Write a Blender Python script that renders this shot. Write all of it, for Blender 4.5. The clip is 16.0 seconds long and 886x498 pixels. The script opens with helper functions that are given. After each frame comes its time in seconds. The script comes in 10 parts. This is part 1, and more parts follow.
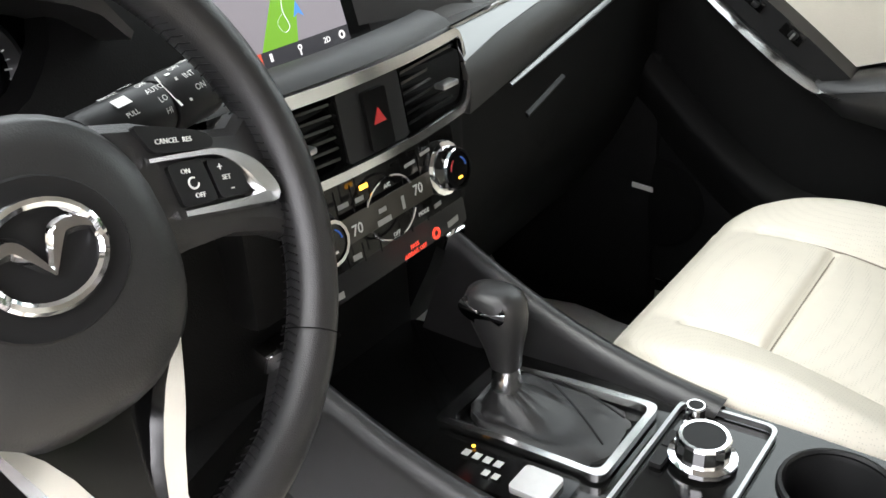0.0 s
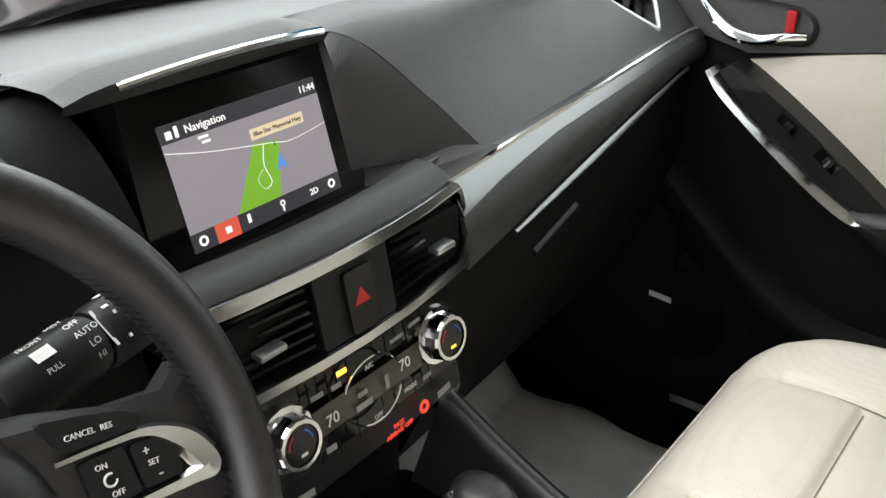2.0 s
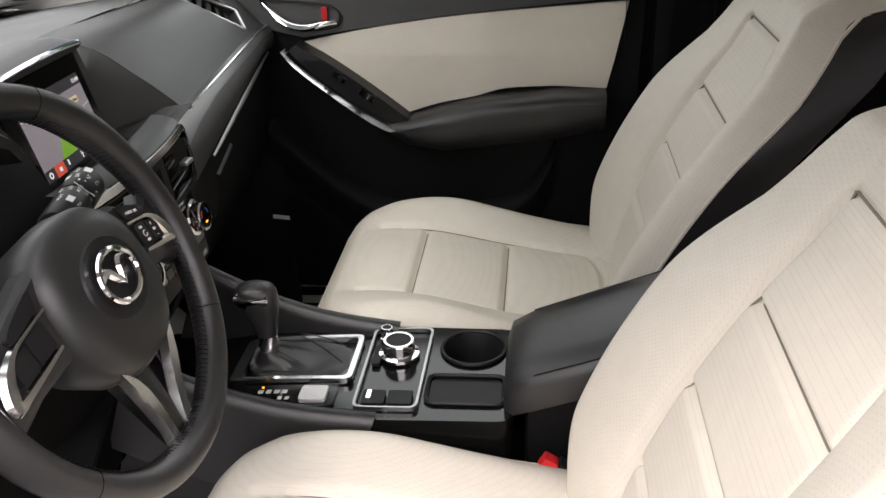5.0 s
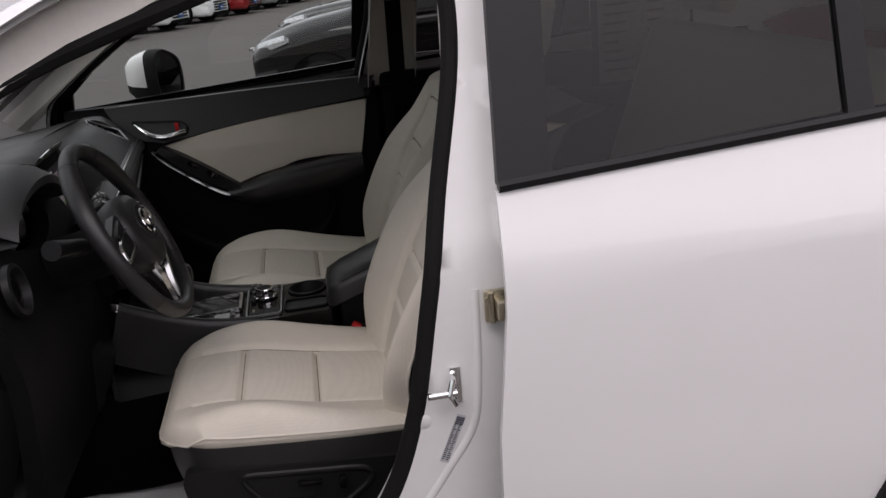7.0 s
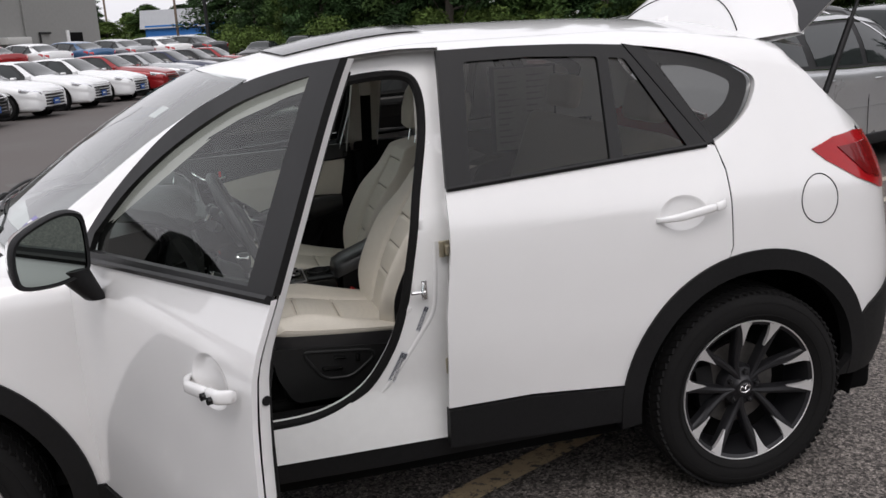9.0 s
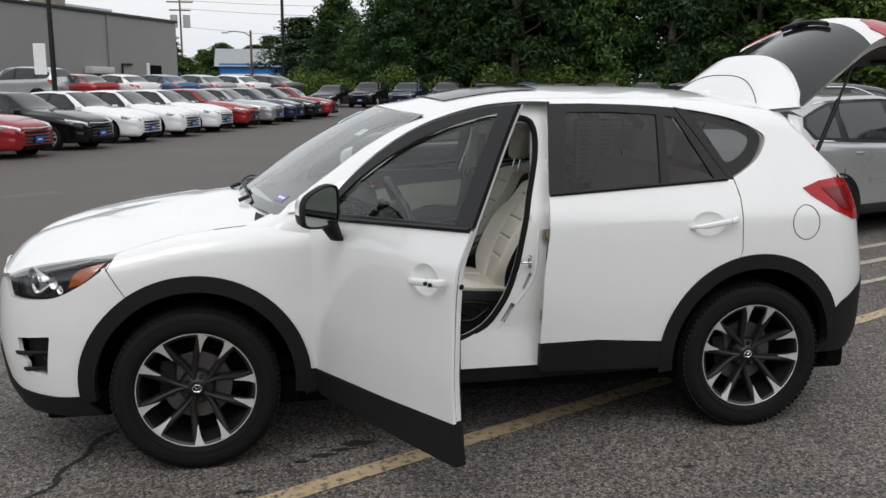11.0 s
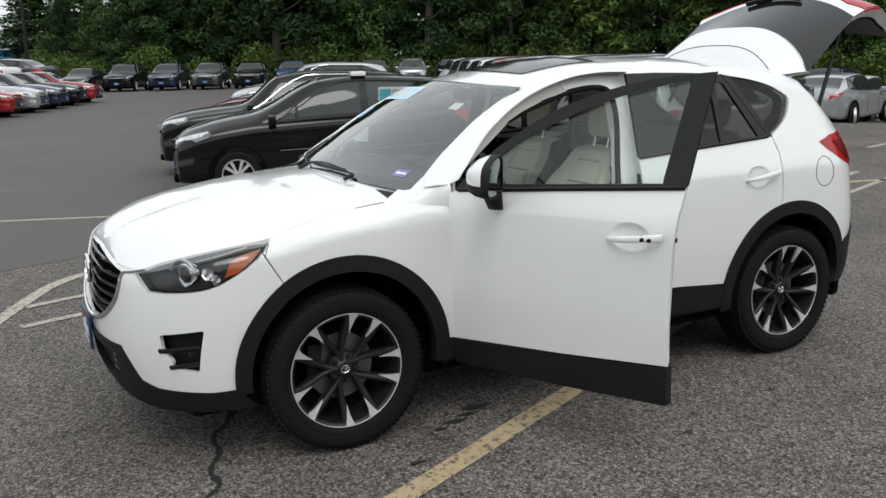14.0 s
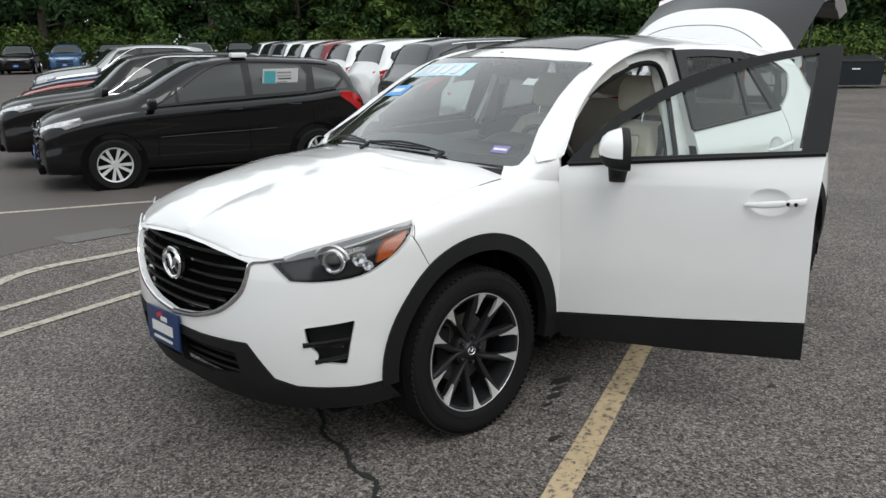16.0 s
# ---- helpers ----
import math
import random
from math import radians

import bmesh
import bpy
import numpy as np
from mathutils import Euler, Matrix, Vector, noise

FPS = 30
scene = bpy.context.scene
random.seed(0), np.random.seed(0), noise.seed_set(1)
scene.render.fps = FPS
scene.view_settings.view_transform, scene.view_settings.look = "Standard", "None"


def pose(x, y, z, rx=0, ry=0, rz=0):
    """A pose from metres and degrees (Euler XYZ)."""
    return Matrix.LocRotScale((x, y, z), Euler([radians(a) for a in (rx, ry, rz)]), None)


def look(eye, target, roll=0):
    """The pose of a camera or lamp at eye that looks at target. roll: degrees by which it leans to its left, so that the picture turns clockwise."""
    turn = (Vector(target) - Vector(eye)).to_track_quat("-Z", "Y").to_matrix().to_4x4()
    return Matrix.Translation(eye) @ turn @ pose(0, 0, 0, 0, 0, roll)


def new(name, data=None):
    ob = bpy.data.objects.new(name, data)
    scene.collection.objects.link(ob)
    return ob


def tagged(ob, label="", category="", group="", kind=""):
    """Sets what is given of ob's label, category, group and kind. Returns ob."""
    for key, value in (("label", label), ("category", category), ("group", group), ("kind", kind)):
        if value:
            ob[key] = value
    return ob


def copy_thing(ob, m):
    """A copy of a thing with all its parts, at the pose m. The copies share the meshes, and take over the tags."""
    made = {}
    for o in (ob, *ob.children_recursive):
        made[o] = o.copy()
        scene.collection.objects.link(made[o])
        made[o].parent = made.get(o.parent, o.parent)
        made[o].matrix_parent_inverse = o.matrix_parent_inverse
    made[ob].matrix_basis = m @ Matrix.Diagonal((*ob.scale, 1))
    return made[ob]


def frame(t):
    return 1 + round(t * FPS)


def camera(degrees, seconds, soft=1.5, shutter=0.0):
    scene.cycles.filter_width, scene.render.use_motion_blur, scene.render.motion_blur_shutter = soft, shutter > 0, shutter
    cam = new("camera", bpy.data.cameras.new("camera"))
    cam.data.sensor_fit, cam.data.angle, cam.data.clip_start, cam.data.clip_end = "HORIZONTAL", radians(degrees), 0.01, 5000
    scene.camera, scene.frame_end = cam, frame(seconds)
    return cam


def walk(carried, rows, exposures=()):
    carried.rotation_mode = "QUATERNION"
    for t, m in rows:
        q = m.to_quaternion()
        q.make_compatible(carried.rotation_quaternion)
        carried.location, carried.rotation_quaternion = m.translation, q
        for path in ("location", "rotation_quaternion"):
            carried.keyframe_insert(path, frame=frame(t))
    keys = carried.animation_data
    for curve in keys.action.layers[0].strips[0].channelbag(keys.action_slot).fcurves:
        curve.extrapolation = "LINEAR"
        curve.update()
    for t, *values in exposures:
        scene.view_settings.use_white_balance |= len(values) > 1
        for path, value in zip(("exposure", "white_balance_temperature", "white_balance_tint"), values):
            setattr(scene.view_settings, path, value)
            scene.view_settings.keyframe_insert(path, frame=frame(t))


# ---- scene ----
cam = camera(52.2, 16.0)

PATH = [
    (0, (1.424, -0.547, 1.284), (0.352, 0.859, 0.350), -3.2),
    (0.5, (1.425, -0.497, 1.325), (0.327, 0.853, 0.340), -2.8),
    (1, (1.405, -0.467, 1.351), (0.284, 0.858, 0.358), -1.2),
    (1.5, (1.379, -0.449, 1.367), (0.25, 0.896, 0.410), -0.3),
    (2, (1.369, -0.423, 1.374), (0.251, 0.962, 0.461), -1.4),
    (2.5, (1.395, -0.408, 1.369), (0.453, 1.137, 0.517), -2.3),
    (3, (1.418, -0.432, 1.356), (0.697, 1.248, 0.546), -2.1),
    (3.5, (1.415, -0.501, 1.349), (1.04, 1.285, 0.532), -2.4),
    (4, (1.393, -0.587, 1.343), (1.255, 1.217, 0.490), -2.8),
    (4.5, (1.382, -0.764, 1.388), (1.231, 1.033, 0.522), -1.8),
    (4.7, (1.423, -0.869, 1.419), (1.218, 0.915, 0.538), -1.6),
    (7, (1.389, -2.117, 1.548), (1.653, -0.237, 0.919), -5.3),
    (7.5, (1.262, -2.428, 1.585), (1.741, -0.570, 1.018), -6.0),
    (8, (1.187, -2.778, 1.630), (1.637, -0.906, 1.091), -4.6),
    (8.2, (1.149, -2.924, 1.650), (1.595, -1.046, 1.124), -4.4),
    (10.3, (0.54, -4.498, 1.714), (1.096, -2.618, 1.315), -1.9),
    (10.5, (0.485, -4.63, 1.711), (0.997, -2.736, 1.325), -1.6),
    (11, (0.32, -4.886, 1.730), (0.714, -2.959, 1.367), 0.1),
    (11.5, (0.007, -5.016, 1.723), (0.387, -3.085, 1.366), 0.6),
    (12, (-0.237, -4.961, 1.728), (0.176, -3.036, 1.381), -0.2),
    (12.5, (-0.489, -4.82, 1.732), (-0.012, -2.909, 1.388), -0.8),
    (13, (-0.769, -4.749, 1.716), (-0.167, -2.871, 1.383), -0.6),
    (13.5, (-1.067, -4.65, 1.724), (-0.316, -2.836, 1.343), -1.1),
    (14, (-1.354, -4.486, 1.726), (-0.457, -2.747, 1.313), -1.1),
    (14.5, (-1.648, -4.309, 1.710), (-0.629, -2.641, 1.286), -0.7),
    (15, (-1.985, -4.125, 1.727), (-0.851, -2.539, 1.280), -0.7),
    (15.5, (-2.249, -3.846, 1.725), (-1.034, -2.327, 1.260), -0.8),
    (16, (-2.562, -3.586, 1.699), (-1.27, -2.127, 1.248), -0.8),
]
EXPOSE = [(0, 3.1, 6450, 14), (1.0, 3.0, 6500, 14), (3.5, 2.45, 6700, 17), (4.5, 2.42, 6750, 19), (7, 0.34, 6600, 22), (8, 0.42, 6550, 19), (10.5, 0.30, 6450, 11), (14, 0.44, 6350, 7), (16, 0.5, 6350, 7)]
walk(cam, [(t, look(eye, target, roll)) for t, eye, target, roll in PATH], EXPOSE)

# ---- sky and sun: an overcast morning ----
world = bpy.data.worlds.new("overcast_sky")
scene.world = world
world.use_nodes = True
wn = world.node_tree.nodes
sky = wn.new("ShaderNodeTexSky")
sky.sky_type, sky.sun_disc = "NISHITA", False
sky.sun_elevation, sky.sun_rotation = radians(52), radians(150)
sky.air_density, sky.dust_density, sky.ozone_density = 1.0, 4.0, 1.0
pale = wn.new("ShaderNodeHueSaturation")
pale.inputs["Saturation"].default_value = 0.12
pale.inputs["Value"].default_value = 1.35
world.node_tree.links.new(sky.outputs[0], pale.inputs["Color"])
veil = wn.new("ShaderNodeMix")
veil.data_type = "RGBA"
veil.inputs["Factor"].default_value = 0.75
veil.inputs["B"].default_value = (6.75, 6.9, 7.1, 1)
world.node_tree.links.new(pale.outputs[0], veil.inputs["A"])
world.node_tree.links.new(veil.outputs["Result"], wn["Background"].inputs["Color"])
wn["Background"].inputs["Strength"].default_value = 0.12
sun_data = bpy.data.lights.new("sun", "SUN")
sun_data.energy, sun_data.angle, sun_data.color = 0.6, radians(25), (1.0, 0.97, 0.93)
sun = new("sun", sun_data)
sun.matrix_world = look((-20, -34, 50), (0, 0, 0))


# ---- materials ----
def material(name, col, rough=0.5, metal=0.0, var=0.12, scale=6.0, fine=60.0, bump=0.0, bscale=300.0, coat=0.0, spec=0.5,
             rvar=0.1, stretch=(1, 1, 1)):
    """Principled surface with colour and gloss varied at two scales, and a fine relief."""
    m = bpy.data.materials.new(name)
    m.use_nodes = True
    n, l = m.node_tree.nodes, m.node_tree.links
    b = n["Principled BSDF"]
    co = n.new("ShaderNodeTexCoord")
    mp = n.new("ShaderNodeMapping")
    mp.inputs["Scale"].default_value = stretch
    l.new(co.outputs["Object"], mp.inputs["Vector"])
    big, small = n.new("ShaderNodeTexNoise"), n.new("ShaderNodeTexNoise")
    big.inputs["Scale"].default_value, big.inputs["Detail"].default_value = scale, 4
    small.inputs["Scale"].default_value, small.inputs["Detail"].default_value = fine, 3
    add = n.new("ShaderNodeMath")
    add.operation = "ADD"
    for k in (big, small):
        l.new(mp.outputs[0], k.inputs["Vector"])
    l.new(big.outputs["Fac"], add.inputs[0])
    l.new(small.outputs["Fac"], add.inputs[1])
    rng = n.new("ShaderNodeMapRange")
    rng.inputs["From Min"].default_value, rng.inputs["From Max"].default_value = 0.6, 1.4
    rng.inputs["To Min"].default_value, rng.inputs["To Max"].default_value = 1 - var, 1 + var
    l.new(add.outputs[0], rng.inputs["Value"])
    mul = n.new("ShaderNodeVectorMath")
    mul.operation = "SCALE"
    mul.inputs[0].default_value = col
    l.new(rng.outputs[0], mul.inputs["Scale"])
    l.new(mul.outputs[0], b.inputs["Base Color"])
    rr = n.new("ShaderNodeMapRange")
    rr.inputs["From Min"].default_value, rr.inputs["From Max"].default_value = 0.3, 0.7
    rr.inputs["To Min"].default_value, rr.inputs["To Max"].default_value = max(rough - rvar * rough, 0.01), min(rough + rvar * rough, 1)
    l.new(big.outputs["Fac"], rr.inputs["Value"])
    l.new(rr.outputs[0], b.inputs["Roughness"])
    b.inputs["Metallic"].default_value = metal
    b.inputs["Coat Weight"].default_value = coat
    b.inputs["Coat Roughness"].default_value = 0.04
    b.inputs["Specular IOR Level"].default_value = spec
    if bump:
        t, k = n.new("ShaderNodeTexNoise"), n.new("ShaderNodeBump")
        t.inputs["Scale"].default_value, t.inputs["Detail"].default_value = bscale, 2
        k.inputs["Strength"].default_value, k.inputs["Distance"].default_value = bump, 0.002
        l.new(mp.outputs[0], t.inputs["Vector"])
        l.new(t.outputs["Fac"], k.inputs["Height"])
        l.new(k.outputs[0], b.inputs["Normal"])
    return m


def glass(name, tint, rough=0.0, base=0.05, power=5.0):
    """A thin pane: tinted straight through, with gloss by the angle."""
    m = bpy.data.materials.new(name)
    m.use_nodes = True
    n, l = m.node_tree.nodes, m.node_tree.links
    n.remove(n["Principled BSDF"])
    tr, gl, mx, lw = n.new("ShaderNodeBsdfTransparent"), n.new("ShaderNodeBsdfGlossy"), n.new("ShaderNodeMixShader"), n.new("ShaderNodeLayerWeight")
    tr.inputs["Color"].default_value = (*tint, 1)
    gl.inputs["Roughness"].default_value = rough
    lw.inputs["Blend"].default_value = 0.5
    pw, ad = n.new("ShaderNodeMath"), n.new("ShaderNodeMath")
    pw.operation, pw.inputs[1].default_value = "POWER", power
    ad.operation, ad.inputs[1].default_value, ad.inputs[2].default_value = "MULTIPLY_ADD", 0.93, base
    l.new(lw.outputs["Facing"], pw.inputs[0])
    l.new(pw.outputs[0], ad.inputs[0])
    l.new(ad.outputs[0], mx.inputs[0])
    l.new(tr.outputs[0], mx.inputs[1])
    l.new(gl.outputs[0], mx.inputs[2])
    l.new(mx.outputs[0], n["Material Output"].inputs["Surface"])
    return m


def glow(name, col, strength):
    m = bpy.data.materials.new(name)
    m.use_nodes = True
    b = m.node_tree.nodes["Principled BSDF"]
    b.inputs["Base Color"].default_value = (*[c * 0.3 for c in col], 1)
    b.inputs["Emission Color"].default_value = (*col, 1)
    b.inputs["Emission Strength"].default_value = strength
    b.inputs["Roughness"].default_value = 0.25
    return m


WHITE = material("pearl_white_paint", (0.80, 0.80, 0.795), 0.32, 0, 0.015, 1.5, 8, coat=1.0, rvar=0.05)
JAMB = material("white_jamb_paint", (0.78, 0.78, 0.77), 0.38, 0, 0.03, 4, 30, coat=0.4)
CLAD = material("grained_black_plastic", (0.010, 0.010, 0.0105), 0.6, 0, 0.25, 4, 80, bump=0.25, bscale=900, spec=0.22)
PIANO = material("gloss_black_plastic", (0.005, 0.005, 0.005), 0.12, 0, 0.1, 3, 30, spec=0.4)
SATIN = material("satin_black_trim", (0.009, 0.009, 0.0095), 0.45, 0, 0.15, 5, 60, spec=0.3)
RUBBER = material("tyre_rubber", (0.008, 0.0078, 0.0078), 0.85, 0, 0.25, 7, 90, bump=0.2, bscale=250, spec=0.2)
DARK = material("underbody_black", (0.004, 0.004, 0.004), 0.95, 0, 0.3, 3, 30, spec=0.08)
ALLOY = material("machined_alloy", (0.80, 0.80, 0.80), 0.36, 0.65, 0.05, 10, 200)
GUN = material("gunmetal_alloy", (0.018, 0.018, 0.020), 0.38, 0.35, 0.1, 8, 60)
CHROME = material("chrome", (0.85, 0.85, 0.86), 0.08, 1.0, 0.02, 5, 50)
# one satin silver in three tones, lighter or darker as its reflections fall
BRIGHT = material("bright_satin_silver", (0.78, 0.78, 0.78), 0.2, 1.0, 0.04, 5, 120)
SILVER = material("satin_silver_trim", (0.50, 0.50, 0.50), 0.34, 1.0, 0.04, 5, 120, stretch=(1, 0.05, 1))
SHADESILVER = material("shaded_satin_silver", (0.17, 0.17, 0.17), 0.32, 1.0, 0.04, 5, 120, stretch=(1, 0.05, 1))
STEEL = material("brake_steel", (0.2, 0.19, 0.18), 0.5, 0.9, 0.2, 8, 60)
ZINC = material("zinc_plated_steel", (0.55, 0.5, 0.38), 0.35, 0.9, 0.2, 20, 90)
CLEAR = glass("clear_car_glass", (0.80, 0.88, 0.84), base=0.07)
LAMINATED = glass("laminated_car_glass", (0.82, 0.88, 0.85), base=0.17, power=3.2)
PRIV = glass("privacy_glass", (0.30, 0.30, 0.29), base=0.03)
LENS = glass("clear_lens", (0.86, 0.87, 0.88))
REDLENS = material("red_lamp_lens", (0.36, 0.006, 0.010), 0.2, 0, 0.1, 10, 60, coat=0.3, spec=0.25)
AMBER = material("amber_lens", (0.42, 0.085, 0.012), 0.2, 0, 0.1, 20, 90, coat=1)
LAMPBOX = material("lamp_housing_grey", (0.035, 0.035, 0.037), 0.25, 0.5, 0.1, 10, 60)
LAMPGREY = material("lamp_brow_grey", (0.20, 0.20, 0.205), 0.3, 0.5, 0.1, 10, 60)
PADBLACK = material("smooth_black_pad", (0.016, 0.016, 0.016), 0.42, 0, 0.08, 5, 90, bump=0.1, bscale=900, spec=0.5)
LEATHER = material("black_leather", (0.019, 0.0185, 0.0190), 0.33, 0, 0.2, 6, 80, bump=0.2, bscale=1400, spec=0.6)
DASH = material("soft_touch_dash", (0.027, 0.0265, 0.026), 0.43, 0, 0.12, 5, 90, bump=0.3, bscale=800, spec=0.6)
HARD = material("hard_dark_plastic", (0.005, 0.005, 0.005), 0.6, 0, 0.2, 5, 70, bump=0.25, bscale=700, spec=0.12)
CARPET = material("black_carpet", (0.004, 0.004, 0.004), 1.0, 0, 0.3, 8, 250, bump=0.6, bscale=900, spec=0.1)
THREAD = material("pale_thread", (0.16, 0.16, 0.16), 0.8)
PAPER = material("grey_protective_paper", (0.86, 0.86, 0.85), 0.7, 0, 0.12, 4, 20, bump=0.3, bscale=40)
GREYCLOTH = material("grey_headliner", (0.68, 0.66, 0.62), 0.95, 0, 0.05, 6, 120, spec=0.2)
REDPLASTIC = material("red_buckle_plastic", (0.55, 0.02, 0.02), 0.4)
LABEL = material("label_film", (0.55, 0.56, 0.58), 0.4)
PRINTGREY = material("grey_print", (0.07, 0.075, 0.09), 0.6)
WORDS = material("white_print", (0.62, 0.62, 0.60), 0.6)
REDWORDS = glow("red_lit_symbol", (0.9, 0.06, 0.03), 0.16)
ORANGELIT = glow("amber_lit_indicator", (1.0, 0.45, 0.04), 0.5)


def perforated(name, col):
    """Cream leather with a field of fine punched holes and soft grain."""
    m = material(name, col, 0.5, 0, 0.035, 5, 40, bump=0.15, bscale=500)
    n, l = m.node_tree.nodes, m.node_tree.links
    b = n["Principled BSDF"]
    co = n.new("ShaderNodeTexCoord")
    vor = n.new("ShaderNodeTexVoronoi")
    vor.inputs["Scale"].default_value = 330
    vor.inputs["Randomness"].default_value = 0.12
    l.new(co.outputs["Object"], vor.inputs["Vector"])
    rng = n.new("ShaderNodeMapRange")
    rng.inputs["From Min"].default_value, rng.inputs["From Max"].default_value = 0.18, 0.3
    rng.inputs["To Min"].default_value = 0.82
    l.new(vor.outputs["Distance"], rng.inputs["Value"])
    old = b.inputs["Base Color"].links[0].from_socket
    mul = n.new("ShaderNodeVectorMath")
    mul.operation = "SCALE"
    l.new(old, mul.inputs[0])
    l.new(rng.outputs[0], mul.inputs["Scale"])
    l.new(mul.outputs[0], b.inputs["Base Color"])
    return m


CREAM = material("cream_leather", (0.66, 0.61, 0.525), 0.5, 0, 0.03, 4, 40, bump=0.2, bscale=500)
PERF = perforated("perforated_cream_leather", (0.66, 0.615, 0.53))


# ---- building tools ----
def finish(bm, name, mats, angle=38):
    me = bpy.data.meshes.new(name)
    bmesh.ops.remove_doubles(bm, verts=bm.verts, dist=1e-5)
    bm.to_mesh(me)
    bm.free()
    for m in (mats if isinstance(mats, (list, tuple)) else [mats]):
        me.materials.append(m)
    me.shade_smooth()
    me.set_sharp_from_angle(angle=radians(angle))
    return me


def part(name, bm, mats, parent=None, label="", angle=38):
    """Links a bmesh as one mesh object under a thing or a part."""
    ob = new(name, finish(bm, name, mats, angle))
    if parent:
        ob.parent = parent
    if label:
        ob["label"] = label
    return ob


def thing(name, label, category, group="", at=None):
    ob = new(name)
    ob.empty_display_size = 0.1
    if at is not None:
        ob.matrix_world = at
    return tagged(ob, label, category, group)


def bm_new():
    return bmesh.new()


def box(bm, c, s, rot=None, bev=0.0, seg=2):
    """A box at c of size s with rounded edges, added to bm."""
    m = Matrix.LocRotScale(Vector(c), Euler([radians(a) for a in rot]) if rot else None, None)
    r = bmesh.ops.create_cube(bm, size=1, matrix=m @ Matrix.Diagonal((*s, 1)))
    if bev:
        es = {e for v in r["verts"] for e in v.link_edges}
        bmesh.ops.bevel(bm, geom=list(es), offset=bev, segments=seg, affect="EDGES", profile=0.6)
    return bm


def rod(bm, a, b, r0, r1=None, seg=12, caps=True):
    """A tapered round bar from a to b."""
    a, b = Vector(a), Vector(b)
    d = b - a
    q = d.to_track_quat("Z", "Y").to_matrix().to_4x4()
    bmesh.ops.create_cone(bm, cap_ends=caps, segments=seg, radius1=r0, radius2=r0 if r1 is None else r1, depth=d.length,
                          matrix=Matrix.Translation((a + b) / 2) @ q)
    return bm


def lathe(bm, prof, m=None, seg=32, close=False):
    """Turns a profile of (radius, height) about z, then places it by m."""
    m = m or Matrix()
    rows = [[bm.verts.new(m @ Vector((r * math.cos(2 * math.pi * k / seg), r * math.sin(2 * math.pi * k / seg), h))) for k in range(seg)]
            for r, h in prof]
    if close:
        rows.append(rows[0])
    for a, b in zip(rows, rows[1:]):
        for k in range(seg):
            j = (k + 1) % seg
            bm.faces.new((a[k], a[j], b[j], b[k]))
    return bm


def catmull(p, n=6, closed=False):
    """A smooth run of points through the control points."""
    out, m = [], len(p)
    dim = len(p[0])
    for i in range(m if closed else m - 1):
        if closed:
            a, b, c, d = p[(i - 1) % m], p[i], p[(i + 1) % m], p[(i + 2) % m]
        else:
            a, b, c, d = p[max(i - 1, 0)], p[i], p[i + 1], p[min(i + 2, m - 1)]
        for k in range(n):
            t = k / n
            out.append(tuple(0.5 * (2 * b[j] + (c[j] - a[j]) * t + (2 * a[j] - 5 * b[j] + 4 * c[j] - d[j]) * t * t
                                    + (3 * b[j] - a[j] - 3 * c[j] + d[j]) * t ** 3) for j in range(dim)))
    if not closed:
        out.append(tuple(p[-1]))
    return out


def arc(cx, cz, r, a0, a1, n=24):
    return [(cx + r * math.cos(radians(a0 + (a1 - a0) * k / n)), cz + r * math.sin(radians(a0 + (a1 - a0) * k / n))) for k in range(n + 1)]


def rounded(pts, r=0.02, n=4):
    """A closed outline with its corners rounded."""
    out, m = [], len(pts)
    for i in range(m):
        p, a, b = Vector(pts[i]), Vector(pts[i - 1]), Vector(pts[(i + 1) % m])
        ra = min(r, (a - p).length * 0.45)
        rb = min(r, (b - p).length * 0.45)
        s, e = p + (a - p).normalized() * ra, p + (b - p).normalized() * rb
        for k in range(n + 1):
            t = k / n
            out.append(tuple((1 - t) ** 2 * s + 2 * t * (1 - t) * p + t * t * e))
    return out


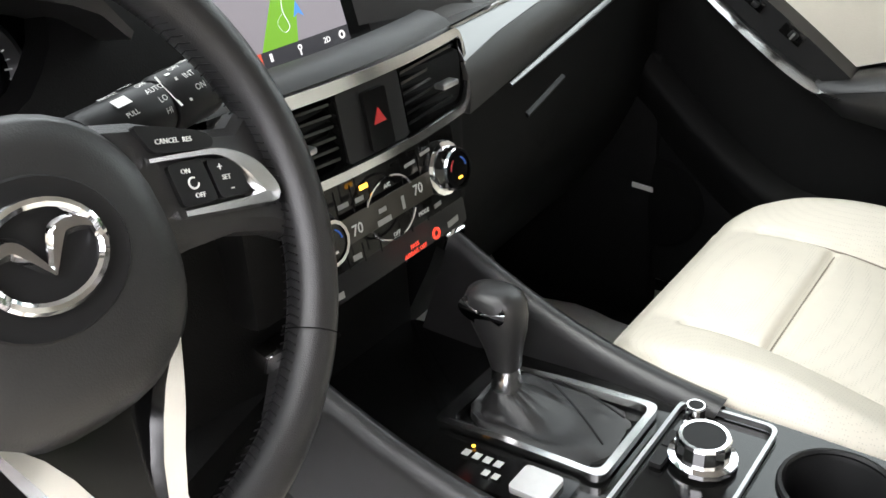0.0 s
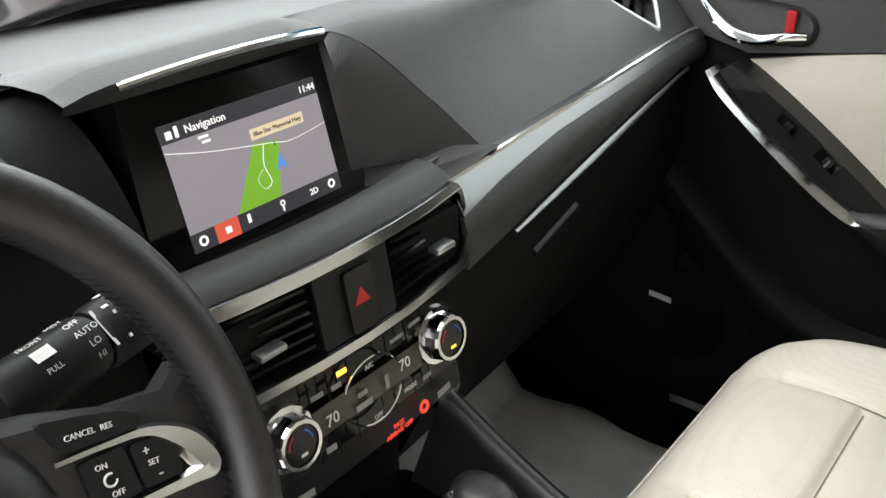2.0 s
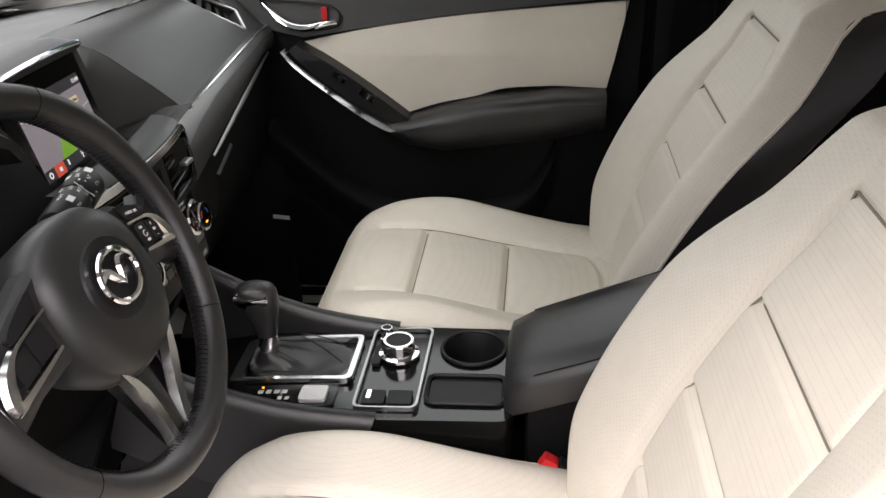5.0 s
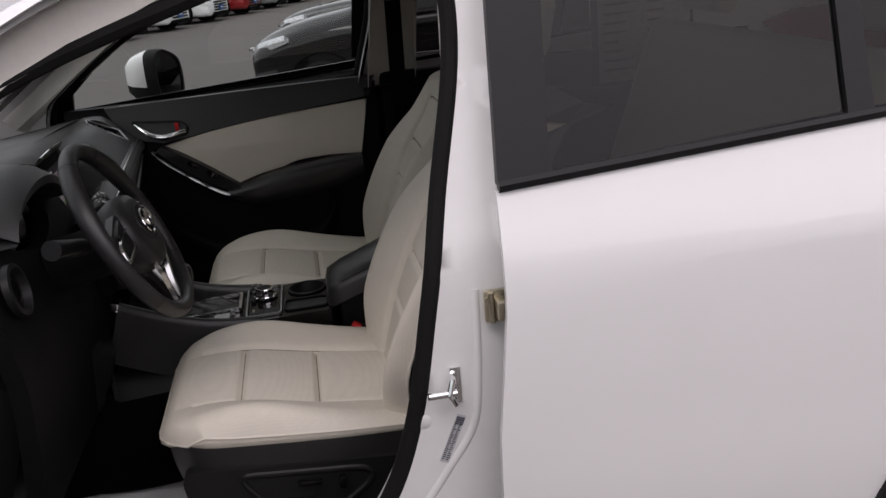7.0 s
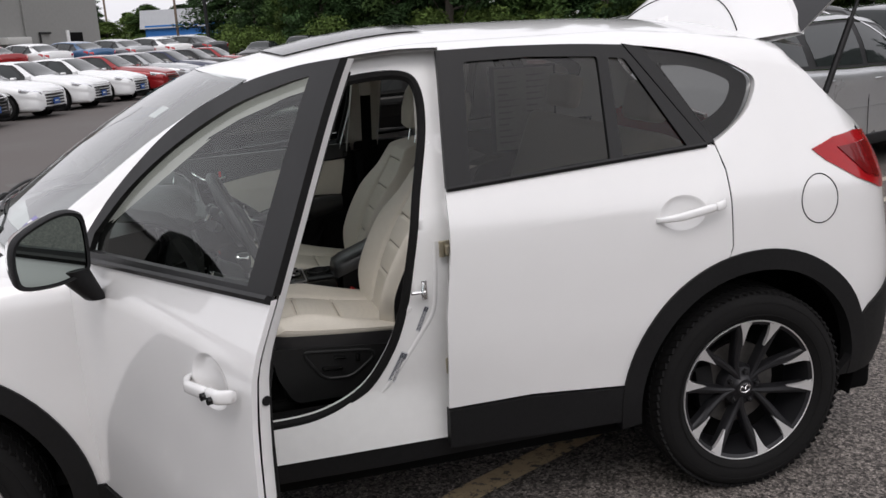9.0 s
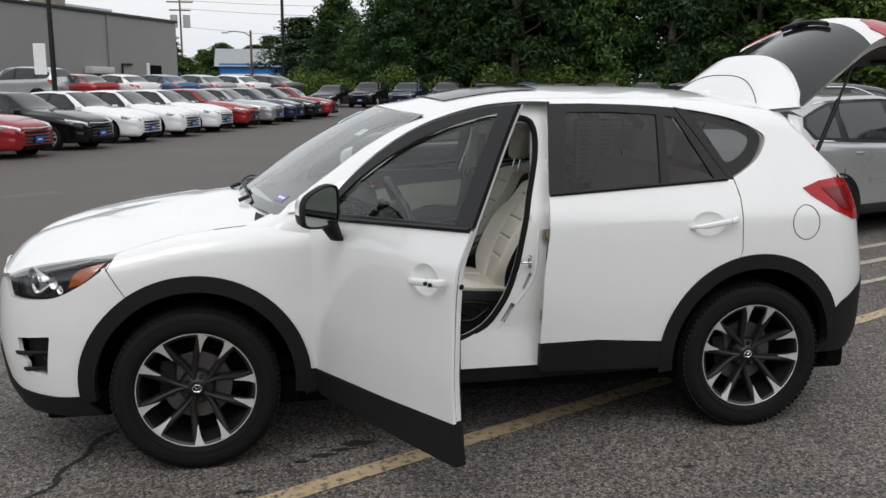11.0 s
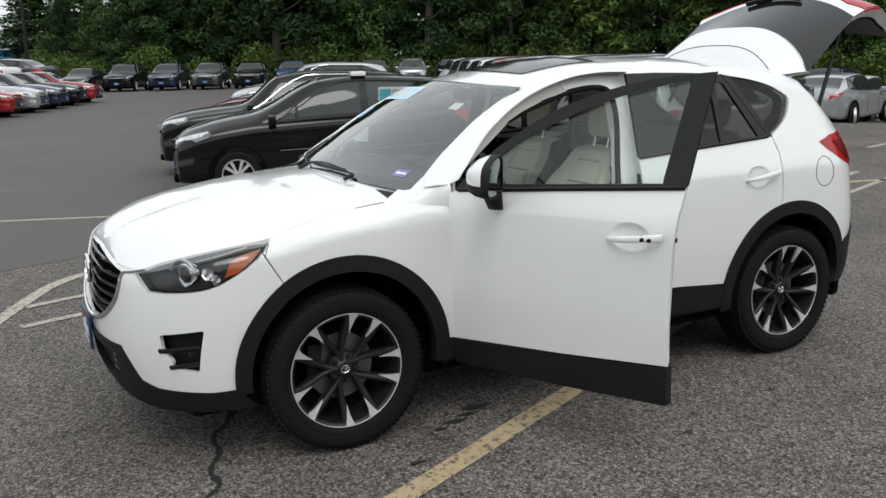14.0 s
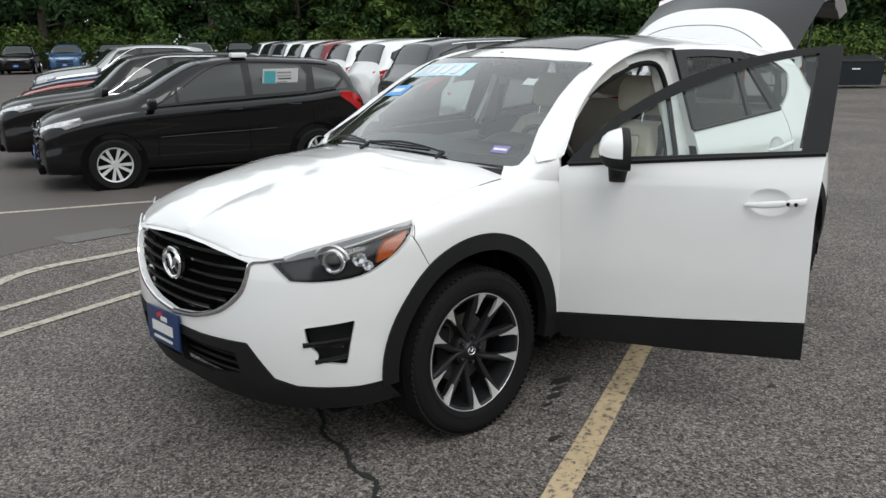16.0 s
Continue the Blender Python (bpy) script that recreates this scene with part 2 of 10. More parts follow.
def sheet(outline, f, holes=(), step=0.06, thick=0.0, bm=None, lip=0.0):
    """A panel: the flat outline (u, v), with holes, cut to a grid and laid on the surface f(u, v, depth); edges turn in by thick."""
    own = bm_new()
    loops = [[Vector((p[0], p[1], 0)) for p in o] for o in (outline, *holes)]
    from mathutils.geometry import tessellate_polygon
    tris = tessellate_polygon(loops)
    flat = [own.verts.new(p) for o in loops for p in o]
    for t in tris:
        try:
            own.faces.new([flat[i] for i in t])
        except ValueError:
            pass
    for ax in (0, 1):
        lo, hi = min(p[ax] for p in outline), max(p[ax] for p in outline)
        k = math.floor(lo / step) + 1
        while k * step < hi:
            co, no = [0, 0, 0], [0, 0, 0]
            co[ax], no[ax] = k * step, 1
            bmesh.ops.bisect_plane(own, geom=own.verts[:] + own.edges[:] + own.faces[:], dist=1e-6, plane_co=co, plane_no=no)
            k += 1
    bmesh.ops.remove_doubles(own, verts=own.verts, dist=1e-5)
    bmesh.ops.recalc_face_normals(own, faces=own.faces)
    uv = {v: (v.co.x, v.co.y) for v in own.verts}
    rim = []
    if thick:
        rim = [e for e in own.edges if len(e.link_faces) == 1]
        back = {}
        for e in rim:
            for v in e.verts:
                if v not in back:
                    back[v] = own.verts.new(v.co)
        for e in rim:
            a, b = e.verts
            own.faces.new((a, b, back[b], back[a]))
        for v, w in back.items():
            w.co = Vector(f(*uv[v], thick))
    for v, q in uv.items():
        v.co = Vector(f(*q, 0.0))
    bmesh.ops.recalc_face_normals(own, faces=own.faces)
    if bm is None:
        return own
    me = bpy.data.meshes.new("tmp")
    own.to_mesh(me)
    own.free()
    bm.from_mesh(me)
    bpy.data.meshes.remove(me)
    return bm


def mirror(bm, keep=True):
    """Adds the other half of the car, across y = 0 (keep False: only the other half)."""
    g = bm.verts[:] + bm.edges[:] + bm.faces[:]
    r = bmesh.ops.duplicate(bm, geom=g) if keep else {"geom": g}
    vs = [e for e in r["geom"] if isinstance(e, bmesh.types.BMVert)]
    for v in vs:
        v.co.y = -v.co.y
    bmesh.ops.reverse_faces(bm, faces=[e for e in r["geom"] if isinstance(e, bmesh.types.BMFace)])
    return bm


def tube(bm, pts, r, seg=8, closed=False, flat=1.0):
    """A round bead along a run of points."""
    p = [Vector(q) for q in pts]
    m = len(p)
    rows, up = [], None
    for i in range(m):
        d = (p[(i + 1) % m] - p[i - 1]) if closed or 0 < i < m - 1 else (p[1] - p[0] if i == 0 else p[-1] - p[-2])
        d = d.normalized() if d.length else Vector((1, 0, 0))
        if up is None:
            up = d.orthogonal().normalized()
        up = (up - d * up.dot(d)).normalized()
        w = d.cross(up)
        rr = r(i / max(m - 1, 1)) if callable(r) else r
        rows.append([bm.verts.new(p[i] + rr * (math.cos(2 * math.pi * k / seg) * up + flat * math.sin(2 * math.pi * k / seg) * w)) for k in range(seg)])
    for i in range(m if closed else m - 1):
        a, b = rows[i], rows[(i + 1) % m]
        sh = 0
        if closed and i == m - 1:
            sh = min(range(seg), key=lambda s: (a[0].co - b[s].co).length)
        for k in range(seg):
            bm.faces.new((a[k], a[(k + 1) % seg], b[(k + 1 + sh) % seg], b[(k + sh) % seg]))
    if not closed:
        bm.faces.new(rows[0][::-1])
        bm.faces.new(rows[-1])
    return bm


def loft(bm, rows, cap=True, closed=True):
    """Skins a run of sections with the same number of points."""
    vs = [[bm.verts.new(q) for q in r] for r in rows]
    n = len(vs[0])
    for a, b in zip(vs, vs[1:]):
        for k in range(n if closed else n - 1):
            bm.faces.new((a[k], a[(k + 1) % n], b[(k + 1) % n], b[k]))
    if cap and closed:
        bm.faces.new(vs[0][::-1])
        bm.faces.new(vs[-1])
    return bm


def slab(bm, outline, f, thick):
    """A solid plate: outline (u, v) laid by f(u, v, d) from d = 0 to d = thick."""
    top = [bm.verts.new(f(*p, 0.0)) for p in outline]
    bot = [bm.verts.new(f(*p, thick)) for p in outline]
    n = len(outline)
    bm.faces.new(top)
    bm.faces.new(bot[::-1])
    for k in range(n):
        bm.faces.new((top[k], bot[k], bot[(k + 1) % n], top[(k + 1) % n]))
    return bm


def words(text, size, m, mat, parent, name="lettering", align="CENTER"):
    """Printed words as thin mesh, in Blender's own font."""
    c = bpy.data.curves.new(name, "FONT")
    c.body, c.size, c.extrude, c.align_x, c.align_y = text, size, 0.0003, align, "CENTER"
    c.resolution_u = 2
    tmp = bpy.data.objects.new("tmp", c)
    me = bpy.data.meshes.new_from_object(tmp)
    bpy.data.objects.remove(tmp)
    me.transform(m)
    me.materials.clear()
    me.materials.append(mat)
    ob = new(name, me)
    ob.parent = parent
    return ob
def cv(x, pts):
    """Smooth curve through a few (x, value) knots."""
    n = len(pts)
    if x <= pts[0][0]:
        return pts[0][1]
    if x >= pts[-1][0]:
        return pts[-1][1]
    k = 0
    while pts[k + 1][0] < x:
        k += 1
    (x0, y0), (x1, y1) = pts[k], pts[k + 1]
    h = x1 - x0
    d = (y1 - y0) / h
    dl = (y0 - pts[k - 1][1]) / (x0 - pts[k - 1][0]) if k > 0 else d
    dr = (pts[k + 2][1] - y1) / (pts[k + 2][0] - x1) if k + 2 < n else d
    m0 = 0.0 if dl * d <= 0 else 2 * dl * d / (dl + d)
    m1 = 0.0 if dr * d <= 0 else 2 * dr * d / (dr + d)
    s = (x - x0) / h
    return y0 * (1 + 2 * s) * (1 - s) ** 2 + h * m0 * s * (1 - s) ** 2 + y1 * s * s * (3 - 2 * s) - h * m1 * s * s * (1 - s)


# ---- the white car's outer surface; front axle at x = 0, nose towards -x, driver's side at -y ----
U0, U1, LF, LR = -0.25, 2.95, 1.32, 1.30
HALF = [(-0.25, 0.905), (0.0, 0.915), (0.5, 0.905), (1.6, 0.91), (2.7, 0.92), (2.95, 0.905)]
SECT = [(0.18, 0.06), (0.33, 0.03), (0.5, 0.012), (0.7, 0.0), (0.85, 0.0), (0.95, 0.002), (1.05, 0.0075), (1.07, 0.0115), (1.165, 0.046),
        (1.3, 0.10), (1.58, 0.215), (1.65, 0.25)]
NOSE = [(0.2, 0.60), (0.35, 0.67), (0.55, 0.69), (0.75, 0.675), (0.9, 0.63), (1.0, 0.58)]
TAIL = [(0.3, 0.60), (0.45, 0.66), (0.7, 0.66), (0.9, 0.62), (1.1, 0.57), (1.25, 0.48), (1.5, 0.18)]
WING = [(-1.57, 0.905), (-1.2, 0.915), (-0.85, 0.93), (-0.5, 0.955), (-0.3, 0.985), (0.0, 1.045), (0.3, 1.075), (0.6, 1.085)]
RAIL = [(0.35, 1.10), (0.6, 1.265), (0.85, 1.43), (1.05, 1.525), (1.3, 1.59), (1.7, 1.63), (2.3, 1.63), (2.8, 1.585), (3.15, 1.52)]


def quarter(n=2.6, steps=200, a=0.68, b=0.9):
    pts, run = [], [0.0]
    for i in range(steps + 1):
        th = math.pi / 2 * i / steps
        pts.append((math.sin(th) ** (2 / n), math.cos(th) ** (2 / n)))
        if i:
            run.append(run[-1] + math.hypot((pts[-1][0] - pts[-2][0]) * a, (pts[-1][1] - pts[-2][1]) * b))
    return pts, [r / run[-1] for r in run]


QP, QL = quarter()


def corner(p):
    p = min(max(p, 0.0), 1.0)
    lo, hi = 0, len(QL) - 1
    while hi - lo > 1:
        mid = (lo + hi) // 2
        if QL[mid] <= p:
            lo = mid
        else:
            hi = mid
    f = (p - QL[lo]) / max(QL[hi] - QL[lo], 1e-9)
    return QP[lo][0] + f * (QP[hi][0] - QP[lo][0]), QP[lo][1] + f * (QP[hi][1] - QP[lo][1])


def ring(u, z):
    """Plan point (x, y) of the driver's side at height z; u is x along the flank and runs on round nose and tail."""
    s = cv(z, SECT)
    if u < U0:
        sx, cy = corner((U0 - u) / LF)
        return U0 - cv(z, NOSE) * sx, -(cv(U0, HALF) - s) * cy
    if u > U1:
        sx, cy = corner((u - U1) / LR)
        return U1 + cv(z, TAIL) * sx, -(cv(U1, HALF) - s) * cy
    return u, -(cv(u, HALF) - s)


def inward(u, z):
    (xa, ya), (xb, yb) = ring(u - 0.01, z), ring(u + 0.01, z)
    dx, dy = xb - xa, yb - ya
    n = math.hypot(dx, dy) or 1.0
    return -dy / n, dx / n


def side(u, v, d=0.0, top=None, r=0.10):
    """Point of the flank at u and height v, d metres inside; it rolls inwards below the curve top."""
    inn, z = 0.0, v
    if top:
        zt = cv(u, top)
        if v > zt - r:
            f = min((v - (zt - r)) / r, math.pi / 2)
            z, inn = zt - r + r * math.sin(f), r * (1 - math.cos(f))
    x, y = ring(u, z)
    nx, ny = inward(u, z)
    return (x + nx * (inn + d), y + ny * (inn + d), z)


HINGE, SWING = (0.555, -0.875), 66.0


def swung(p, k=1):
    """A point of the closed driver's door, turned open about its hinges (k = -1: closed again)."""
    a = -math.radians(SWING) * k
    c, s = math.cos(a), math.sin(a)
    x, y = p[0] - HINGE[0], p[1] - HINGE[1]
    return (HINGE[0] + c * x - s * y, HINGE[1] + s * x + c * y, p[2])


# ---- the white crossover: body ----
suv = thing("white_crossover_suv", "pearl white crossover with black cladding, open front door and raised tailgate", "car")
RIDE = 0.024
suv.location.z = RIDE


def wing(u, v, d=0.0):
    return side(u, v, d, WING, 0.10)


def flank(u, v, d=0.0):
    return side(u, v, d)


def rail(u, v, d=0.0):
    return side(u, v, d, RAIL, 0.09)


def out(f, by):
    """The same surface, standing proud by so much."""
    return lambda u, v, d=0.0: f(u, v, d - by)


BELT = [(0.57, 1.105), (1.65, 1.19), (2.55, 1.243)]
TOPA = 0.10 * (math.pi / 2 - 1)
ROLL = 0.09 * (math.pi / 2 - 1)


def wing_top(u):
    return cv(u, WING) + TOPA


def rail_top(u):
    return cv(u, RAIL) + ROLL


# headlamp, fog recess and grille openings, as outlines on the nose
HEADLAMP = catmull([(-0.97, 0.842), (-0.80, 0.893), (-0.64, 0.938), (-0.47, 0.968), (-0.31, 0.966)], 5) + \
    catmull([(-0.37, 0.905), (-0.46, 0.845), (-0.58, 0.79), (-0.74, 0.772), (-0.87, 0.772)], 4)
FOG = rounded([(-0.80, 0.592), (-0.60, 0.618), (-0.632, 0.432), (-0.752, 0.452), (-0.742, 0.478), (-0.79, 0.53)], 0.012, 3)
GRILLE = [(-1.57, 0.872), (-1.38, 0.866), (-1.20, 0.85), (-1.065, 0.832), (-1.075, 0.77), (-1.10, 0.715), (-1.17, 0.655), (-1.25, 0.615), (-1.40, 0.575), (-1.57, 0.555)]
ARCH_R = 0.50
LIP = [(-1.57, 0.886), (-1.38, 0.880), (-1.20, 0.864), (-1.065, 0.850), (-0.97, 0.850), (-0.80, 0.901), (-0.64, 0.946), (-0.47, 0.977), (-0.31, 0.992), (-0.15, 1.055), (0.0, 1.10), (0.15, 1.122), (0.45, 1.14)]


def edge_v(u):
    """Where the bonnet's edge lies on the nose and wings."""
    return min(cv(u, LIP), wing_top(u)) if u < 0 else wing_top(u)


bumper_out = [(u, edge_v(u) - 0.004) for u in (-1.57, -1.5, -1.4, -1.3, -1.2, -1.1, -1.03)] + HEADLAMP[:1] + HEADLAMP[:20:-1] + \
    [(-0.352, 0.925)] + arc(0.02, 0.37, ARCH_R, 124, 184, 14) + \
    [(-0.62, 0.338), (-0.84, 0.345), (-0.94, 0.37), (-1.00, 0.44), (-1.06, 0.508), (-1.35, 0.497), (-1.57, 0.497)] + \
    [(-1.57, 0.555)] + GRILLE[-2:0:-1] + [(-1.57, 0.872)]
part("front_bumper", mirror(sheet(bumper_out, wing, [FOG], 0.035, 0.02)), WHITE, suv)
lip_out = [(-0.47, 0.345), (-0.62, 0.335), (-0.84, 0.342), (-0.94, 0.367), (-1.0, 0.437), (-1.06, 0.505), (-1.35, 0.494), (-1.57, 0.494),
           (-1.57, 0.245), (-1.2, 0.235), (-0.9, 0.235), (-0.6, 0.245), (-0.40, 0.255), (-0.44, 0.30)]
LOWGRILLE = rounded([(-1.57, 0.455), (-1.30, 0.455), (-1.12, 0.455), (-1.10, 0.36), (-1.30, 0.335), (-1.57, 0.33)], 0.01, 2)
part("bumper_lip", mirror(sheet(lip_out, out(flank, 0.006), [rounded([(-1.555, 0.455), (-1.13, 0.455), (-1.11, 0.36), (-1.3, 0.335), (-1.555, 0.33)], 0.01, 2)],
                                0.05, 0.03)), CLAD, suv, "black grained lower lip")
bm = bm_new()
for k in range(3):
    tube(bm, [flank(-1.57 + 0.05 * j, 0.355 + 0.035 * k, 0.03) for j in range(11)], 0.006, 6, flat=1.6)
part("lower_grille", mirror(bm), CLAD, suv)
part("grille_backing", mirror(sheet([(-1.57, 0.88), (-1.06, 0.84), (-1.06, 0.6), (-1.06, 0.3), (-1.57, 0.3)], lambda u, v, d=0: flank(u, v, 0.07 + d), (), 0.08)), DARK, suv)
# grille bars, each a wing-shaped bar across the nose
grille = part("grille", mirror(sheet([(-1.57, 0.62), (-1.57, 0.56), (-1.38, 0.58), (-1.2, 0.64), (-1.15, 0.68)], lambda u, v, d=0: flank(u, v, 0.05 + d), (), 0.06)), PIANO, suv)


def grille_edge(z):
    return cv(z, [(0.555, -1.57), (0.575, -1.40), (0.615, -1.25), (0.655, -1.17), (0.715, -1.10), (0.77, -1.075), (0.84, -1.065)])


for k in range(6):
    zz = 0.60 + 0.046 * k
    ue = grille_edge(zz) - 0.005
    bm = bm_new()
    nn = 14
    tube(bm, [flank(-1.57 + (ue + 1.57) * j / nn, zz + 0.012 * (j / nn) ** 2, 0.028) for j in range(nn + 1)], 0.011, 8, flat=1.7)
    part("bar", mirror(bm), PIANO, grille)
# bright wing under the grille
bm = bm_new()
edge = catmull([(-1.57, 0.548), (-1.40, 0.566), (-1.25, 0.605), (-1.16, 0.65), (-1.09, 0.71), (-1.062, 0.77), (-1.05, 0.83), (-0.985, 0.845), (-0.90, 0.862)], 6)
tube(bm, [flank(u, v, -0.002) for u, v in edge], lambda t: 0.011 - 0.005 * t, 8, flat=1.3)
part("grille_wing", mirror(bm), CHROME, suv, "bright chrome wing round the grille")


def emblem(bm, m, r, th):
    """An oval ring with a winged v inside: a plain badge shape."""
    tube(bm, [m @ Vector((r * 1.22 * math.cos(a), r * math.sin(a), 0)) for a in [2 * math.pi * k / 32 for k in range(32)]], th, 8, True)
    for s in (1, -1):
        run = catmull([(s * r * 1.17, r * 0.16), (s * r * 0.86, r * 0.34), (s * r * 0.52, r * 0.36), (s * r * 0.26, r * 0.04), (0.0, -r * 0.42)], 5)
        rows = []
        for i, (x, y) in enumerate(run):
            f = i / (len(run) - 1)
            wd = r * (0.05 + 0.17 * math.sin(math.pi * min(f * 1.05, 1)) ** 0.7)
            ax, ay = run[max(i - 1, 0)], run[min(i + 1, len(run) - 1)]
            t = Vector((ay[0] - ax[0], ay[1] - ax[1])).normalized()
            n_ = Vector((-t.y, t.x))
            rows.append([m @ Vector((x + n_.x * wd * q, y + n_.y * wd * q, e * th)) for q, e in ((-1, -0.3), (-0.5, 0.7), (0.5, 0.7), (1, -0.3))])
        loft(bm, rows)
    return bm


bm = bm_new()
px = flank(-1.57, 0.76)[0]
emblem(bm, Matrix.Translation((px - 0.012, 0, 0.762)) @ Euler((radians(90), 0, radians(-90))).to_matrix().to_4x4(), 0.062, 0.009)
part("badge", bm, CHROME, suv, "chrome oval winged badge")
bm = bm_new()
lathe(bm, [(0.0, 0.004), (0.055, 0.004), (0.072, 0.0)], Matrix.Translation((px + 0.006, 0, 0.762)) @ Euler((0, radians(-90), 0)).to_matrix().to_4x4() @ Matrix.Diagonal((1, 1.2, 1, 1)), 24)
part("badge_backing", bm, PIANO, suv)
# front plate holder with a dealer's blue plate
bm = bm_new()
PLATE = Matrix.Translation((flank(-1.5, 0.45)[0] - 0.02, 0.10, 0.455)) @ Euler((radians(90), 0, radians(-90))).to_matrix().to_4x4()
box(bm, (0, 0, 0), (0.31, 0.16, 0.012), bev=0.004)
bmesh.ops.transform(bm, matrix=PLATE, verts=bm.verts)
plate = part("front_plate", bm, material("blue_dealer_plate", (0.008, 0.028, 0.10), 0.35, 0, 0.2, 8, 40), suv, "blue dealer plate with white bars")
bm = bm_new()
for x, y, w, h in ((0.0, -0.005, 0.20, 0.045), (0.02, 0.04, 0.06, 0.02), (0, -0.055, 0.18, 0.012)):
    box(bm, (x, y, 0.007), (w, h, 0.003))
bmesh.ops.transform(bm, matrix=PLATE, verts=bm.verts)
part("plate_print", bm, WORDS, plate)
bm = bm_new()
box(bm, (-0.02, 0.055, 0.0075), (0.05, 0.02, 0.003), rot=(0, 0, 20))
bmesh.ops.transform(bm, matrix=PLATE, verts=bm.verts)
part("plate_mark", bm, REDPLASTIC, plate)

# fog recess: dark pocket with two blades and a small lamp
for sgn in (0, 1):
    bm = sheet(rounded([(-0.81, 0.60), (-0.59, 0.625), (-0.622, 0.425), (-0.76, 0.445)], 0.01, 2), lambda u, v, d=0: flank(u, v, 0.045 + d), (), 0.06)
    fogbox = part("fog_recess", mirror(bm, False) if sgn else bm, CLAD, suv, "black fog lamp recess")
    bm = bm_new()
    for z0 in (0.522, 0.452):
        tube(bm, [flank(-0.803 + 0.036 * j + (0.045 - 0.011 * j) * (z0 < 0.5), z0 + 0.003 * j, -0.004 + 0.004 * j) for j in range(6)], 0.0075, 8, flat=1.9)
    part("blade", mirror(bm, False) if sgn else bm, SATIN, fogbox)
    bm = bm_new()
    c = flank(-0.665, 0.515, 0.03)
    lathe(bm, [(0.0, 0.012), (0.02, 0.010), (0.026, 0.0)], Matrix.Translation(c) @ Euler((0, radians(-90), radians(25))).to_matrix().to_4x4(), 16)
    part("fog_lamp", mirror(bm, False) if sgn else bm, LENS, fogbox)

# headlamps: dark housing, round projector, light bar, amber end, clear lens
for sgn in (0, 1):
    fl = (lambda b: mirror(b, False)) if sgn else (lambda b: b)
    lamp = part("headlamp", fl(sheet(HEADLAMP, lambda u, v, d=0: wing(u, v, 0.055 + d), (), 0.05)), LAMPBOX, suv, "swept headlamp with projector and amber corner")
    part("lens", fl(sheet(HEADLAMP, out(wing, -0.001), (), 0.035)), LENS, lamp)
    bm = bm_new()
    c = flank(-0.70, 0.845, 0.03)
    m = Matrix.Translation(c) @ Euler((0, radians(-90), radians(32))).to_matrix().to_4x4()
    lathe(bm, [(0.034, 0.0), (0.040, -0.004), (0.046, 0.012), (0.050, 0.006), (0.052, -0.03)], m, 28)
    part("projector_ring", fl(bm), CHROME, lamp, "round chrome projector ring")
    part("projector", fl(lathe(bm_new(), [(0.0, 0.018), (0.014, 0.016), (0.026, 0.010), (0.034, 0.0)], m, 24)), PIANO, lamp, "dark glass projector")
    bm = bm_new()
    tube(bm, [m @ Vector((0.066 * math.cos(a), 0.070 * math.sin(a), 0.012)) for a in [radians(-75 + 150 * j / 14) for j in range(15)]], 0.0060, 6, flat=1.4)
    part("light_ring", fl(bm), SILVER, lamp, "pale light guide round the projector")
    brow = HEADLAMP[:21] + [(u, v - 0.004 - 0.026 * math.sin(math.pi * min(max((u + 0.97) / 0.66, 0), 1)) ** 0.6) for u, v in HEADLAMP[20::-1]]
    part("brow", fl(sheet(brow[:-1], lambda u, v, d=0: wing(u, v, 0.012 + d), (), 0.05)), LAMPGREY, lamp, "grey upper strip of the lamp")
    bm = bm_new()
    tube(bm, [wing(-0.66 + 0.030 * j, 0.898 + 0.007 * j, 0.016) for j in range(9)], 0.006, 6, flat=1.6)
    part("light_bar", fl(bm), SILVER, lamp)
    amb = [(-0.515, 0.835), (-0.455, 0.852), (-0.395, 0.90), (-0.352, 0.945), (-0.40, 0.934), (-0.47, 0.915), (-0.50, 0.89)]
    part("indicator", fl(sheet(amb, lambda u, v, d=0: wing(u, v, 0.014 + d), (), 0.05, 0.02)), AMBER, lamp, "amber corner indicator")
    for hu, hv, hr in ((-0.585, 0.855, 0.030), (-0.545, 0.828, 0.022)):
        bm = bm_new()
        lathe(bm, [(0.0, 0.0), (hr * 0.6, 0.004), (hr, 0.02)], Matrix.Translation(flank(hu, hv, 0.028)) @ Euler((0, radians(-90), radians(50))).to_matrix().to_4x4(), 7)
        part("reflector", fl(bm), CHROME, lamp, "faceted chrome reflector", 10)

# front wings (fenders), with the arch cut out
fend = [(u, edge_v(u)) for u in (-0.30, -0.2, -0.1, 0.0, 0.1, 0.2, 0.3, 0.4)] + [(0.47, 1.13), (0.548, 1.135), (0.549, 1.06), (0.555, 0.9), (0.552, 0.41)] + \
    arc(0.02, 0.37, ARCH_R, 4, 123.5, 30) + [(-0.345, 0.925), (-0.31, 0.97)]
for sgn in (0, 1):
    bm = sheet(fend, wing, (), 0.035, 0.02)
    part("front_wing", mirror(bm, False) if sgn else bm, WHITE, suv)

# bonnet: from the wing's rolled edge to the crown, with two soft creases
CROWN = [(-0.83, 0.912), (-0.7, 0.975), (-0.5, 1.033), (-0.28, 1.079), (0.0, 1.121), (0.25, 1.150), (0.5, 1.17)]


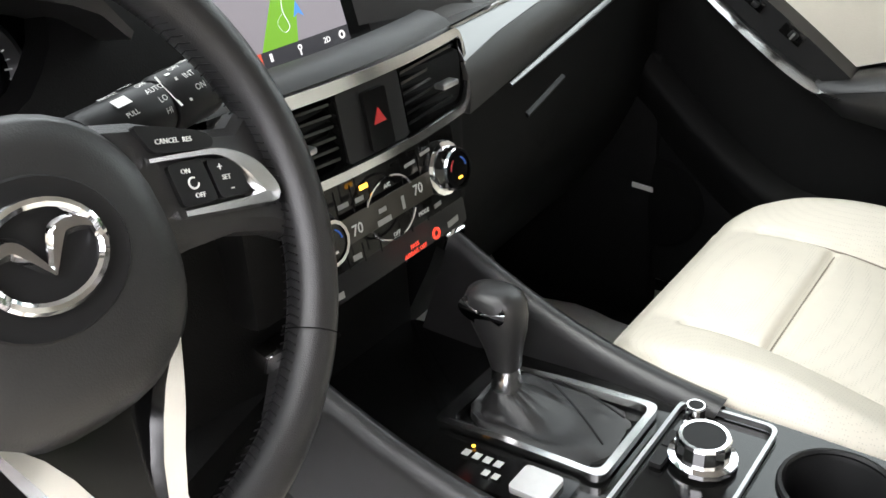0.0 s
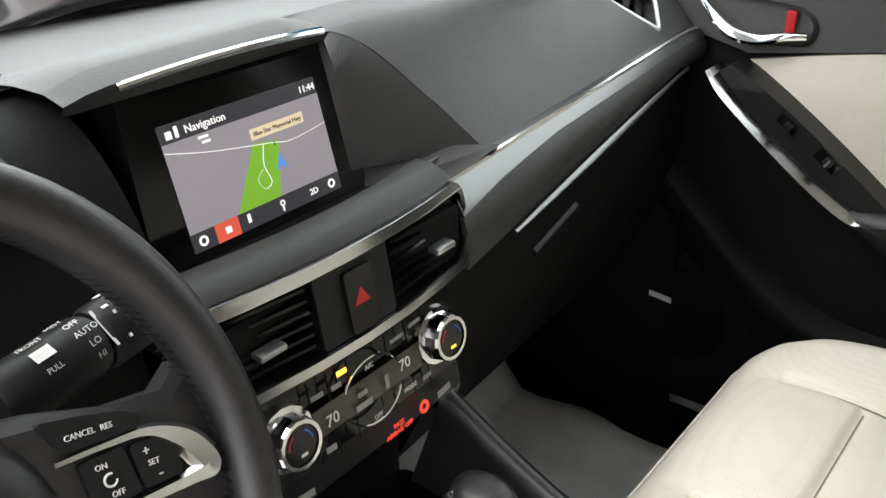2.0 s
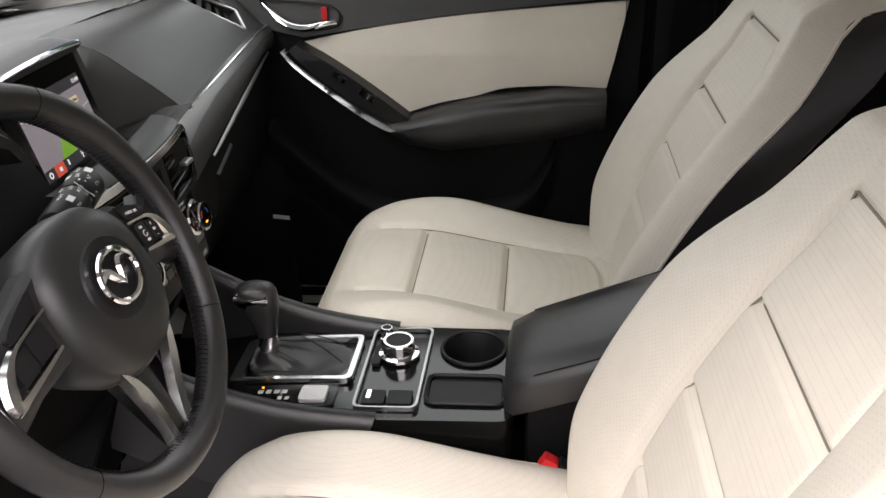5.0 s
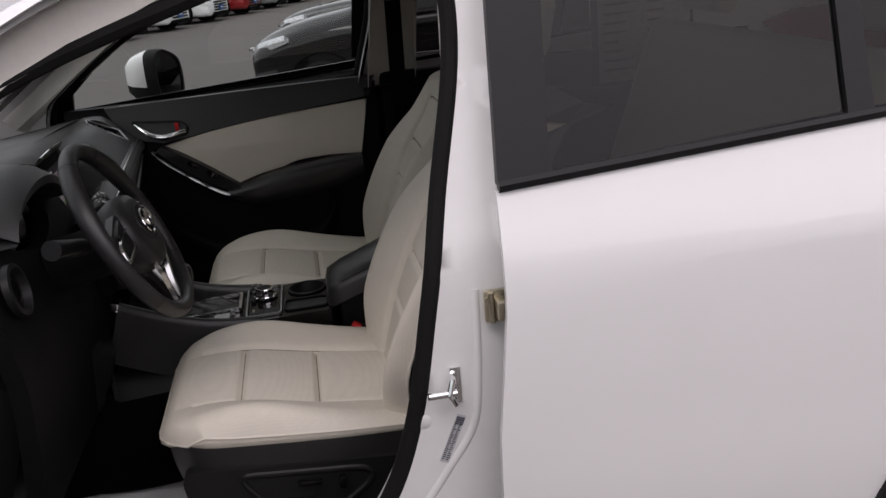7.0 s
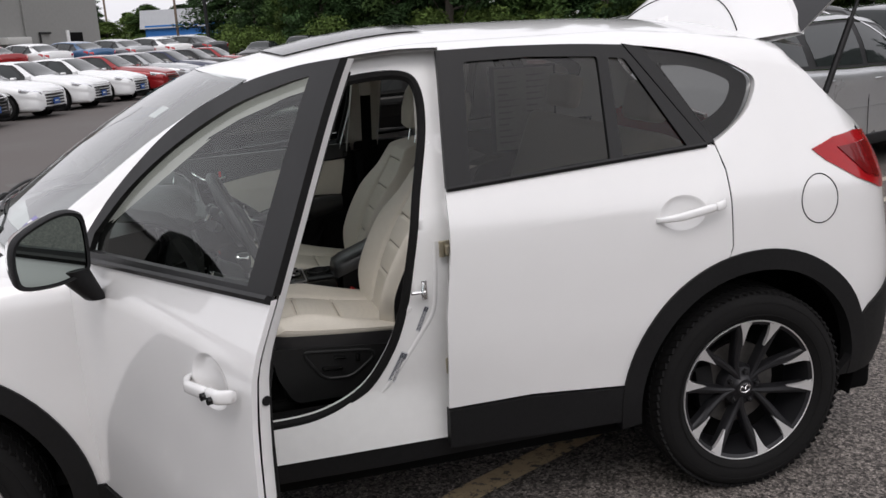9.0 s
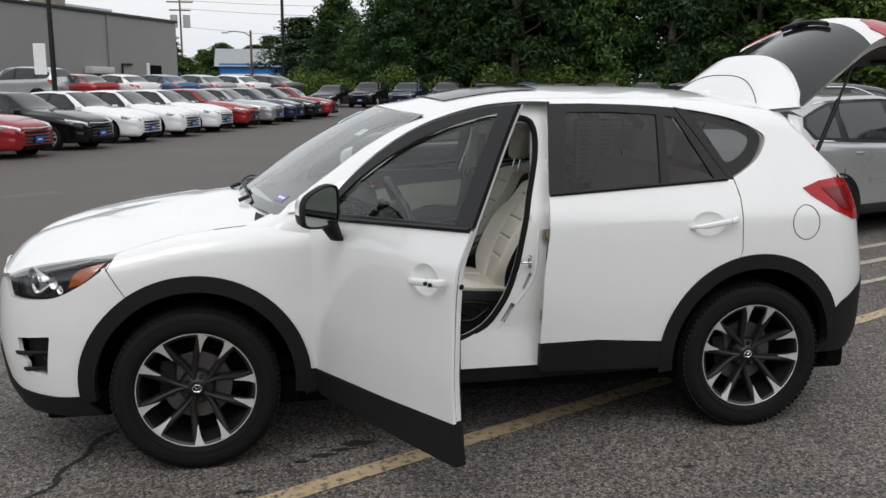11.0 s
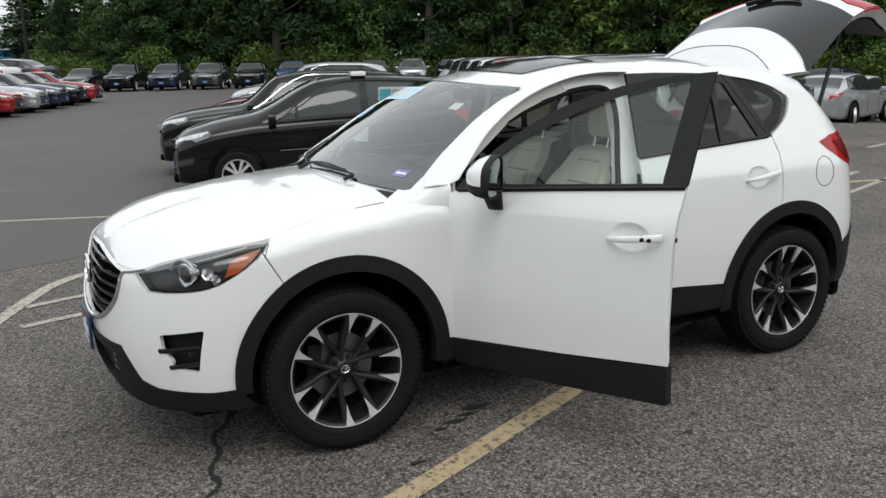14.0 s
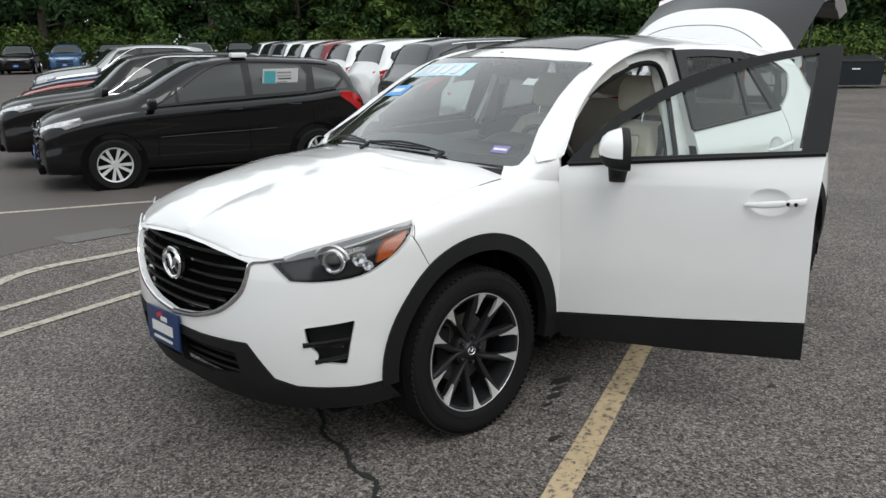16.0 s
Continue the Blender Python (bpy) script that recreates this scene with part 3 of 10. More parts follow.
def bonnet(u, w, d=0.0):
    bx, by, bz = wing(u, edge_v(u))
    s = (0.45 - u) / (0.45 + 1.57)
    cx = 0.30 - (0.30 + 0.845) * s ** 0.82
    cz = cv(cx, CROWN)
    k = 1 - (1 - w) ** (2.0 if u > 0 else 2.6)
    crease = 0.003 * math.exp(-((w - 0.34) / 0.16) ** 2) * max(0.0, math.sin(math.pi * min(1, max(0, (u + 1.45) / 1.9)))) ** 1.5
    return (bx + (cx - bx) * w, by * (1 - w), bz + (cz - bz) * k + crease - d)


bm = bm_new()
us = [0.45 - 2.02 * k / 60 for k in range(61)]
loft(bm, [[bonnet(u, 0.012 + 0.988 * j / 20) for j in range(21)] for u in us], False, False)
loft(bm, [[bonnet(u, 0.012), bonnet(u, 0.012, 0.02)] for u in us], False, False)
bmesh.ops.recalc_face_normals(bm, faces=bm.faces)
part("bonnet", mirror(bm), WHITE, suv)

# windscreen
def screen(s, w, d=0.0):
    """s: 0 at the base to 1 at the header; w: -1 driver's edge to 1."""
    edge = Vector((0.40 + 0.70 * s, 0.775 - 0.170 * s, cv(s, [(0, 1.108), (0.5, 1.352), (0.85, 1.502), (1, 1.556)])))
    mid = Vector((0.20 + 0.75 * s, 0, cv(s, [(0, 1.135), (0.5, 1.388), (0.85, 1.532), (1, 1.580)])))
    p = mid.lerp(edge, abs(w) ** 1.9)
    p.y = edge.y * w
    return (p.x + d * 0.5, p.y, p.z - d * 0.85)


def grid(bm, f, nu, nv, u0=0, u1=1, v0=-1, v1=1, d=0.0):
    return loft(bm, [[f(u0 + (u1 - u0) * i / nu, v0 + (v1 - v0) * j / nv, d) for j in range(nv + 1)] for i in range(nu + 1)], False, False)


part("windscreen", grid(bm_new(), screen, 16, 24), LAMINATED, suv, "sloping laminated windscreen")
bm = bm_new()
for a, b, c, e in ((0.0, 0.07, -1, 1), (0.965, 1.0, -1, 1), (0, 1, -1, -0.955), (0, 1, 0.955, 1)):
    grid(bm, lambda s, w, d: screen(s, w, 0.004), 12, 16, a, b, c, e)
part("windscreen_border", bm, PIANO, suv, "black ceramic border")
# stickers on the glass: plain bars in their colours
def sticker(name, s, w, ds, dw, mat, parent=suv, inner=0.002):
    bm = bm_new()
    grid(bm, lambda a, b, d: screen(a, b, inner), 2, 4, s - ds, s + ds, w - dw, w + dw)
    return part(name, bm, mat, parent)


BLUEFILM = material("blue_price_film", (0.10, 0.35, 0.75), 0.5)
WHITEFILM = material("white_sticker", (0.75, 0.75, 0.75), 0.5)
PURPLE = material("purple_sticker", (0.22, 0.20, 0.42), 0.5)
sticker("inspection_sticker", 0.115, -0.83, 0.028, 0.05, PURPLE, inner=-0.002)
sticker("sticker_print", 0.115, -0.83, 0.008, 0.04, WHITEFILM, inner=-0.0035)
sticker("price_film_bar", 0.815, 0.42, 0.085, 0.44, material("pale_blue_film", (0.55, 0.78, 0.90), 0.5), inner=-0.002)
for k in range(5):
    sticker("price_digit_bar", 0.815, 0.13 + 0.145 * k, 0.060, 0.045, WHITEFILM, inner=-0.0035)
sticker("year_film", 0.56, 0.69, 0.060, 0.19, BLUEFILM, inner=-0.002)
sticker("year_bar", 0.56, 0.69, 0.022, 0.12, WHITEFILM, inner=-0.0035)
sticker("toll_tag", 0.72, -0.68, 0.035, 0.045, WHITEFILM)
# paper lying behind the glass on the passenger side of the dash
# roof with dark glass panel
ROOF_MID = [(1.1, 1.582), (1.7, 1.69), (2.3, 1.685), (2.8, 1.655), (3.12, 1.605)]


def roof_p(x, w, d=0.0):
    e = rail(x, rail_top(x))
    k = 1 - w * w
    return (x - 0.13 * k * max(0, 1 - (x - 1.2) / 0.6), -e[1] * w, e[2] + (cv(x, ROOF_MID) - e[2]) * k - d)


bm = grid(bm_new(), roof_p, 36, 24, 1.10, 3.1)
part("roof", bm, WHITE, suv)
bm = grid(bm_new(), lambda x, w, d: roof_p(x, w, -0.006), 10, 14, 1.30, 1.74, -0.66, 0.66)
part("sunroof", bm, PIANO, suv, "dark glass sunroof panel")
bm = bm_new()
loft(bm, [[(2.86 + 0.06 * k - 0.02, 0.022 * math.cos(a) * (1 - k / 4.3), cv(2.86, ROOF_MID) - 0.012 + (0.02 + 0.055 * (k / 3) ** 1.3) * max(math.sin(a), 0)) for a in [2 * math.pi * j / 12 for j in range(12)]] for k in range(4)])
part("aerial_fin", bm, WHITE, suv)

# side frames: A-pillar, cant rail, and quarter, in one pressing on each side
quarter_out = [(2.60, 1.249), (2.625, 1.16), (2.632, 0.90), (2.60, 0.815)] + arc(2.73, 0.37, ARCH_R, 106, -2, 34) + \
    [(3.25, 0.355), (3.45, 0.36), (3.62, 0.45), (3.72, 0.62), (3.70, 0.78), (3.62, 0.98), (3.66, 1.17), (3.50, 1.20), (3.30, 1.33), (3.16, 1.45), (3.08, 1.53),
     (3.02, rail_top(3.02))] + [(u, rail_top(u)) for u in (2.8, 2.5, 2.2, 1.9, 1.6, 1.4, 1.25, 1.12, 1.0)]
apillar_lo = [(0.80, rail_top(0.80)), (0.60, rail_top(0.60)), (0.46, 1.19), (0.44, 1.14), (0.548, 1.14), (0.60, 1.155)]
front_edge = catmull([(0.60, 1.155), (0.80, 1.345), (1.04, 1.495), (1.30, 1.582), (1.52, 1.612), (1.69, 1.612)], 6)
rear_edge = catmull([(1.69, 1.612), (2.0, 1.608), (2.35, 1.585), (2.62, 1.535), (2.76, 1.475), (2.80, 1.43), (2.75, 1.345), (2.66, 1.28), (2.60, 1.249)], 6)
quarter_out = quarter_out + apillar_lo[:-1] + front_edge + rear_edge[1:-1]
TAILLAMP = [(2.98, 1.192), (3.12, 1.225), (3.30, 1.235), (3.52, 1.215), (3.66, 1.175), (3.64, 1.03), (3.52, 1.01), (3.36, 1.02), (3.18, 1.08), (3.04, 1.15)]
for sgn in (0, 1):
    fl = (lambda b: mirror(b, False)) if sgn else (lambda b: b)
    part("side_panel", fl(sheet(quarter_out, rail, [TAILLAMP], 0.035, 0.025)), WHITE, suv)
    lamp = part("tail_lamp", fl(sheet(TAILLAMP, out(flank, 0.004), (), 0.05, 0.03)), REDLENS, suv, "red wrap-round tail lamp")
    part("inner_lens", fl(sheet([(3.12, 1.19), (3.36, 1.195), (3.36, 1.06), (3.24, 1.09)], out(flank, 0.008), (), 0.06, 0.006)),
         material("dark_red_lens", (0.16, 0.004, 0.006), 0.2, coat=0.3, spec=0.25), lamp)
    part("rear_bumper", fl(sheet([(3.19, 0.56), (3.24, 0.60), (3.40, 0.66), (3.6, 0.69), (3.8, 0.69), (4.25, 0.69), (4.25, 0.33), (3.7, 0.32), (3.3, 0.33), (3.1, 0.345), (3.16, 0.40)],
                                 out(flank, 0.008), (), 0.06, 0.03)), CLAD, suv, "black grained rear bumper")
    part("rear_skirt", fl(sheet([(3.6, 0.69), (3.72, 0.80), (4.25, 0.80), (4.25, 0.69)], flank, (), 0.06, 0.02)), WHITE, suv)
    # arch lips
    for cx, a0, a1 in ((0.02, -7, 186), (2.73, -4, 189)):
        ring_out = arc(cx, 0.37, 0.508, a0, a1, 40) + arc(cx, 0.37, 0.436, a1, a0, 40)
        part("wheel_arch", fl(sheet(ring_out, out(flank, 0.010), (), 0.05, 0.05)), CLAD, suv, "black grained arch lip")
        bm = bm_new()
        a = arc(cx, 0.37, 0.455, -15, 195, 24)
        loft(bm, [[(q[0], -0.86, q[1]), (q[0], -0.52, q[1])] for q in a], False, False)
        slab(bm, arc(cx, 0.37, 0.465, -20, 200, 20), lambda u, v, d: (u, -0.52 + d, v), 0.01)
        part("arch_liner", fl(bm), DARK, suv)
    # sill cladding below the rear door and along the sill
    part("sill_cladding", fl(sheet([(0.52, 0.29), (0.52, 0.355), (2.25, 0.36), (2.26, 0.30), (1.4, 0.285)], lambda u, v, d=0: side(u, v, 0.035 + d), (), 0.1, 0.05)), CLAD, suv)
    part("lower_corner", fl(sheet([(0.50, 0.29), (0.495, 0.42), (0.552, 0.42), (0.555, 0.33)], out(flank, 0.008), (), 0.06, 0.03)), CLAD, suv)

def cup_hole(u0, v0):
    return [(u0 + 0.086 * math.cos(a), v0 + 0.058 * math.sin(a)) for a in [2 * math.pi * k / 32 for k in range(32)]]


def cup_dish(u0, v0, f):
    """Dished finger recess behind a door handle."""
    hole = cup_hole(u0, v0)
    rows = [[f(u0 + (u - u0) * k, v0 + (v - v0) * k, d) for u, v in hole] for k, d in ((1.0, 0.0), (0.95, 0.0012), (0.86, 0.005), (0.72, 0.010), (0.5, 0.0145), (0.25, 0.0165), (0.08, 0.017))]
    bm = loft(bm_new(), rows, False)
    bm.faces.new([bm.verts.new(p) for p in rows[-1]])
    bmesh.ops.remove_doubles(bm, verts=bm.verts, dist=1e-5)
    bmesh.ops.recalc_face_normals(bm, faces=bm.faces)
    return bm


def grip(f, u0, v0, u1, v1, t0, t1, fat=1.0):
    """Stretch t0..t1 of a bowed flat door handle that runs from (u0, v0) to (u1, v1)."""
    rows = []
    for k in range(15):
        t = t0 + (t1 - t0) * k / 14
        lift_ = 0.036 * min(1, max(0, t / 0.30)) ** 0.7 * (1 if t < 0.86 else 1 - 0.55 * ((t - 0.86) / 0.14) ** 2) + 0.002
        end_ = min(1, (k + 0.4) / 1.6, (14.4 - k) / 1.6)
        hh = fat * (0.0085 + 0.0055 * min(1, t / 0.35)) * (0.72 + 0.28 * end_)
        tt = 0.0085 * (0.7 + 0.3 * end_)
        u, v = u0 + (u1 - u0) * t, v0 + (v1 - v0) * t
        rows.append([f(u, v + hh * math.copysign(abs(math.cos(a)) ** 0.7, math.cos(a)), -lift_ + tt * math.sin(a)) for a in [2 * math.pi * j / 14 for j in range(14)]])
    bm = loft(bm_new(), rows)
    bmesh.ops.recalc_face_normals(bm, faces=bm.faces)
    return bm


# flank pillars behind: black window surround, quarter glass, rear door
RDOOR = [(1.612, 0.478), (1.622, 0.80), (1.645, 1.0), (1.652, 1.18)] + [(2.1, 1.216), (2.56, 1.244), (2.598, 1.238), (2.6195, 1.155), (2.6265, 0.90), (2.5945, 0.808)] + \
    arc(2.73, 0.37, 0.50, 104, 170, 12)[0:] + [(1.9, 0.482)]
RD_CLAD = [(1.612, 0.47), (1.612, 0.335), (2.22, 0.32), (2.232, 0.45), (1.9, 0.474)]
DLO_R = [(1.692, 1.605)] + catmull([(1.9, 1.606), (2.15, 1.598), (2.33, 1.585)], 4) + [(2.565, 1.248), (2.1, 1.222), (1.655, 1.187)]
GLASS_R = rounded([(1.775, 1.565), (2.0, 1.566), (2.235, 1.553), (2.215, 1.222), (1.99, 1.21), (1.735, 1.196)], 0.012, 2)
GLASS_Q1 = rounded([(2.272, 1.548), (2.33, 1.54), (2.50, 1.24), (2.26, 1.226)], 0.01, 2)
GLASS_Q2 = catmull([(2.405, 1.568), (2.60, 1.53), (2.74, 1.475), (2.785, 1.43), (2.74, 1.35), (2.66, 1.288), (2.58, 1.256)], 5) + [(2.575, 1.262)]
for sgn in (0, 1):
    fl = (lambda b: mirror(b, False)) if sgn else (lambda b: b)
    rdoor = part("rear_door", fl(sheet(RDOOR, flank, [cup_hole(2.445, 1.036)], 0.035, 0.012)), WHITE, suv)
    part("door_cladding", fl(sheet(RD_CLAD, out(flank, 0.008), (), 0.06, 0.04)), CLAD, rdoor, "black grained lower cladding")
    part("window_frame", fl(sheet(DLO_R, out(flank, 0.003), [GLASS_R, GLASS_Q1], 0.06, 0.02)), SATIN, rdoor)
    part("window_pane", fl(sheet(GLASS_R, lambda u, v, d=0: flank(u, v, 0.006 + d), (), 0.08)), PRIV, rdoor, "dark privacy glass")
    part("window_pane", fl(sheet(GLASS_Q1, lambda u, v, d=0: flank(u, v, 0.006 + d), (), 0.08)), PRIV, rdoor, "dark privacy glass")
    part("quarter_pane", fl(sheet(GLASS_Q2, lambda u, v, d=0: flank(u, v, 0.004 + d), (), 0.08)), PRIV, suv, "dark privacy glass")
    q_in = [(2.625 + (u - 2.625) * 0.70, 1.415 + (v - 1.415) * 0.66) for u, v in GLASS_Q2[:-1]]
    q_out = [(2.625 + (u - 2.625) * 1.12, 1.415 + (v - 1.415) * 1.14) for u, v in GLASS_Q2[:-1]]
    part("quarter_lining", fl(sheet(q_out, lambda u, v, d=0: flank(u, v, 0.05 + d), [q_in], 0.08, 0.01)), SATIN, suv, "dark lining inside the quarter window")
    part("quarter_trim", fl(sheet([(2.335, 1.588), (2.40, 1.575), (2.60, 1.25), (2.57, 1.247)], out(flank, 0.002), (), 0.08, 0.02)), SATIN, suv)
    bm = bm_new()
    tube(bm, [flank(1.655 + 0.091 * k, 1.186 + 0.0057 * k, -0.004) for k in range(11)], 0.009, 6, flat=1.2)
    part("belt_strip", fl(bm), SATIN, rdoor)
    # handle: cupped recess ring and a bowed grip
    h_ = part("door_handle", fl(grip(flank, 2.345, 1.020, 2.590, 1.058, 0.0, 0.80)), WHITE, rdoor, "", 60)
    part("handle_end", fl(grip(flank, 2.345, 1.020, 2.590, 1.058, 0.81, 1.0, 1.06)), WHITE, h_, "", 60)
    part("handle_cup", fl(cup_dish(2.445, 1.036, flank)), WHITE, rdoor)
    bm = tube(bm_new(), [flank(u, v, 0.006) for u, v in catmull([(2.576, 1.243), (2.602, 1.238), (2.6222, 1.155), (2.6292, 0.90), (2.597, 0.811)], 6)], 0.003, 6)
    part("door_gap", fl(bm), DARK, rdoor)
# fuel flap: a fine round seam on the driver's quarter
bm = bm_new()
tube(bm, [flank(2.985 + 0.082 * math.cos(a), 1.025 + 0.085 * math.sin(a), 0.0) for a in [2 * math.pi * k / 40 for k in range(40)]], 0.0022, 6, True)
part("fuel_flap", bm, SATIN, suv)
for mir in (1, -1):
    bm = tube(bm_new(), [(p[0], p[1] * mir, p[2]) for p in [wing(0.5575 - 0.003 * abs(z - 0.75), z, 0.010) for z in [0.41 + 0.045 * k for k in range(16)]]], 0.0055, 6)
    part("door_gap", bm, DARK, suv)
# fine seam of bonnet against wing, and bumper against wing
for mir in (1, -1):
    for seam_name, seam_path, seam_r in (("bonnet_seam", [wing(u, edge_v(u), 0.002) for u in [0.30 - 0.02 * k for k in range(10)]], 0.0024), ("bumper_seam", [wing(-0.315 - 0.004 * k, 0.966 - 0.0085 * k, 0.0) for k in range(8)], 0.0016)):
        part(seam_name, tube(bm_new(), [(p[0], p[1] * mir, p[2]) for p in seam_path], seam_r, 6), DARK, suv)

# door aperture: painted jamb round the driver's opening, with the rubber seal
SEAL = catmull([(0.72, 1.235), (0.95, 1.385), (1.246, 1.487), (1.417, 1.529), (1.575, 1.535), (1.628, 1.49), (1.625, 1.36), (1.574, 1.16), (1.537, 0.987), (1.50, 0.819), (1.444, 0.678),
                (1.347, 0.553), (1.198, 0.486), (1.0, 0.475), (0.80, 0.48), (0.68, 0.55), (0.63, 0.75), (0.62, 1.0), (0.64, 1.15)], 6, True)
JAMB_OUT = [(0.555, 0.36), (0.556, 0.9), (0.57, 1.14)] + catmull([(0.61, 1.17), (0.80, 1.352), (1.04, 1.50), (1.30, 1.586), (1.52, 1.615), (1.70, 1.615)], 5) + \
    [(1.70, 1.30), (1.675, 1.1), (1.65, 0.9), (1.635, 0.36)]
JAMB_D = 0.075
for sgn in (0, 1):
    fl = (lambda b: mirror(b, False)) if sgn else (lambda b: b)
    bm = sheet(JAMB_OUT, lambda u, v, d=0: flank(u, v, JAMB_D - 0.045 * max(0, (0.55 - v)) / 0.19 + d), [SEAL], 0.05)
    # step from the outer skin down to the jamb
    loft(bm, [[flank(u, v, 0.0), flank(u, v, JAMB_D)] for u, v in JAMB_OUT[1:-2]], False, False)
    # inner return of the opening
    loft(bm, [[flank(u, v, JAMB_D), flank(u, v, JAMB_D + 0.06)] for u, v in SEAL + SEAL[:1]], False, False)
    jamb = part("door_jamb", fl(bm), JAMB, suv, "white painted door jamb")
    bm = bm_new()
    tube(bm, [flank(u, v, JAMB_D + 0.008) for u, v in SEAL], 0.015, 8, True)
    part("door_seal", fl(bm), RUBBER, jamb, "black rubber door seal")
    if sgn == 0:
        bm = bm_new()
        c = Vector(flank(1.565, 0.868, JAMB_D))
        tube(bm, [c + Vector(q) for q in ((0.0, 0, -0.022), (-0.004, -0.028, -0.02), (-0.012, -0.034, 0), (-0.004, -0.028, 0.02), (0, 0, 0.022))], 0.005, 8)
        box(bm, c + Vector((0.004, -0.002, 0)), (0.018, 0.005, 0.062), bev=0.002)
        rod(bm, c + Vector((0, -0.03, 0)), c + Vector((-0.045, -0.034, 0.002)), 0.006)
        part("striker", bm, CHROME, jamb, "steel striker loop")
        for zc in (0.998, 0.606):
            bm = bm_new()
            box(bm, Vector(flank(1.640, zc, 0.058)), (0.036, 0.010, 0.052), bev=0.003)
            box(bm, Vector(flank(1.646, zc, 0.040)), (0.018, 0.030, 0.030), bev=0.004)
            rod(bm, Vector(flank(1.632, zc - 0.024, 0.048)), Vector(flank(1.632, zc + 0.024, 0.048)), 0.0045, seg=10)
            rod(bm, Vector(flank(1.627, zc + 0.012, 0.054)), Vector(flank(1.627, zc + 0.012, 0.048)), 0.006, seg=6)
            part("door_hinge", bm, ZINC, jamb, "plated rear door hinge")
        for (u0, v0, du, dv, w2) in ((1.574, 0.813, -0.036, -0.080, 0.0075), (1.492, 0.669, -0.052, -0.094, 0.012)):
            nn = Vector((-dv, du)).normalized() * w2
            o = [(u0 - nn.x, v0 - nn.y), (u0 + nn.x, v0 + nn.y), (u0 + du + nn.x, v0 + dv + nn.y), (u0 + du - nn.x, v0 + dv - nn.y)]
            lb = part("jamb_label", slab(bm_new(), o, lambda u, v, d: flank(u, v, JAMB_D - 0.002 + d), 0.001), LABEL, jamb, "small printed label")
            rl = random.Random(int(u0 * 1000))
            bm = bm_new()
            for k in range(22):
                f0 = 0.04 + 0.042 * k
                f1 = f0 + 0.020
                for c0 in (-0.9, 0.05):
                    c1 = c0 + rl.uniform(0.35, 0.85)
                    if k < 4:
                        f1, c1 = f0 + 0.034, c0 + 0.85
                    slab(bm, [(u0 + du * f + nn.x * c, v0 + dv * f + nn.y * c) for f, c in ((f0, c0), (f0, c1), (f1, c1), (f1, c0))], lambda u, v, d: flank(u, v, JAMB_D - 0.003 + d), 0.0006)
            tagged(part("label_print", bm, PRINTGREY, lb), kind="stuff")
        # pressed ridge in the jamb
        path_ = [(1.612, 1.02), (1.606, 0.88), (1.592, 0.79), (1.545, 0.718), (1.514, 0.675), (1.44, 0.575), (1.37, 0.50)]
        bm = tube(bm_new(), [flank(u, v, JAMB_D + 0.007) for u, v in catmull(path_, 6)], 0.010, 12)
        part("jamb_ridge", bm, JAMB, jamb)
        for u, v in ((1.512, 0.81),):
            bm = bm_new()
            lathe(bm, [(0, 0.002), (0.011, 0.0015), (0.013, 0)], Matrix.Translation(flank(u, v, JAMB_D)) @ Euler((radians(90), 0, 0)).to_matrix().to_4x4(), 14)
            part("jamb_plug", bm, JAMB, jamb)

# front doors: the driver's swung open, the passenger's shut
FD_SKIN = [(0.562, 0.42), (0.572, 0.75), (0.562, 1.0), (0.555, 1.10), (0.60, 1.118), (1.10, 1.158), (1.672, 1.20), (1.662, 1.10), (1.648, 0.95), (1.645, 0.8), (1.64, 0.495), (1.15, 0.455)]
FD_CLAD = [(0.562, 0.415), (0.575, 0.30), (1.15, 0.305), (1.635, 0.325), (1.64, 0.488), (1.15, 0.448)]
FD_FRAME = catmull([(0.585, 1.122), (0.76, 1.305), (1.03, 1.478), (1.30, 1.573), (1.52, 1.615), (1.70, 1.632)], 6) + [(1.675, 1.208), (1.1, 1.165)]
FD_GLASS = catmull([(0.70, 1.195), (0.86, 1.325), (1.067, 1.438), (1.30, 1.53), (1.50, 1.58), (1.61, 1.60)], 5) + [(1.575, 1.21), (1.1, 1.176), (0.69, 1.148)]


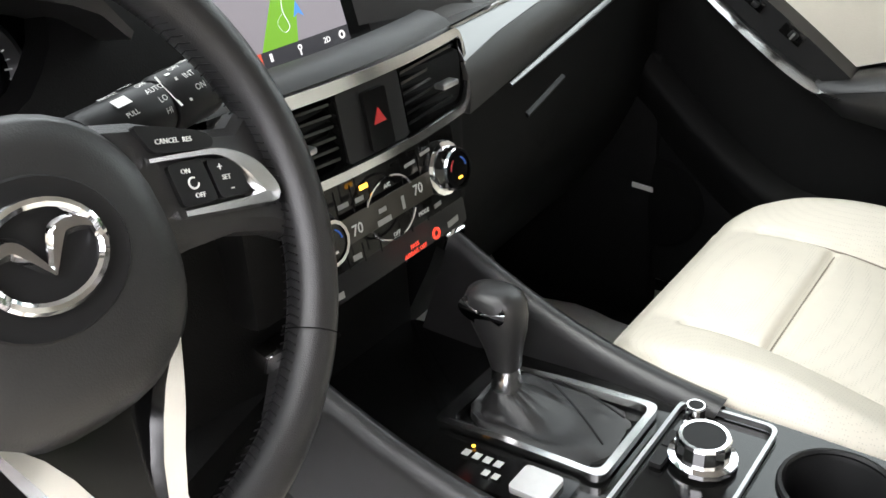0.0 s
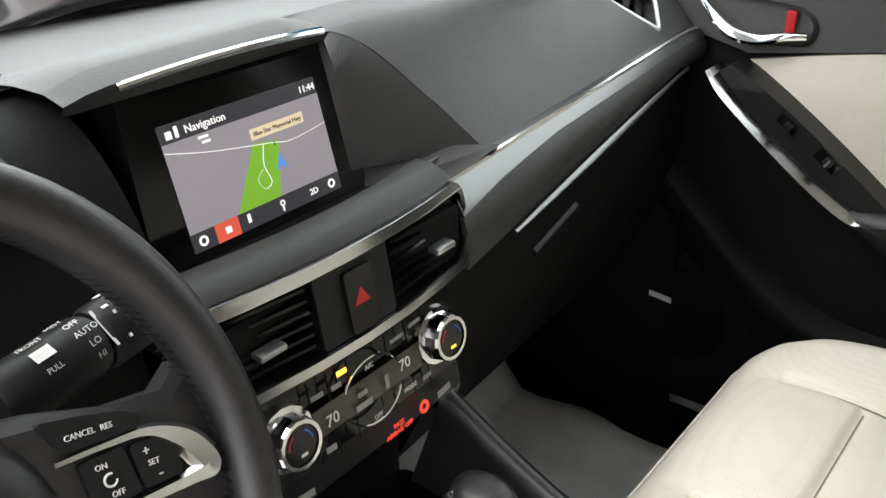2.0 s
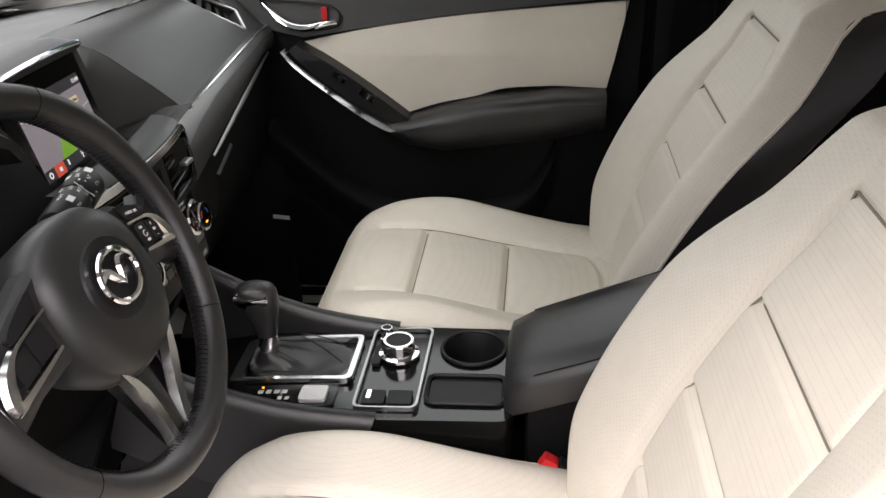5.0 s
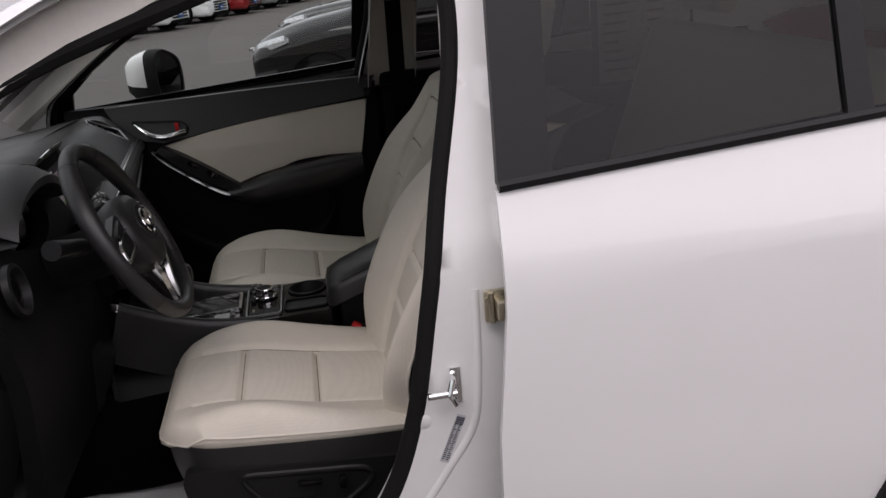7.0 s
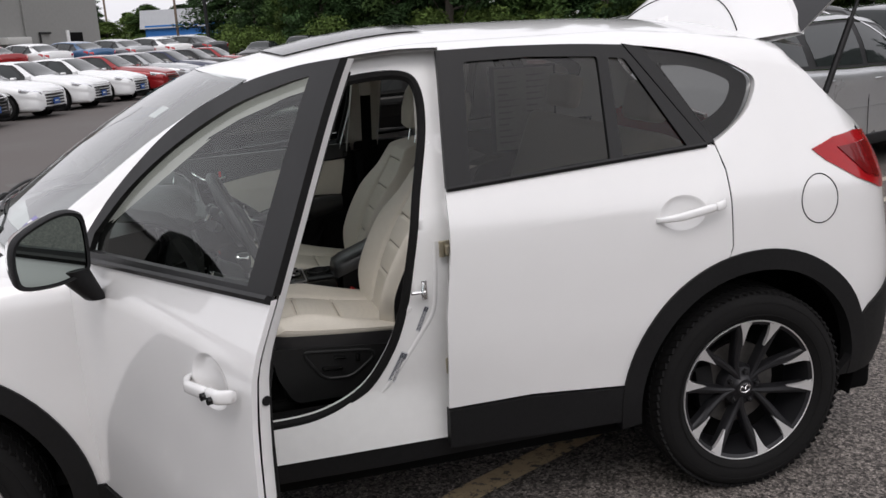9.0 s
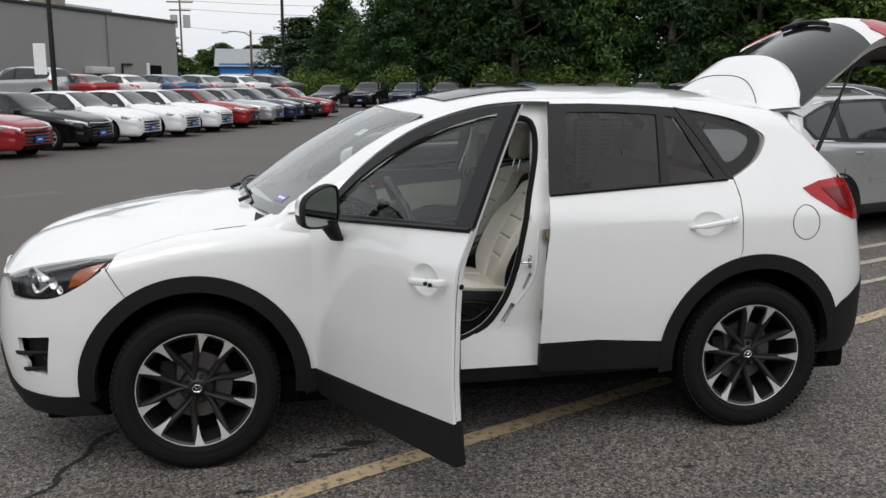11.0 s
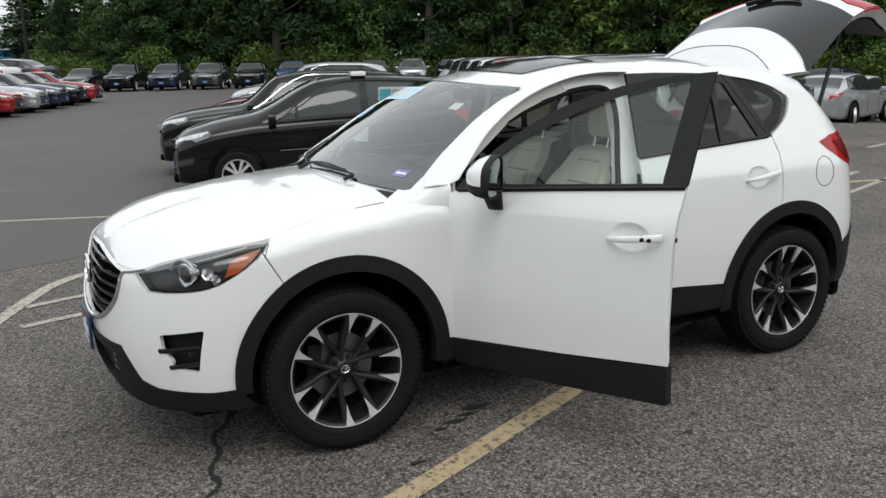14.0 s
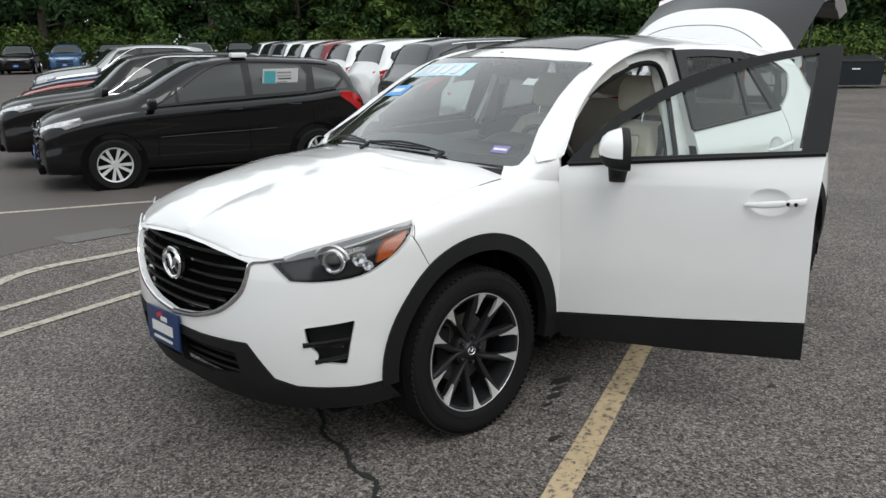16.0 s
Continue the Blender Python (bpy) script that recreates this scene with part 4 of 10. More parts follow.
def front_door(sgn):
    tf = (lambda p: p) if sgn else (lambda p: swung(p))
    fl = (lambda b: mirror(b, False)) if sgn else (lambda b: b)

    def on(f):
        return lambda u, v, d=0.0: tf(f(u, v, d))
    door = part("front_door", fl(sheet(FD_SKIN, on(flank), [cup_hole(1.470, 1.0)], 0.035, 0.012)), WHITE, suv, "white front door, open" if not sgn else "white front door, shut")
    part("door_cladding", fl(sheet(FD_CLAD, on(out(flank, 0.008)), (), 0.05, 0.05)), CLAD, door, "black grained lower cladding")
    # black lining inside, white painted rear edge running up into the frame, rubber seal
    shell = [(0.60, 0.44), (0.60, 1.10), (1.1, 1.14), (1.58, 1.172), (1.578, 0.95), (1.57, 0.50), (1.5, 0.44), (1.15, 0.42)]
    bm = sheet(shell, on(lambda u, v, d=0: flank(u, v, 0.075 + d)), (), 0.1)
    loft(bm, [[tf(flank(u, v, 0.03)), tf(flank(a, b, 0.075))] for (u, v), (a, b) in zip(
        [(0.565, 0.42), (0.56, 1.10), (1.1, 1.158), (1.625, 1.184), (1.612, 0.95), (1.605, 0.495), (1.5, 0.475), (1.15, 0.455), (0.565, 0.42)], shell + shell[:1])], False, False)
    bmesh.ops.recalc_face_normals(bm, faces=bm.faces)
    part("door_lining", fl(bm), HARD, door, "black inner door lining")
    deep = lambda v: 0.038 + 0.006 * max(0, min(1, (1.22 - v) / 0.2))
    edge_p = catmull([(1.697, 1.628), (1.684, 1.42), (1.671, 1.205), (1.661, 1.10), (1.650, 0.95), (1.645, 0.8), (1.640, 0.64), (1.638, 0.50)], 5)
    bm = loft(bm_new(), [[tf(flank(u - 0.004, v, 0.018)), tf(flank(u - 0.007, v, deep(v) - 0.004)), tf(flank(u - 0.011, v, deep(v))), tf(flank(u - 0.045, v, deep(v)))] for u, v in edge_p], False, False)
    part("door_edge", fl(bm), JAMB, door, "white painted rear edge of the door", 50)
    c = Vector(tf(flank(1.646, 1.0, 0.034)))
    d = (Vector(tf(flank(1.70, 1.0, 0.034))) - c).normalized()
    part("edge_buffer", fl(rod(bm_new(), c - d * 0.01, c + d * 0.004, 0.010, seg=14)), RUBBER, door)
    bm = bm_new()
    tube(bm, [tf(flank(u, v, deep(v) + 0.012)) for u, v in catmull([(1.655, 1.605), (1.638, 1.40), (1.620, 1.19), (1.612, 1.08), (1.604, 0.95), (1.596, 0.52), (1.5, 0.43), (0.7, 0.40)], 6)], 0.010, 8)
    part("edge_seal", fl(bm), RUBBER, door)
    part("window_frame", fl(sheet(FD_FRAME, on(out(flank, 0.003)), [FD_GLASS], 0.05, 0.018)), SATIN, door)
    bm = bm_new()
    slab(bm, [(1.60, 1.60), (1.683, 1.622), (1.650, 1.215), (1.565, 1.22)], on(lambda u, v, d: flank(u, v, 0.017 + d)), 0.005)
    tube(bm, [tf(flank(u, v, 0.024)) for u, v in catmull([(0.60, 1.13), (0.77, 1.30), (1.03, 1.468), (1.30, 1.562), (1.52, 1.600), (1.64, 1.606)], 5)], 0.009, 8)
    part("frame_back", fl(bm), RUBBER, door)
    part("window_pane", fl(sheet(FD_GLASS, on(lambda u, v, d=0: flank(u, v, 0.014 + d)), (), 0.07)), CLEAR, door, "clear door glass")
    bm = bm_new()
    tube(bm, [tf(flank(0.60 + 0.107 * k, 1.118 + 0.0083 * k, -0.004)) for k in range(11)], 0.009, 6, flat=1.3)
    part("belt_strip", fl(bm), SATIN, door)
    h = part("door_handle", fl(grip(on(flank), 1.370, 0.984, 1.615, 1.014, 0.0, 0.68)), WHITE, door, "", 60)
    part("handle_end", fl(grip(on(flank), 1.370, 0.984, 1.615, 1.014, 0.69, 1.0, 1.06)), WHITE, h, "", 60)
    if not sgn:
        bm = bm_new()
        for u in (1.545, 1.575):
            c = Vector(tf(flank(u, 1.004, -0.042)))
            d = (Vector(tf(flank(u, 1.004, -0.05))) - Vector(tf(flank(u, 1.004, 0)))).normalized()
            rod(bm, c, c + d * 0.012, 0.008, seg=10)
        part("lock_button", bm, PIANO, door, "black lock buttons")
    part("handle_cup", fl(cup_dish(1.470, 1.0, on(flank))), WHITE, door)
    # mirror: white cap, black lower half and bezel, real glass, black foot
    base = flank(0.72, 1.135)
    o = Vector((base[0] + (0.22 if sgn else 0.15), base[1] - 0.052, 1.208))
    ol = catmull([(0.0, -0.045), (0.0, 0.055), (0.022, 0.083), (0.075, 0.086), (0.160, 0.056), (0.190, 0.022), (0.194, -0.040), (0.176, -0.074), (0.09, -0.086), (0.018, -0.072)], 4, True)

    def at(p, x, k, lean=0.30):
        # outline point p, shrunk by k about the middle, x metres behind the glass plane
        a, b = 0.095 + (p[0] - 0.095) * k, p[1] * k
        return tf((o.x + x + lean * (a - 0.095) * (1 if x > -0.02 else 0.6), o.y - a, o.z + b))
    steps = [(0.034, 0.90), (0.036, 0.98), (0.026, 1.02), (0.0, 1.02), (-0.03, 0.96), (-0.062, 0.82), (-0.084, 0.60), (-0.095, 0.32), (-0.098, 0.05)]
    cap, low = bm_new(), bm_new()
    m_ = len(ol)
    for (xa, ka), (xb, kb) in zip(steps, steps[1:]):
        for j in range(m_):
            p, q = ol[j], ol[(j + 1) % m_]
            dark = xa > 0.024 or (p[1] + q[1]) / 2 * ka < -0.022
            t_ = low if dark else cap
            t_.faces.new([t_.verts.new(at(p, xa, ka)), t_.verts.new(at(q, xa, ka)), t_.verts.new(at(q, xb, kb)), t_.verts.new(at(p, xb, kb))])
    for t_ in (cap, low):
        bmesh.ops.remove_doubles(t_, verts=t_.verts, dist=1e-4)
        bmesh.ops.recalc_face_normals(t_, faces=t_.faces)
    mir = part("door_mirror", fl(cap), WHITE, door, "white capped door mirror", 50)
    part("mirror_housing", fl(low), CLAD, mir, "black mirror housing and bezel", 50)
    bm = bm_new()
    bm.faces.new([bm.verts.new(at(p, 0.030, 0.91)) for p in ol])
    # silver tinted dark green, standing in for dark trees mirrored in it
    part("mirror_glass", fl(bm), material("mirror_dark_reflection", (0.34, 0.38, 0.36), 0.01, 1.0, 0.0), mir, "silvered mirror glass")
    bm = bm_new()
    rows = []
    for k in (0, 0.25, 0.5, 0.75, 1):
        rows.append([tf((o.x - 0.02 - 0.02 * k + (0.048 - 0.012 * k) * math.cos(a), o.y - 0.050 + 0.060 * k + (0.046 - 0.020 * k) * math.sin(a), o.z - 0.060 - 0.092 * k)) for a in [2 * math.pi * j / 18 for j in range(18)]])
    part("mirror_foot", fl(loft(bm, rows)), CLAD, mir, "black mirror foot", 50)
    bm = bm_new()
    tube(bm, [at((0.05 + 0.015 * k, -0.016 + 0.001 * k), -0.052 + 0.004 * k, 0.93) for k in range(9)], 0.0045, 6)
    part("repeater", fl(bm), SILVER, mir, "slim indicator repeater")
    return door


front_door(0)
pdoor = front_door(1)

# front of the open door's hinge side: brackets to the pillar
for z in (0.95, 0.55):
    bm = bm_new()
    a, b = Vector(flank(0.60, z, 0.075)), Vector(swung(flank(0.60, z, 0.07)))
    box(bm, (a + b) / 2, ((a - b).length + 0.05, 0.012, 0.05), rot=(0, 0, -60), bev=0.004)
    part("door_check", bm, JAMB, suv, "white hinge bracket")

# tailgate, raised
GATEGREY = material("grey_gate_lining", (0.07, 0.07, 0.073), 0.6, bump=0.2)
def spoiler(u, s, d=0.0):
    """The raised visor over the rear glass. u: -1 to 1 across; s: 0 at the roof to 1 at its tip."""
    k = 1 - abs(u) ** 2.6
    base = Vector((2.84 + 0.03 * k, 0.60 * u, 1.560 + 0.075 * (1 - u * u)))
    tip = Vector((3.035 + 0.070 * k, 0.665 * math.copysign(abs(u) ** 0.85, u), 1.585 + 0.275 * k))
    p = base.lerp(tip, s)
    return (p.x - 0.03 * math.sin(math.pi * s) * (1 - d * 10) + d, p.y, p.z - d * 0.3)


def gate_glass(u, t, d=0.0):
    """Rear glass of the raised lid, t from the visor to the wiper."""
    k = 1 - u * u
    return (3.045 + 0.385 * t + 0.11 * k - 0.6 * d, (0.675 - 0.02 * t) * u, 1.585 + 0.315 * t + (0.265 - 0.115 * t) * k + 0.8 * d)


def gate_low(u, t, d=0.0):
    """Lower panel of the raised lid, t from the glass to the lower edge, lying almost level."""
    k = 1 - u * u
    x = cv(t, [(0, 0.0), (0.12, 0.05), (0.35, 0.17), (0.7, 0.37), (1, 0.54)])
    z = cv(t, [(0, 0.0), (0.12, 0.035), (0.3, 0.055), (0.65, 0.02), (1, -0.07)])
    return (3.43 + x + 0.11 * k, (0.655 + 0.05 * math.sin(math.pi * min(t * 1.6, 1)) - 0.10 * t * t) * u, 1.90 + z + 0.15 * k * (1 - 0.7 * t) - d)


tailgate = part("tailgate", grid(bm_new(), lambda s_, u, d: spoiler(u, s_), 12, 40), WHITE, suv, "raised white tailgate with a deep visor", 60)
bm = bm_new()
loft(bm, [[spoiler(-1 + k / 20, 1.0), spoiler(-1 + k / 20, 1.0, 0.03), spoiler(-1 + k / 20, 0.3, 0.05)] for k in range(41)], False, False)
part("visor_back", bm, WHITE, tailgate)
part("visor_seam", tube(bm_new(), [spoiler(-0.86 + 1.72 * k / 40, 0.50 - 0.42 * abs(-0.86 + 1.72 * k / 40) ** 3, -0.001) for k in range(41)], 0.0022, 5), DARK, tailgate)
part("rear_glass", grid(bm_new(), lambda t, u, d: gate_glass(u, t), 14, 24), material("dark_rear_glass", (0.010, 0.010, 0.011), 0.08, 0, 0.05, 2, 10, spec=0.6), tailgate, "dark rear glass", 60)
part("lower_panel", grid(bm_new(), lambda t, u, d: gate_low(u, t), 16, 28), WHITE, tailgate, "", 60)
bm = grid(bm_new(), lambda t, u, d: gate_low(u, t, 0.07 + 0.03 * math.sin(math.pi * t)), 12, 16, 0.06, 0.96, -0.9, 0.9)
grid(bm, lambda t, u, d: gate_glass(u, t, -0.045), 10, 12, 0.0, 1.0, -0.93, 0.93)
part("gate_lining", bm, GATEGREY, tailgate, "dark grey inner lining", 60)
rim_o = [gate_glass(-1, k / 8) for k in range(8)] + [gate_low(-1, k / 12) for k in range(12)] + [gate_low(-1 + k / 8, 1.0) for k in range(17)] + [gate_low(1, 1 - k / 12) for k in range(1, 12)] + [gate_glass(1, 1 - k / 8) for k in range(9)]
rim_i = [gate_glass(-0.93, k / 8, -0.045) for k in range(8)] + [gate_low(-0.9, 0.06 + 0.9 * k / 12, 0.075) for k in range(12)] + [gate_low((-1 + k / 8) * 0.9, 0.96, 0.07) for k in range(17)] + [gate_low(0.9, 0.96 - 0.9 * k / 12, 0.075) for k in range(1, 12)] + [gate_glass(0.93, 1 - k / 8, -0.045) for k in range(9)]
part("gate_rim", loft(bm_new(), [rim_o, rim_i], False, False), JAMB, tailgate, "white painted inner flange")
bm = bm_new()
tube(bm, [gate_glass(-0.30 + 0.085 * k, 0.93 - 0.03 * abs(k - 4) / 4, 0.020) for k in range(9)], 0.011, 6, flat=1.6)
box(bm, Vector(gate_glass(0.22, 0.97, 0.02)), (0.07, 0.09, 0.035), rot=(0, -38, 0), bev=0.01)
part("rear_wiper", bm, SATIN, tailgate)
for s_ in (-1, 1):
    bm = bm_new()
    foot, head = Vector((3.17, 0.655 * s_, 1.36)), Vector(gate_glass(0.93 * s_, 0.72, -0.05))
    rod(bm, head, foot, 0.007)
    rod(bm, foot, foot.lerp(head, 0.6), 0.012)
    part("gas_strut", bm, SATIN, tailgate)
    o = [(0.50, 0.16), (0.78, 0.10), (0.995, 0.14), (0.998, 0.40), (0.80, 0.36), (0.56, 0.28)]
    part("gate_lamp", sheet([(u * s_, v) for u, v in o], lambda u, v, d=0: gate_low(u, v, -0.006 + d), (), 0.05, 0.02), REDLENS, tailgate, "red gate lamp")
part("plate_recess", grid(bm_new(), lambda t, u, d: gate_low(u, t, -0.004), 4, 8, 0.40, 0.66, -0.34, 0.34), CLAD, tailgate)
part("pull_handle", tube(bm_new(), [gate_low(-0.2 + 0.04 * k, 0.90, 0.085) for k in range(11)], 0.018, 8), SATIN, tailgate)

# foot of each A-pillar, where wing, cowl and screen meet
FOOT = [(0.25, 0.0), (0.31, 0.022), (0.37, 0.048), (0.43, 0.070), (0.49, 0.085), (0.552, 0.092)]
lowr = [wing(u, edge_v(u) - b, -0.0015) for u, b in FOOT]
uppr = [screen(0.0, -0.91), screen(0.0, -0.955), screen(0.015, -0.985), rail(0.452, 1.205, -0.001), rail(0.505, 1.225, -0.001), rail(0.556, 1.20, -0.001)]
for flip in (0, 1):
    bm = bm_new()
    loft(bm, [[Vector(a).lerp(Vector(b), t) + Vector((0, -0.020, 0.010)) * math.sin(math.pi * t) * min(1, k / 3) for t in (0, 0.15, 0.3, 0.5, 0.7, 0.85, 1)] for k, (a, b) in enumerate(zip(lowr, uppr))], False, False)
    part("pillar_foot", mirror(bm, False) if flip else bm, WHITE, suv, angle=60)

# wipers and cowl
bm = bm_new()
grid(bm, lambda s, w, d: (screen(0, w)[0] - 0.16 * s - 0.02, screen(0, w)[1] * (1 - 0.02 * s), screen(0, w)[2] - 0.012 - 0.03 * s), 3, 20)
part("cowl", bm, CLAD, suv, "black plastic cowl")
for y0, y1 in ((-0.40, 0.15), (0.12, 0.55)):
    bm = bm_new()
    p = [Vector(screen(0.03 + 0.03 * math.sin(math.pi * k / 10), (y0 + (y1 - y0) * k / 10) / 0.77, -0.018 - 0.012 * math.sin(math.pi * k / 10))) for k in range(11)]
    tube(bm, p, 0.0045, 6, flat=1.5)
    rod(bm, p[0] + Vector((-0.05, 0, -0.02)), p[0] + Vector((0, 0, 0)), 0.010)
    tube(bm, [Vector(screen(0.065, (y0 + (y1 - y0) * k / 10) / 0.77, -0.008)) for k in range(2, 11)], 0.005, 6)
    part("wiper", bm, SATIN, suv)

# underbody tray, set low to deepen the shade beneath, and inner barrier
bm = bm_new()
box(bm, (1.35, 0, 0.275), (4.0, 1.52, 0.13), bev=0.03)
box(bm, (0.0, 0, 0.62), (0.9, 1.0, 0.5), bev=0.05)
part("underbody", bm, DARK, suv)

# wheels
def wheel_mesh():
    """Tyre with tread, five pairs of two-tone spokes and brake, built flat: axle along z, outer face at +z."""
    w = thing("wheel", "", "")
    bm = bm_new()
    prof = [(0.255, 0.080), (0.268, 0.098), (0.285, 0.108), (0.305, 0.113), (0.335, 0.112), (0.354, 0.103), (0.366, 0.086), (0.371, 0.06), (0.372, 0.0), (0.371, -0.06), (0.366, -0.086), (0.35, -0.105), (0.30, -0.113), (0.25, -0.09)]
    lathe(bm, prof, None, 80)
    for k in range(80):
        a = 2 * math.pi * k / 80
        for zc, tw in ((0.082, 0.5), (-0.082, -0.5), (0.03, 0.35), (-0.03, -0.35)):
            mt = Matrix.Rotation(a + (0.03 if abs(zc) < 0.05 else 0), 4, "Z") @ Matrix.Translation((0.3655 if abs(zc) > 0.05 else 0.3705, 0, zc)) @ Matrix.Rotation(tw, 4, "X")
            bmesh.ops.create_cube(bm, size=1, matrix=mt @ Matrix.Diagonal((0.008, 0.020, 0.038, 1)))
    for r in (0.288, 0.332):
        tube(bm, [(r * math.cos(2 * math.pi * k / 64), r * math.sin(2 * math.pi * k / 64), 0.1125) for k in range(64)], 0.0015, 5, True)
    part("tyre", bm, RUBBER, w, "black treaded tyre")
    bm = bm_new()
    lathe(bm, [(0.257, 0.075), (0.262, 0.090), (0.258, 0.097), (0.247, 0.090), (0.240, 0.06), (0.222, -0.07), (0.245, -0.09)], None, 72)
    part("rim", bm, GUN, w, "dark barrel of the alloy rim")
    bm = bm_new()
    lathe(bm, [(0.2645, 0.0905), (0.2630, 0.0975), (0.2600, 0.0975), (0.2575, 0.0945)], None, 72)
    part("rim_edge", bm, ALLOY, w, "machined bright rim edge")

    def arm(r, s):
        # middle line of a spoke: swings out from the hub, then runs to the rim
        return s * radians(cv(r, [(0.03, 38), (0.07, 30), (0.11, 24.5), (0.17, 19.5), (0.22, 17.0), (0.258, 16.0)]))

    def lift(r):
        return cv(r, [(0.03, 0.058), (0.07, 0.056), (0.14, 0.066), (0.2, 0.082), (0.258, 0.0955)])
    for k in range(5):
        for s in (-1, 1):
            rot = Matrix.Rotation(2 * math.pi * k / 5, 4, "Z")
            rows = []
            for r in (0.035, 0.06, 0.085, 0.11, 0.14, 0.17, 0.2, 0.225, 0.243, 0.256):
                a, h = arm(r, s), lift(r)
                wd = cv(r, [(0.035, 0.010), (0.085, 0.0125), (0.15, 0.0150), (0.21, 0.0175), (0.256, 0.0225)])
                c, t = Vector((r * math.cos(a), r * math.sin(a), 0)), Vector((-math.sin(a), math.cos(a), 0))
                rows.append([rot @ (c + t * wd * q + Vector((0, 0, h + e))) for q, e in ((-1, -0.040), (-1, -0.010), (-0.72, -0.0025), (-0.1, 0.001), (0.72, -0.0025), (1, -0.010), (1, -0.040))])
            part("spoke", loft(bm_new(), rows), GUN, w, angle=30)
            # bright machined wedge on the pair's inner edge, from a point out to the rim
            rows = []
            for r, f0, f1 in ((0.168, -0.98, -0.90), (0.190, -1.03, -0.50), (0.213, -1.10, -0.14), (0.235, -1.24, 0.16), (0.248, -1.46, 0.34), (0.2590, -1.85, 0.46)):
                a, h = arm(r, s), lift(r)
                wd = cv(r, [(0.15, 0.0150), (0.21, 0.0175), (0.256, 0.0225)])
                c, t = Vector((r * math.cos(a), r * math.sin(a), 0)), Vector((-math.sin(a), math.cos(a), 0)) * s
                rows.append([rot @ (c + t * wd * q + Vector((0, 0, h + e))) for q, e in ((f0, -0.012), (f0, 0.0015), (f1, 0.0022), (f1, -0.006))])
            part("spoke_face", loft(bm_new(), rows), ALLOY, w, "machined spoke face", 30)
    bm = bm_new()
    lathe(bm, [(0.0, 0.064), (0.030, 0.064), (0.033, 0.060), (0.046, 0.052), (0.072, 0.044), (0.080, 0.03), (0.08, 0.0)], None, 40)
    part("hub", bm, GUN, w)
    bm = bm_new()
    for k in range(5):
        a = 2 * math.pi * k / 5
        rod(bm, (0.057 * math.cos(a), 0.057 * math.sin(a), 0.03), (0.057 * math.cos(a), 0.057 * math.sin(a), 0.062), 0.0125, 0.010, 6)
        rod(bm, (0.057 * math.cos(a), 0.057 * math.sin(a), 0.06), (0.057 * math.cos(a), 0.057 * math.sin(a), 0.067), 0.008, 0.004, 10)
    part("wheel_nut", bm, LAMPBOX, w)
    bm = bm_new()
    emblem(bm, Matrix.Translation((0, 0, 0.066)), 0.0165, 0.0028)
    part("centre_badge", bm, CHROME, w)
    bm = bm_new()
    lathe(bm, [(0.06, 0.0), (0.155, 0.0), (0.155, -0.025), (0.06, -0.025)], None, 40)
    part("brake_disc", bm, STEEL, w, "bare steel brake disc")
    bm = bm_new()
    box(bm, (-0.13, 0.03, -0.005), (0.07, 0.17, 0.06), bev=0.014)
    part("brake_caliper", bm, CLAD, w)
    bm = bm_new()
    lathe(bm, [(0.0, -0.03), (0.24, -0.03)], None, 32)
    part("wheel_back", bm, DARK, w)
    return w


w0 = wheel_mesh()
w0.name = "wheel"
w0.parent = suv
for k in list(w0.keys()):
    del w0[k]
w0.matrix_basis = pose(0.015, -0.79, 0.348, 90, 0, 0) @ pose(0, 0, 0, 0, 0, -4)
for x, y, rx, sp in ((2.728, -0.79, 90, 9), (0.015, 0.79, -90, 0), (2.728, 0.79, -90, 0)):
    c = copy_thing(w0, pose(x, y, 0.348, rx, 0, 0) @ pose(0, 0, 0, 0, 0, sp))


# ---- cabin shell ----
bm = bm_new()
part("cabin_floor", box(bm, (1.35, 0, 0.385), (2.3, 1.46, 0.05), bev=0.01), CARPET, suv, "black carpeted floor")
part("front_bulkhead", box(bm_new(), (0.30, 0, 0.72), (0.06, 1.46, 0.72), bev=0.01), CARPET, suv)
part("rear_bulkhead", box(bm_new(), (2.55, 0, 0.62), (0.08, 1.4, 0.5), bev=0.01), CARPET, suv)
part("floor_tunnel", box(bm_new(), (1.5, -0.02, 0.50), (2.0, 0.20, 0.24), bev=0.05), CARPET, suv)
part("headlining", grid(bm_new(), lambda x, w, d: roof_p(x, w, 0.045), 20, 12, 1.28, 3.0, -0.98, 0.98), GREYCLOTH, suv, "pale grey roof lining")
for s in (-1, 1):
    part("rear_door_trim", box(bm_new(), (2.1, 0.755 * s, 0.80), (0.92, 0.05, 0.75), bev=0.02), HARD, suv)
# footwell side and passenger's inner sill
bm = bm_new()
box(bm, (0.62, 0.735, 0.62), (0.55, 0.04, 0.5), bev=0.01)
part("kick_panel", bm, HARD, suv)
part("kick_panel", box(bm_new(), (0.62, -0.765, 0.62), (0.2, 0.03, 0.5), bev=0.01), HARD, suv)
part("sill_trim", box(bm_new(), (1.1, -0.72, 0.43), (1.1, 0.10, 0.08), bev=0.02), HARD, suv)
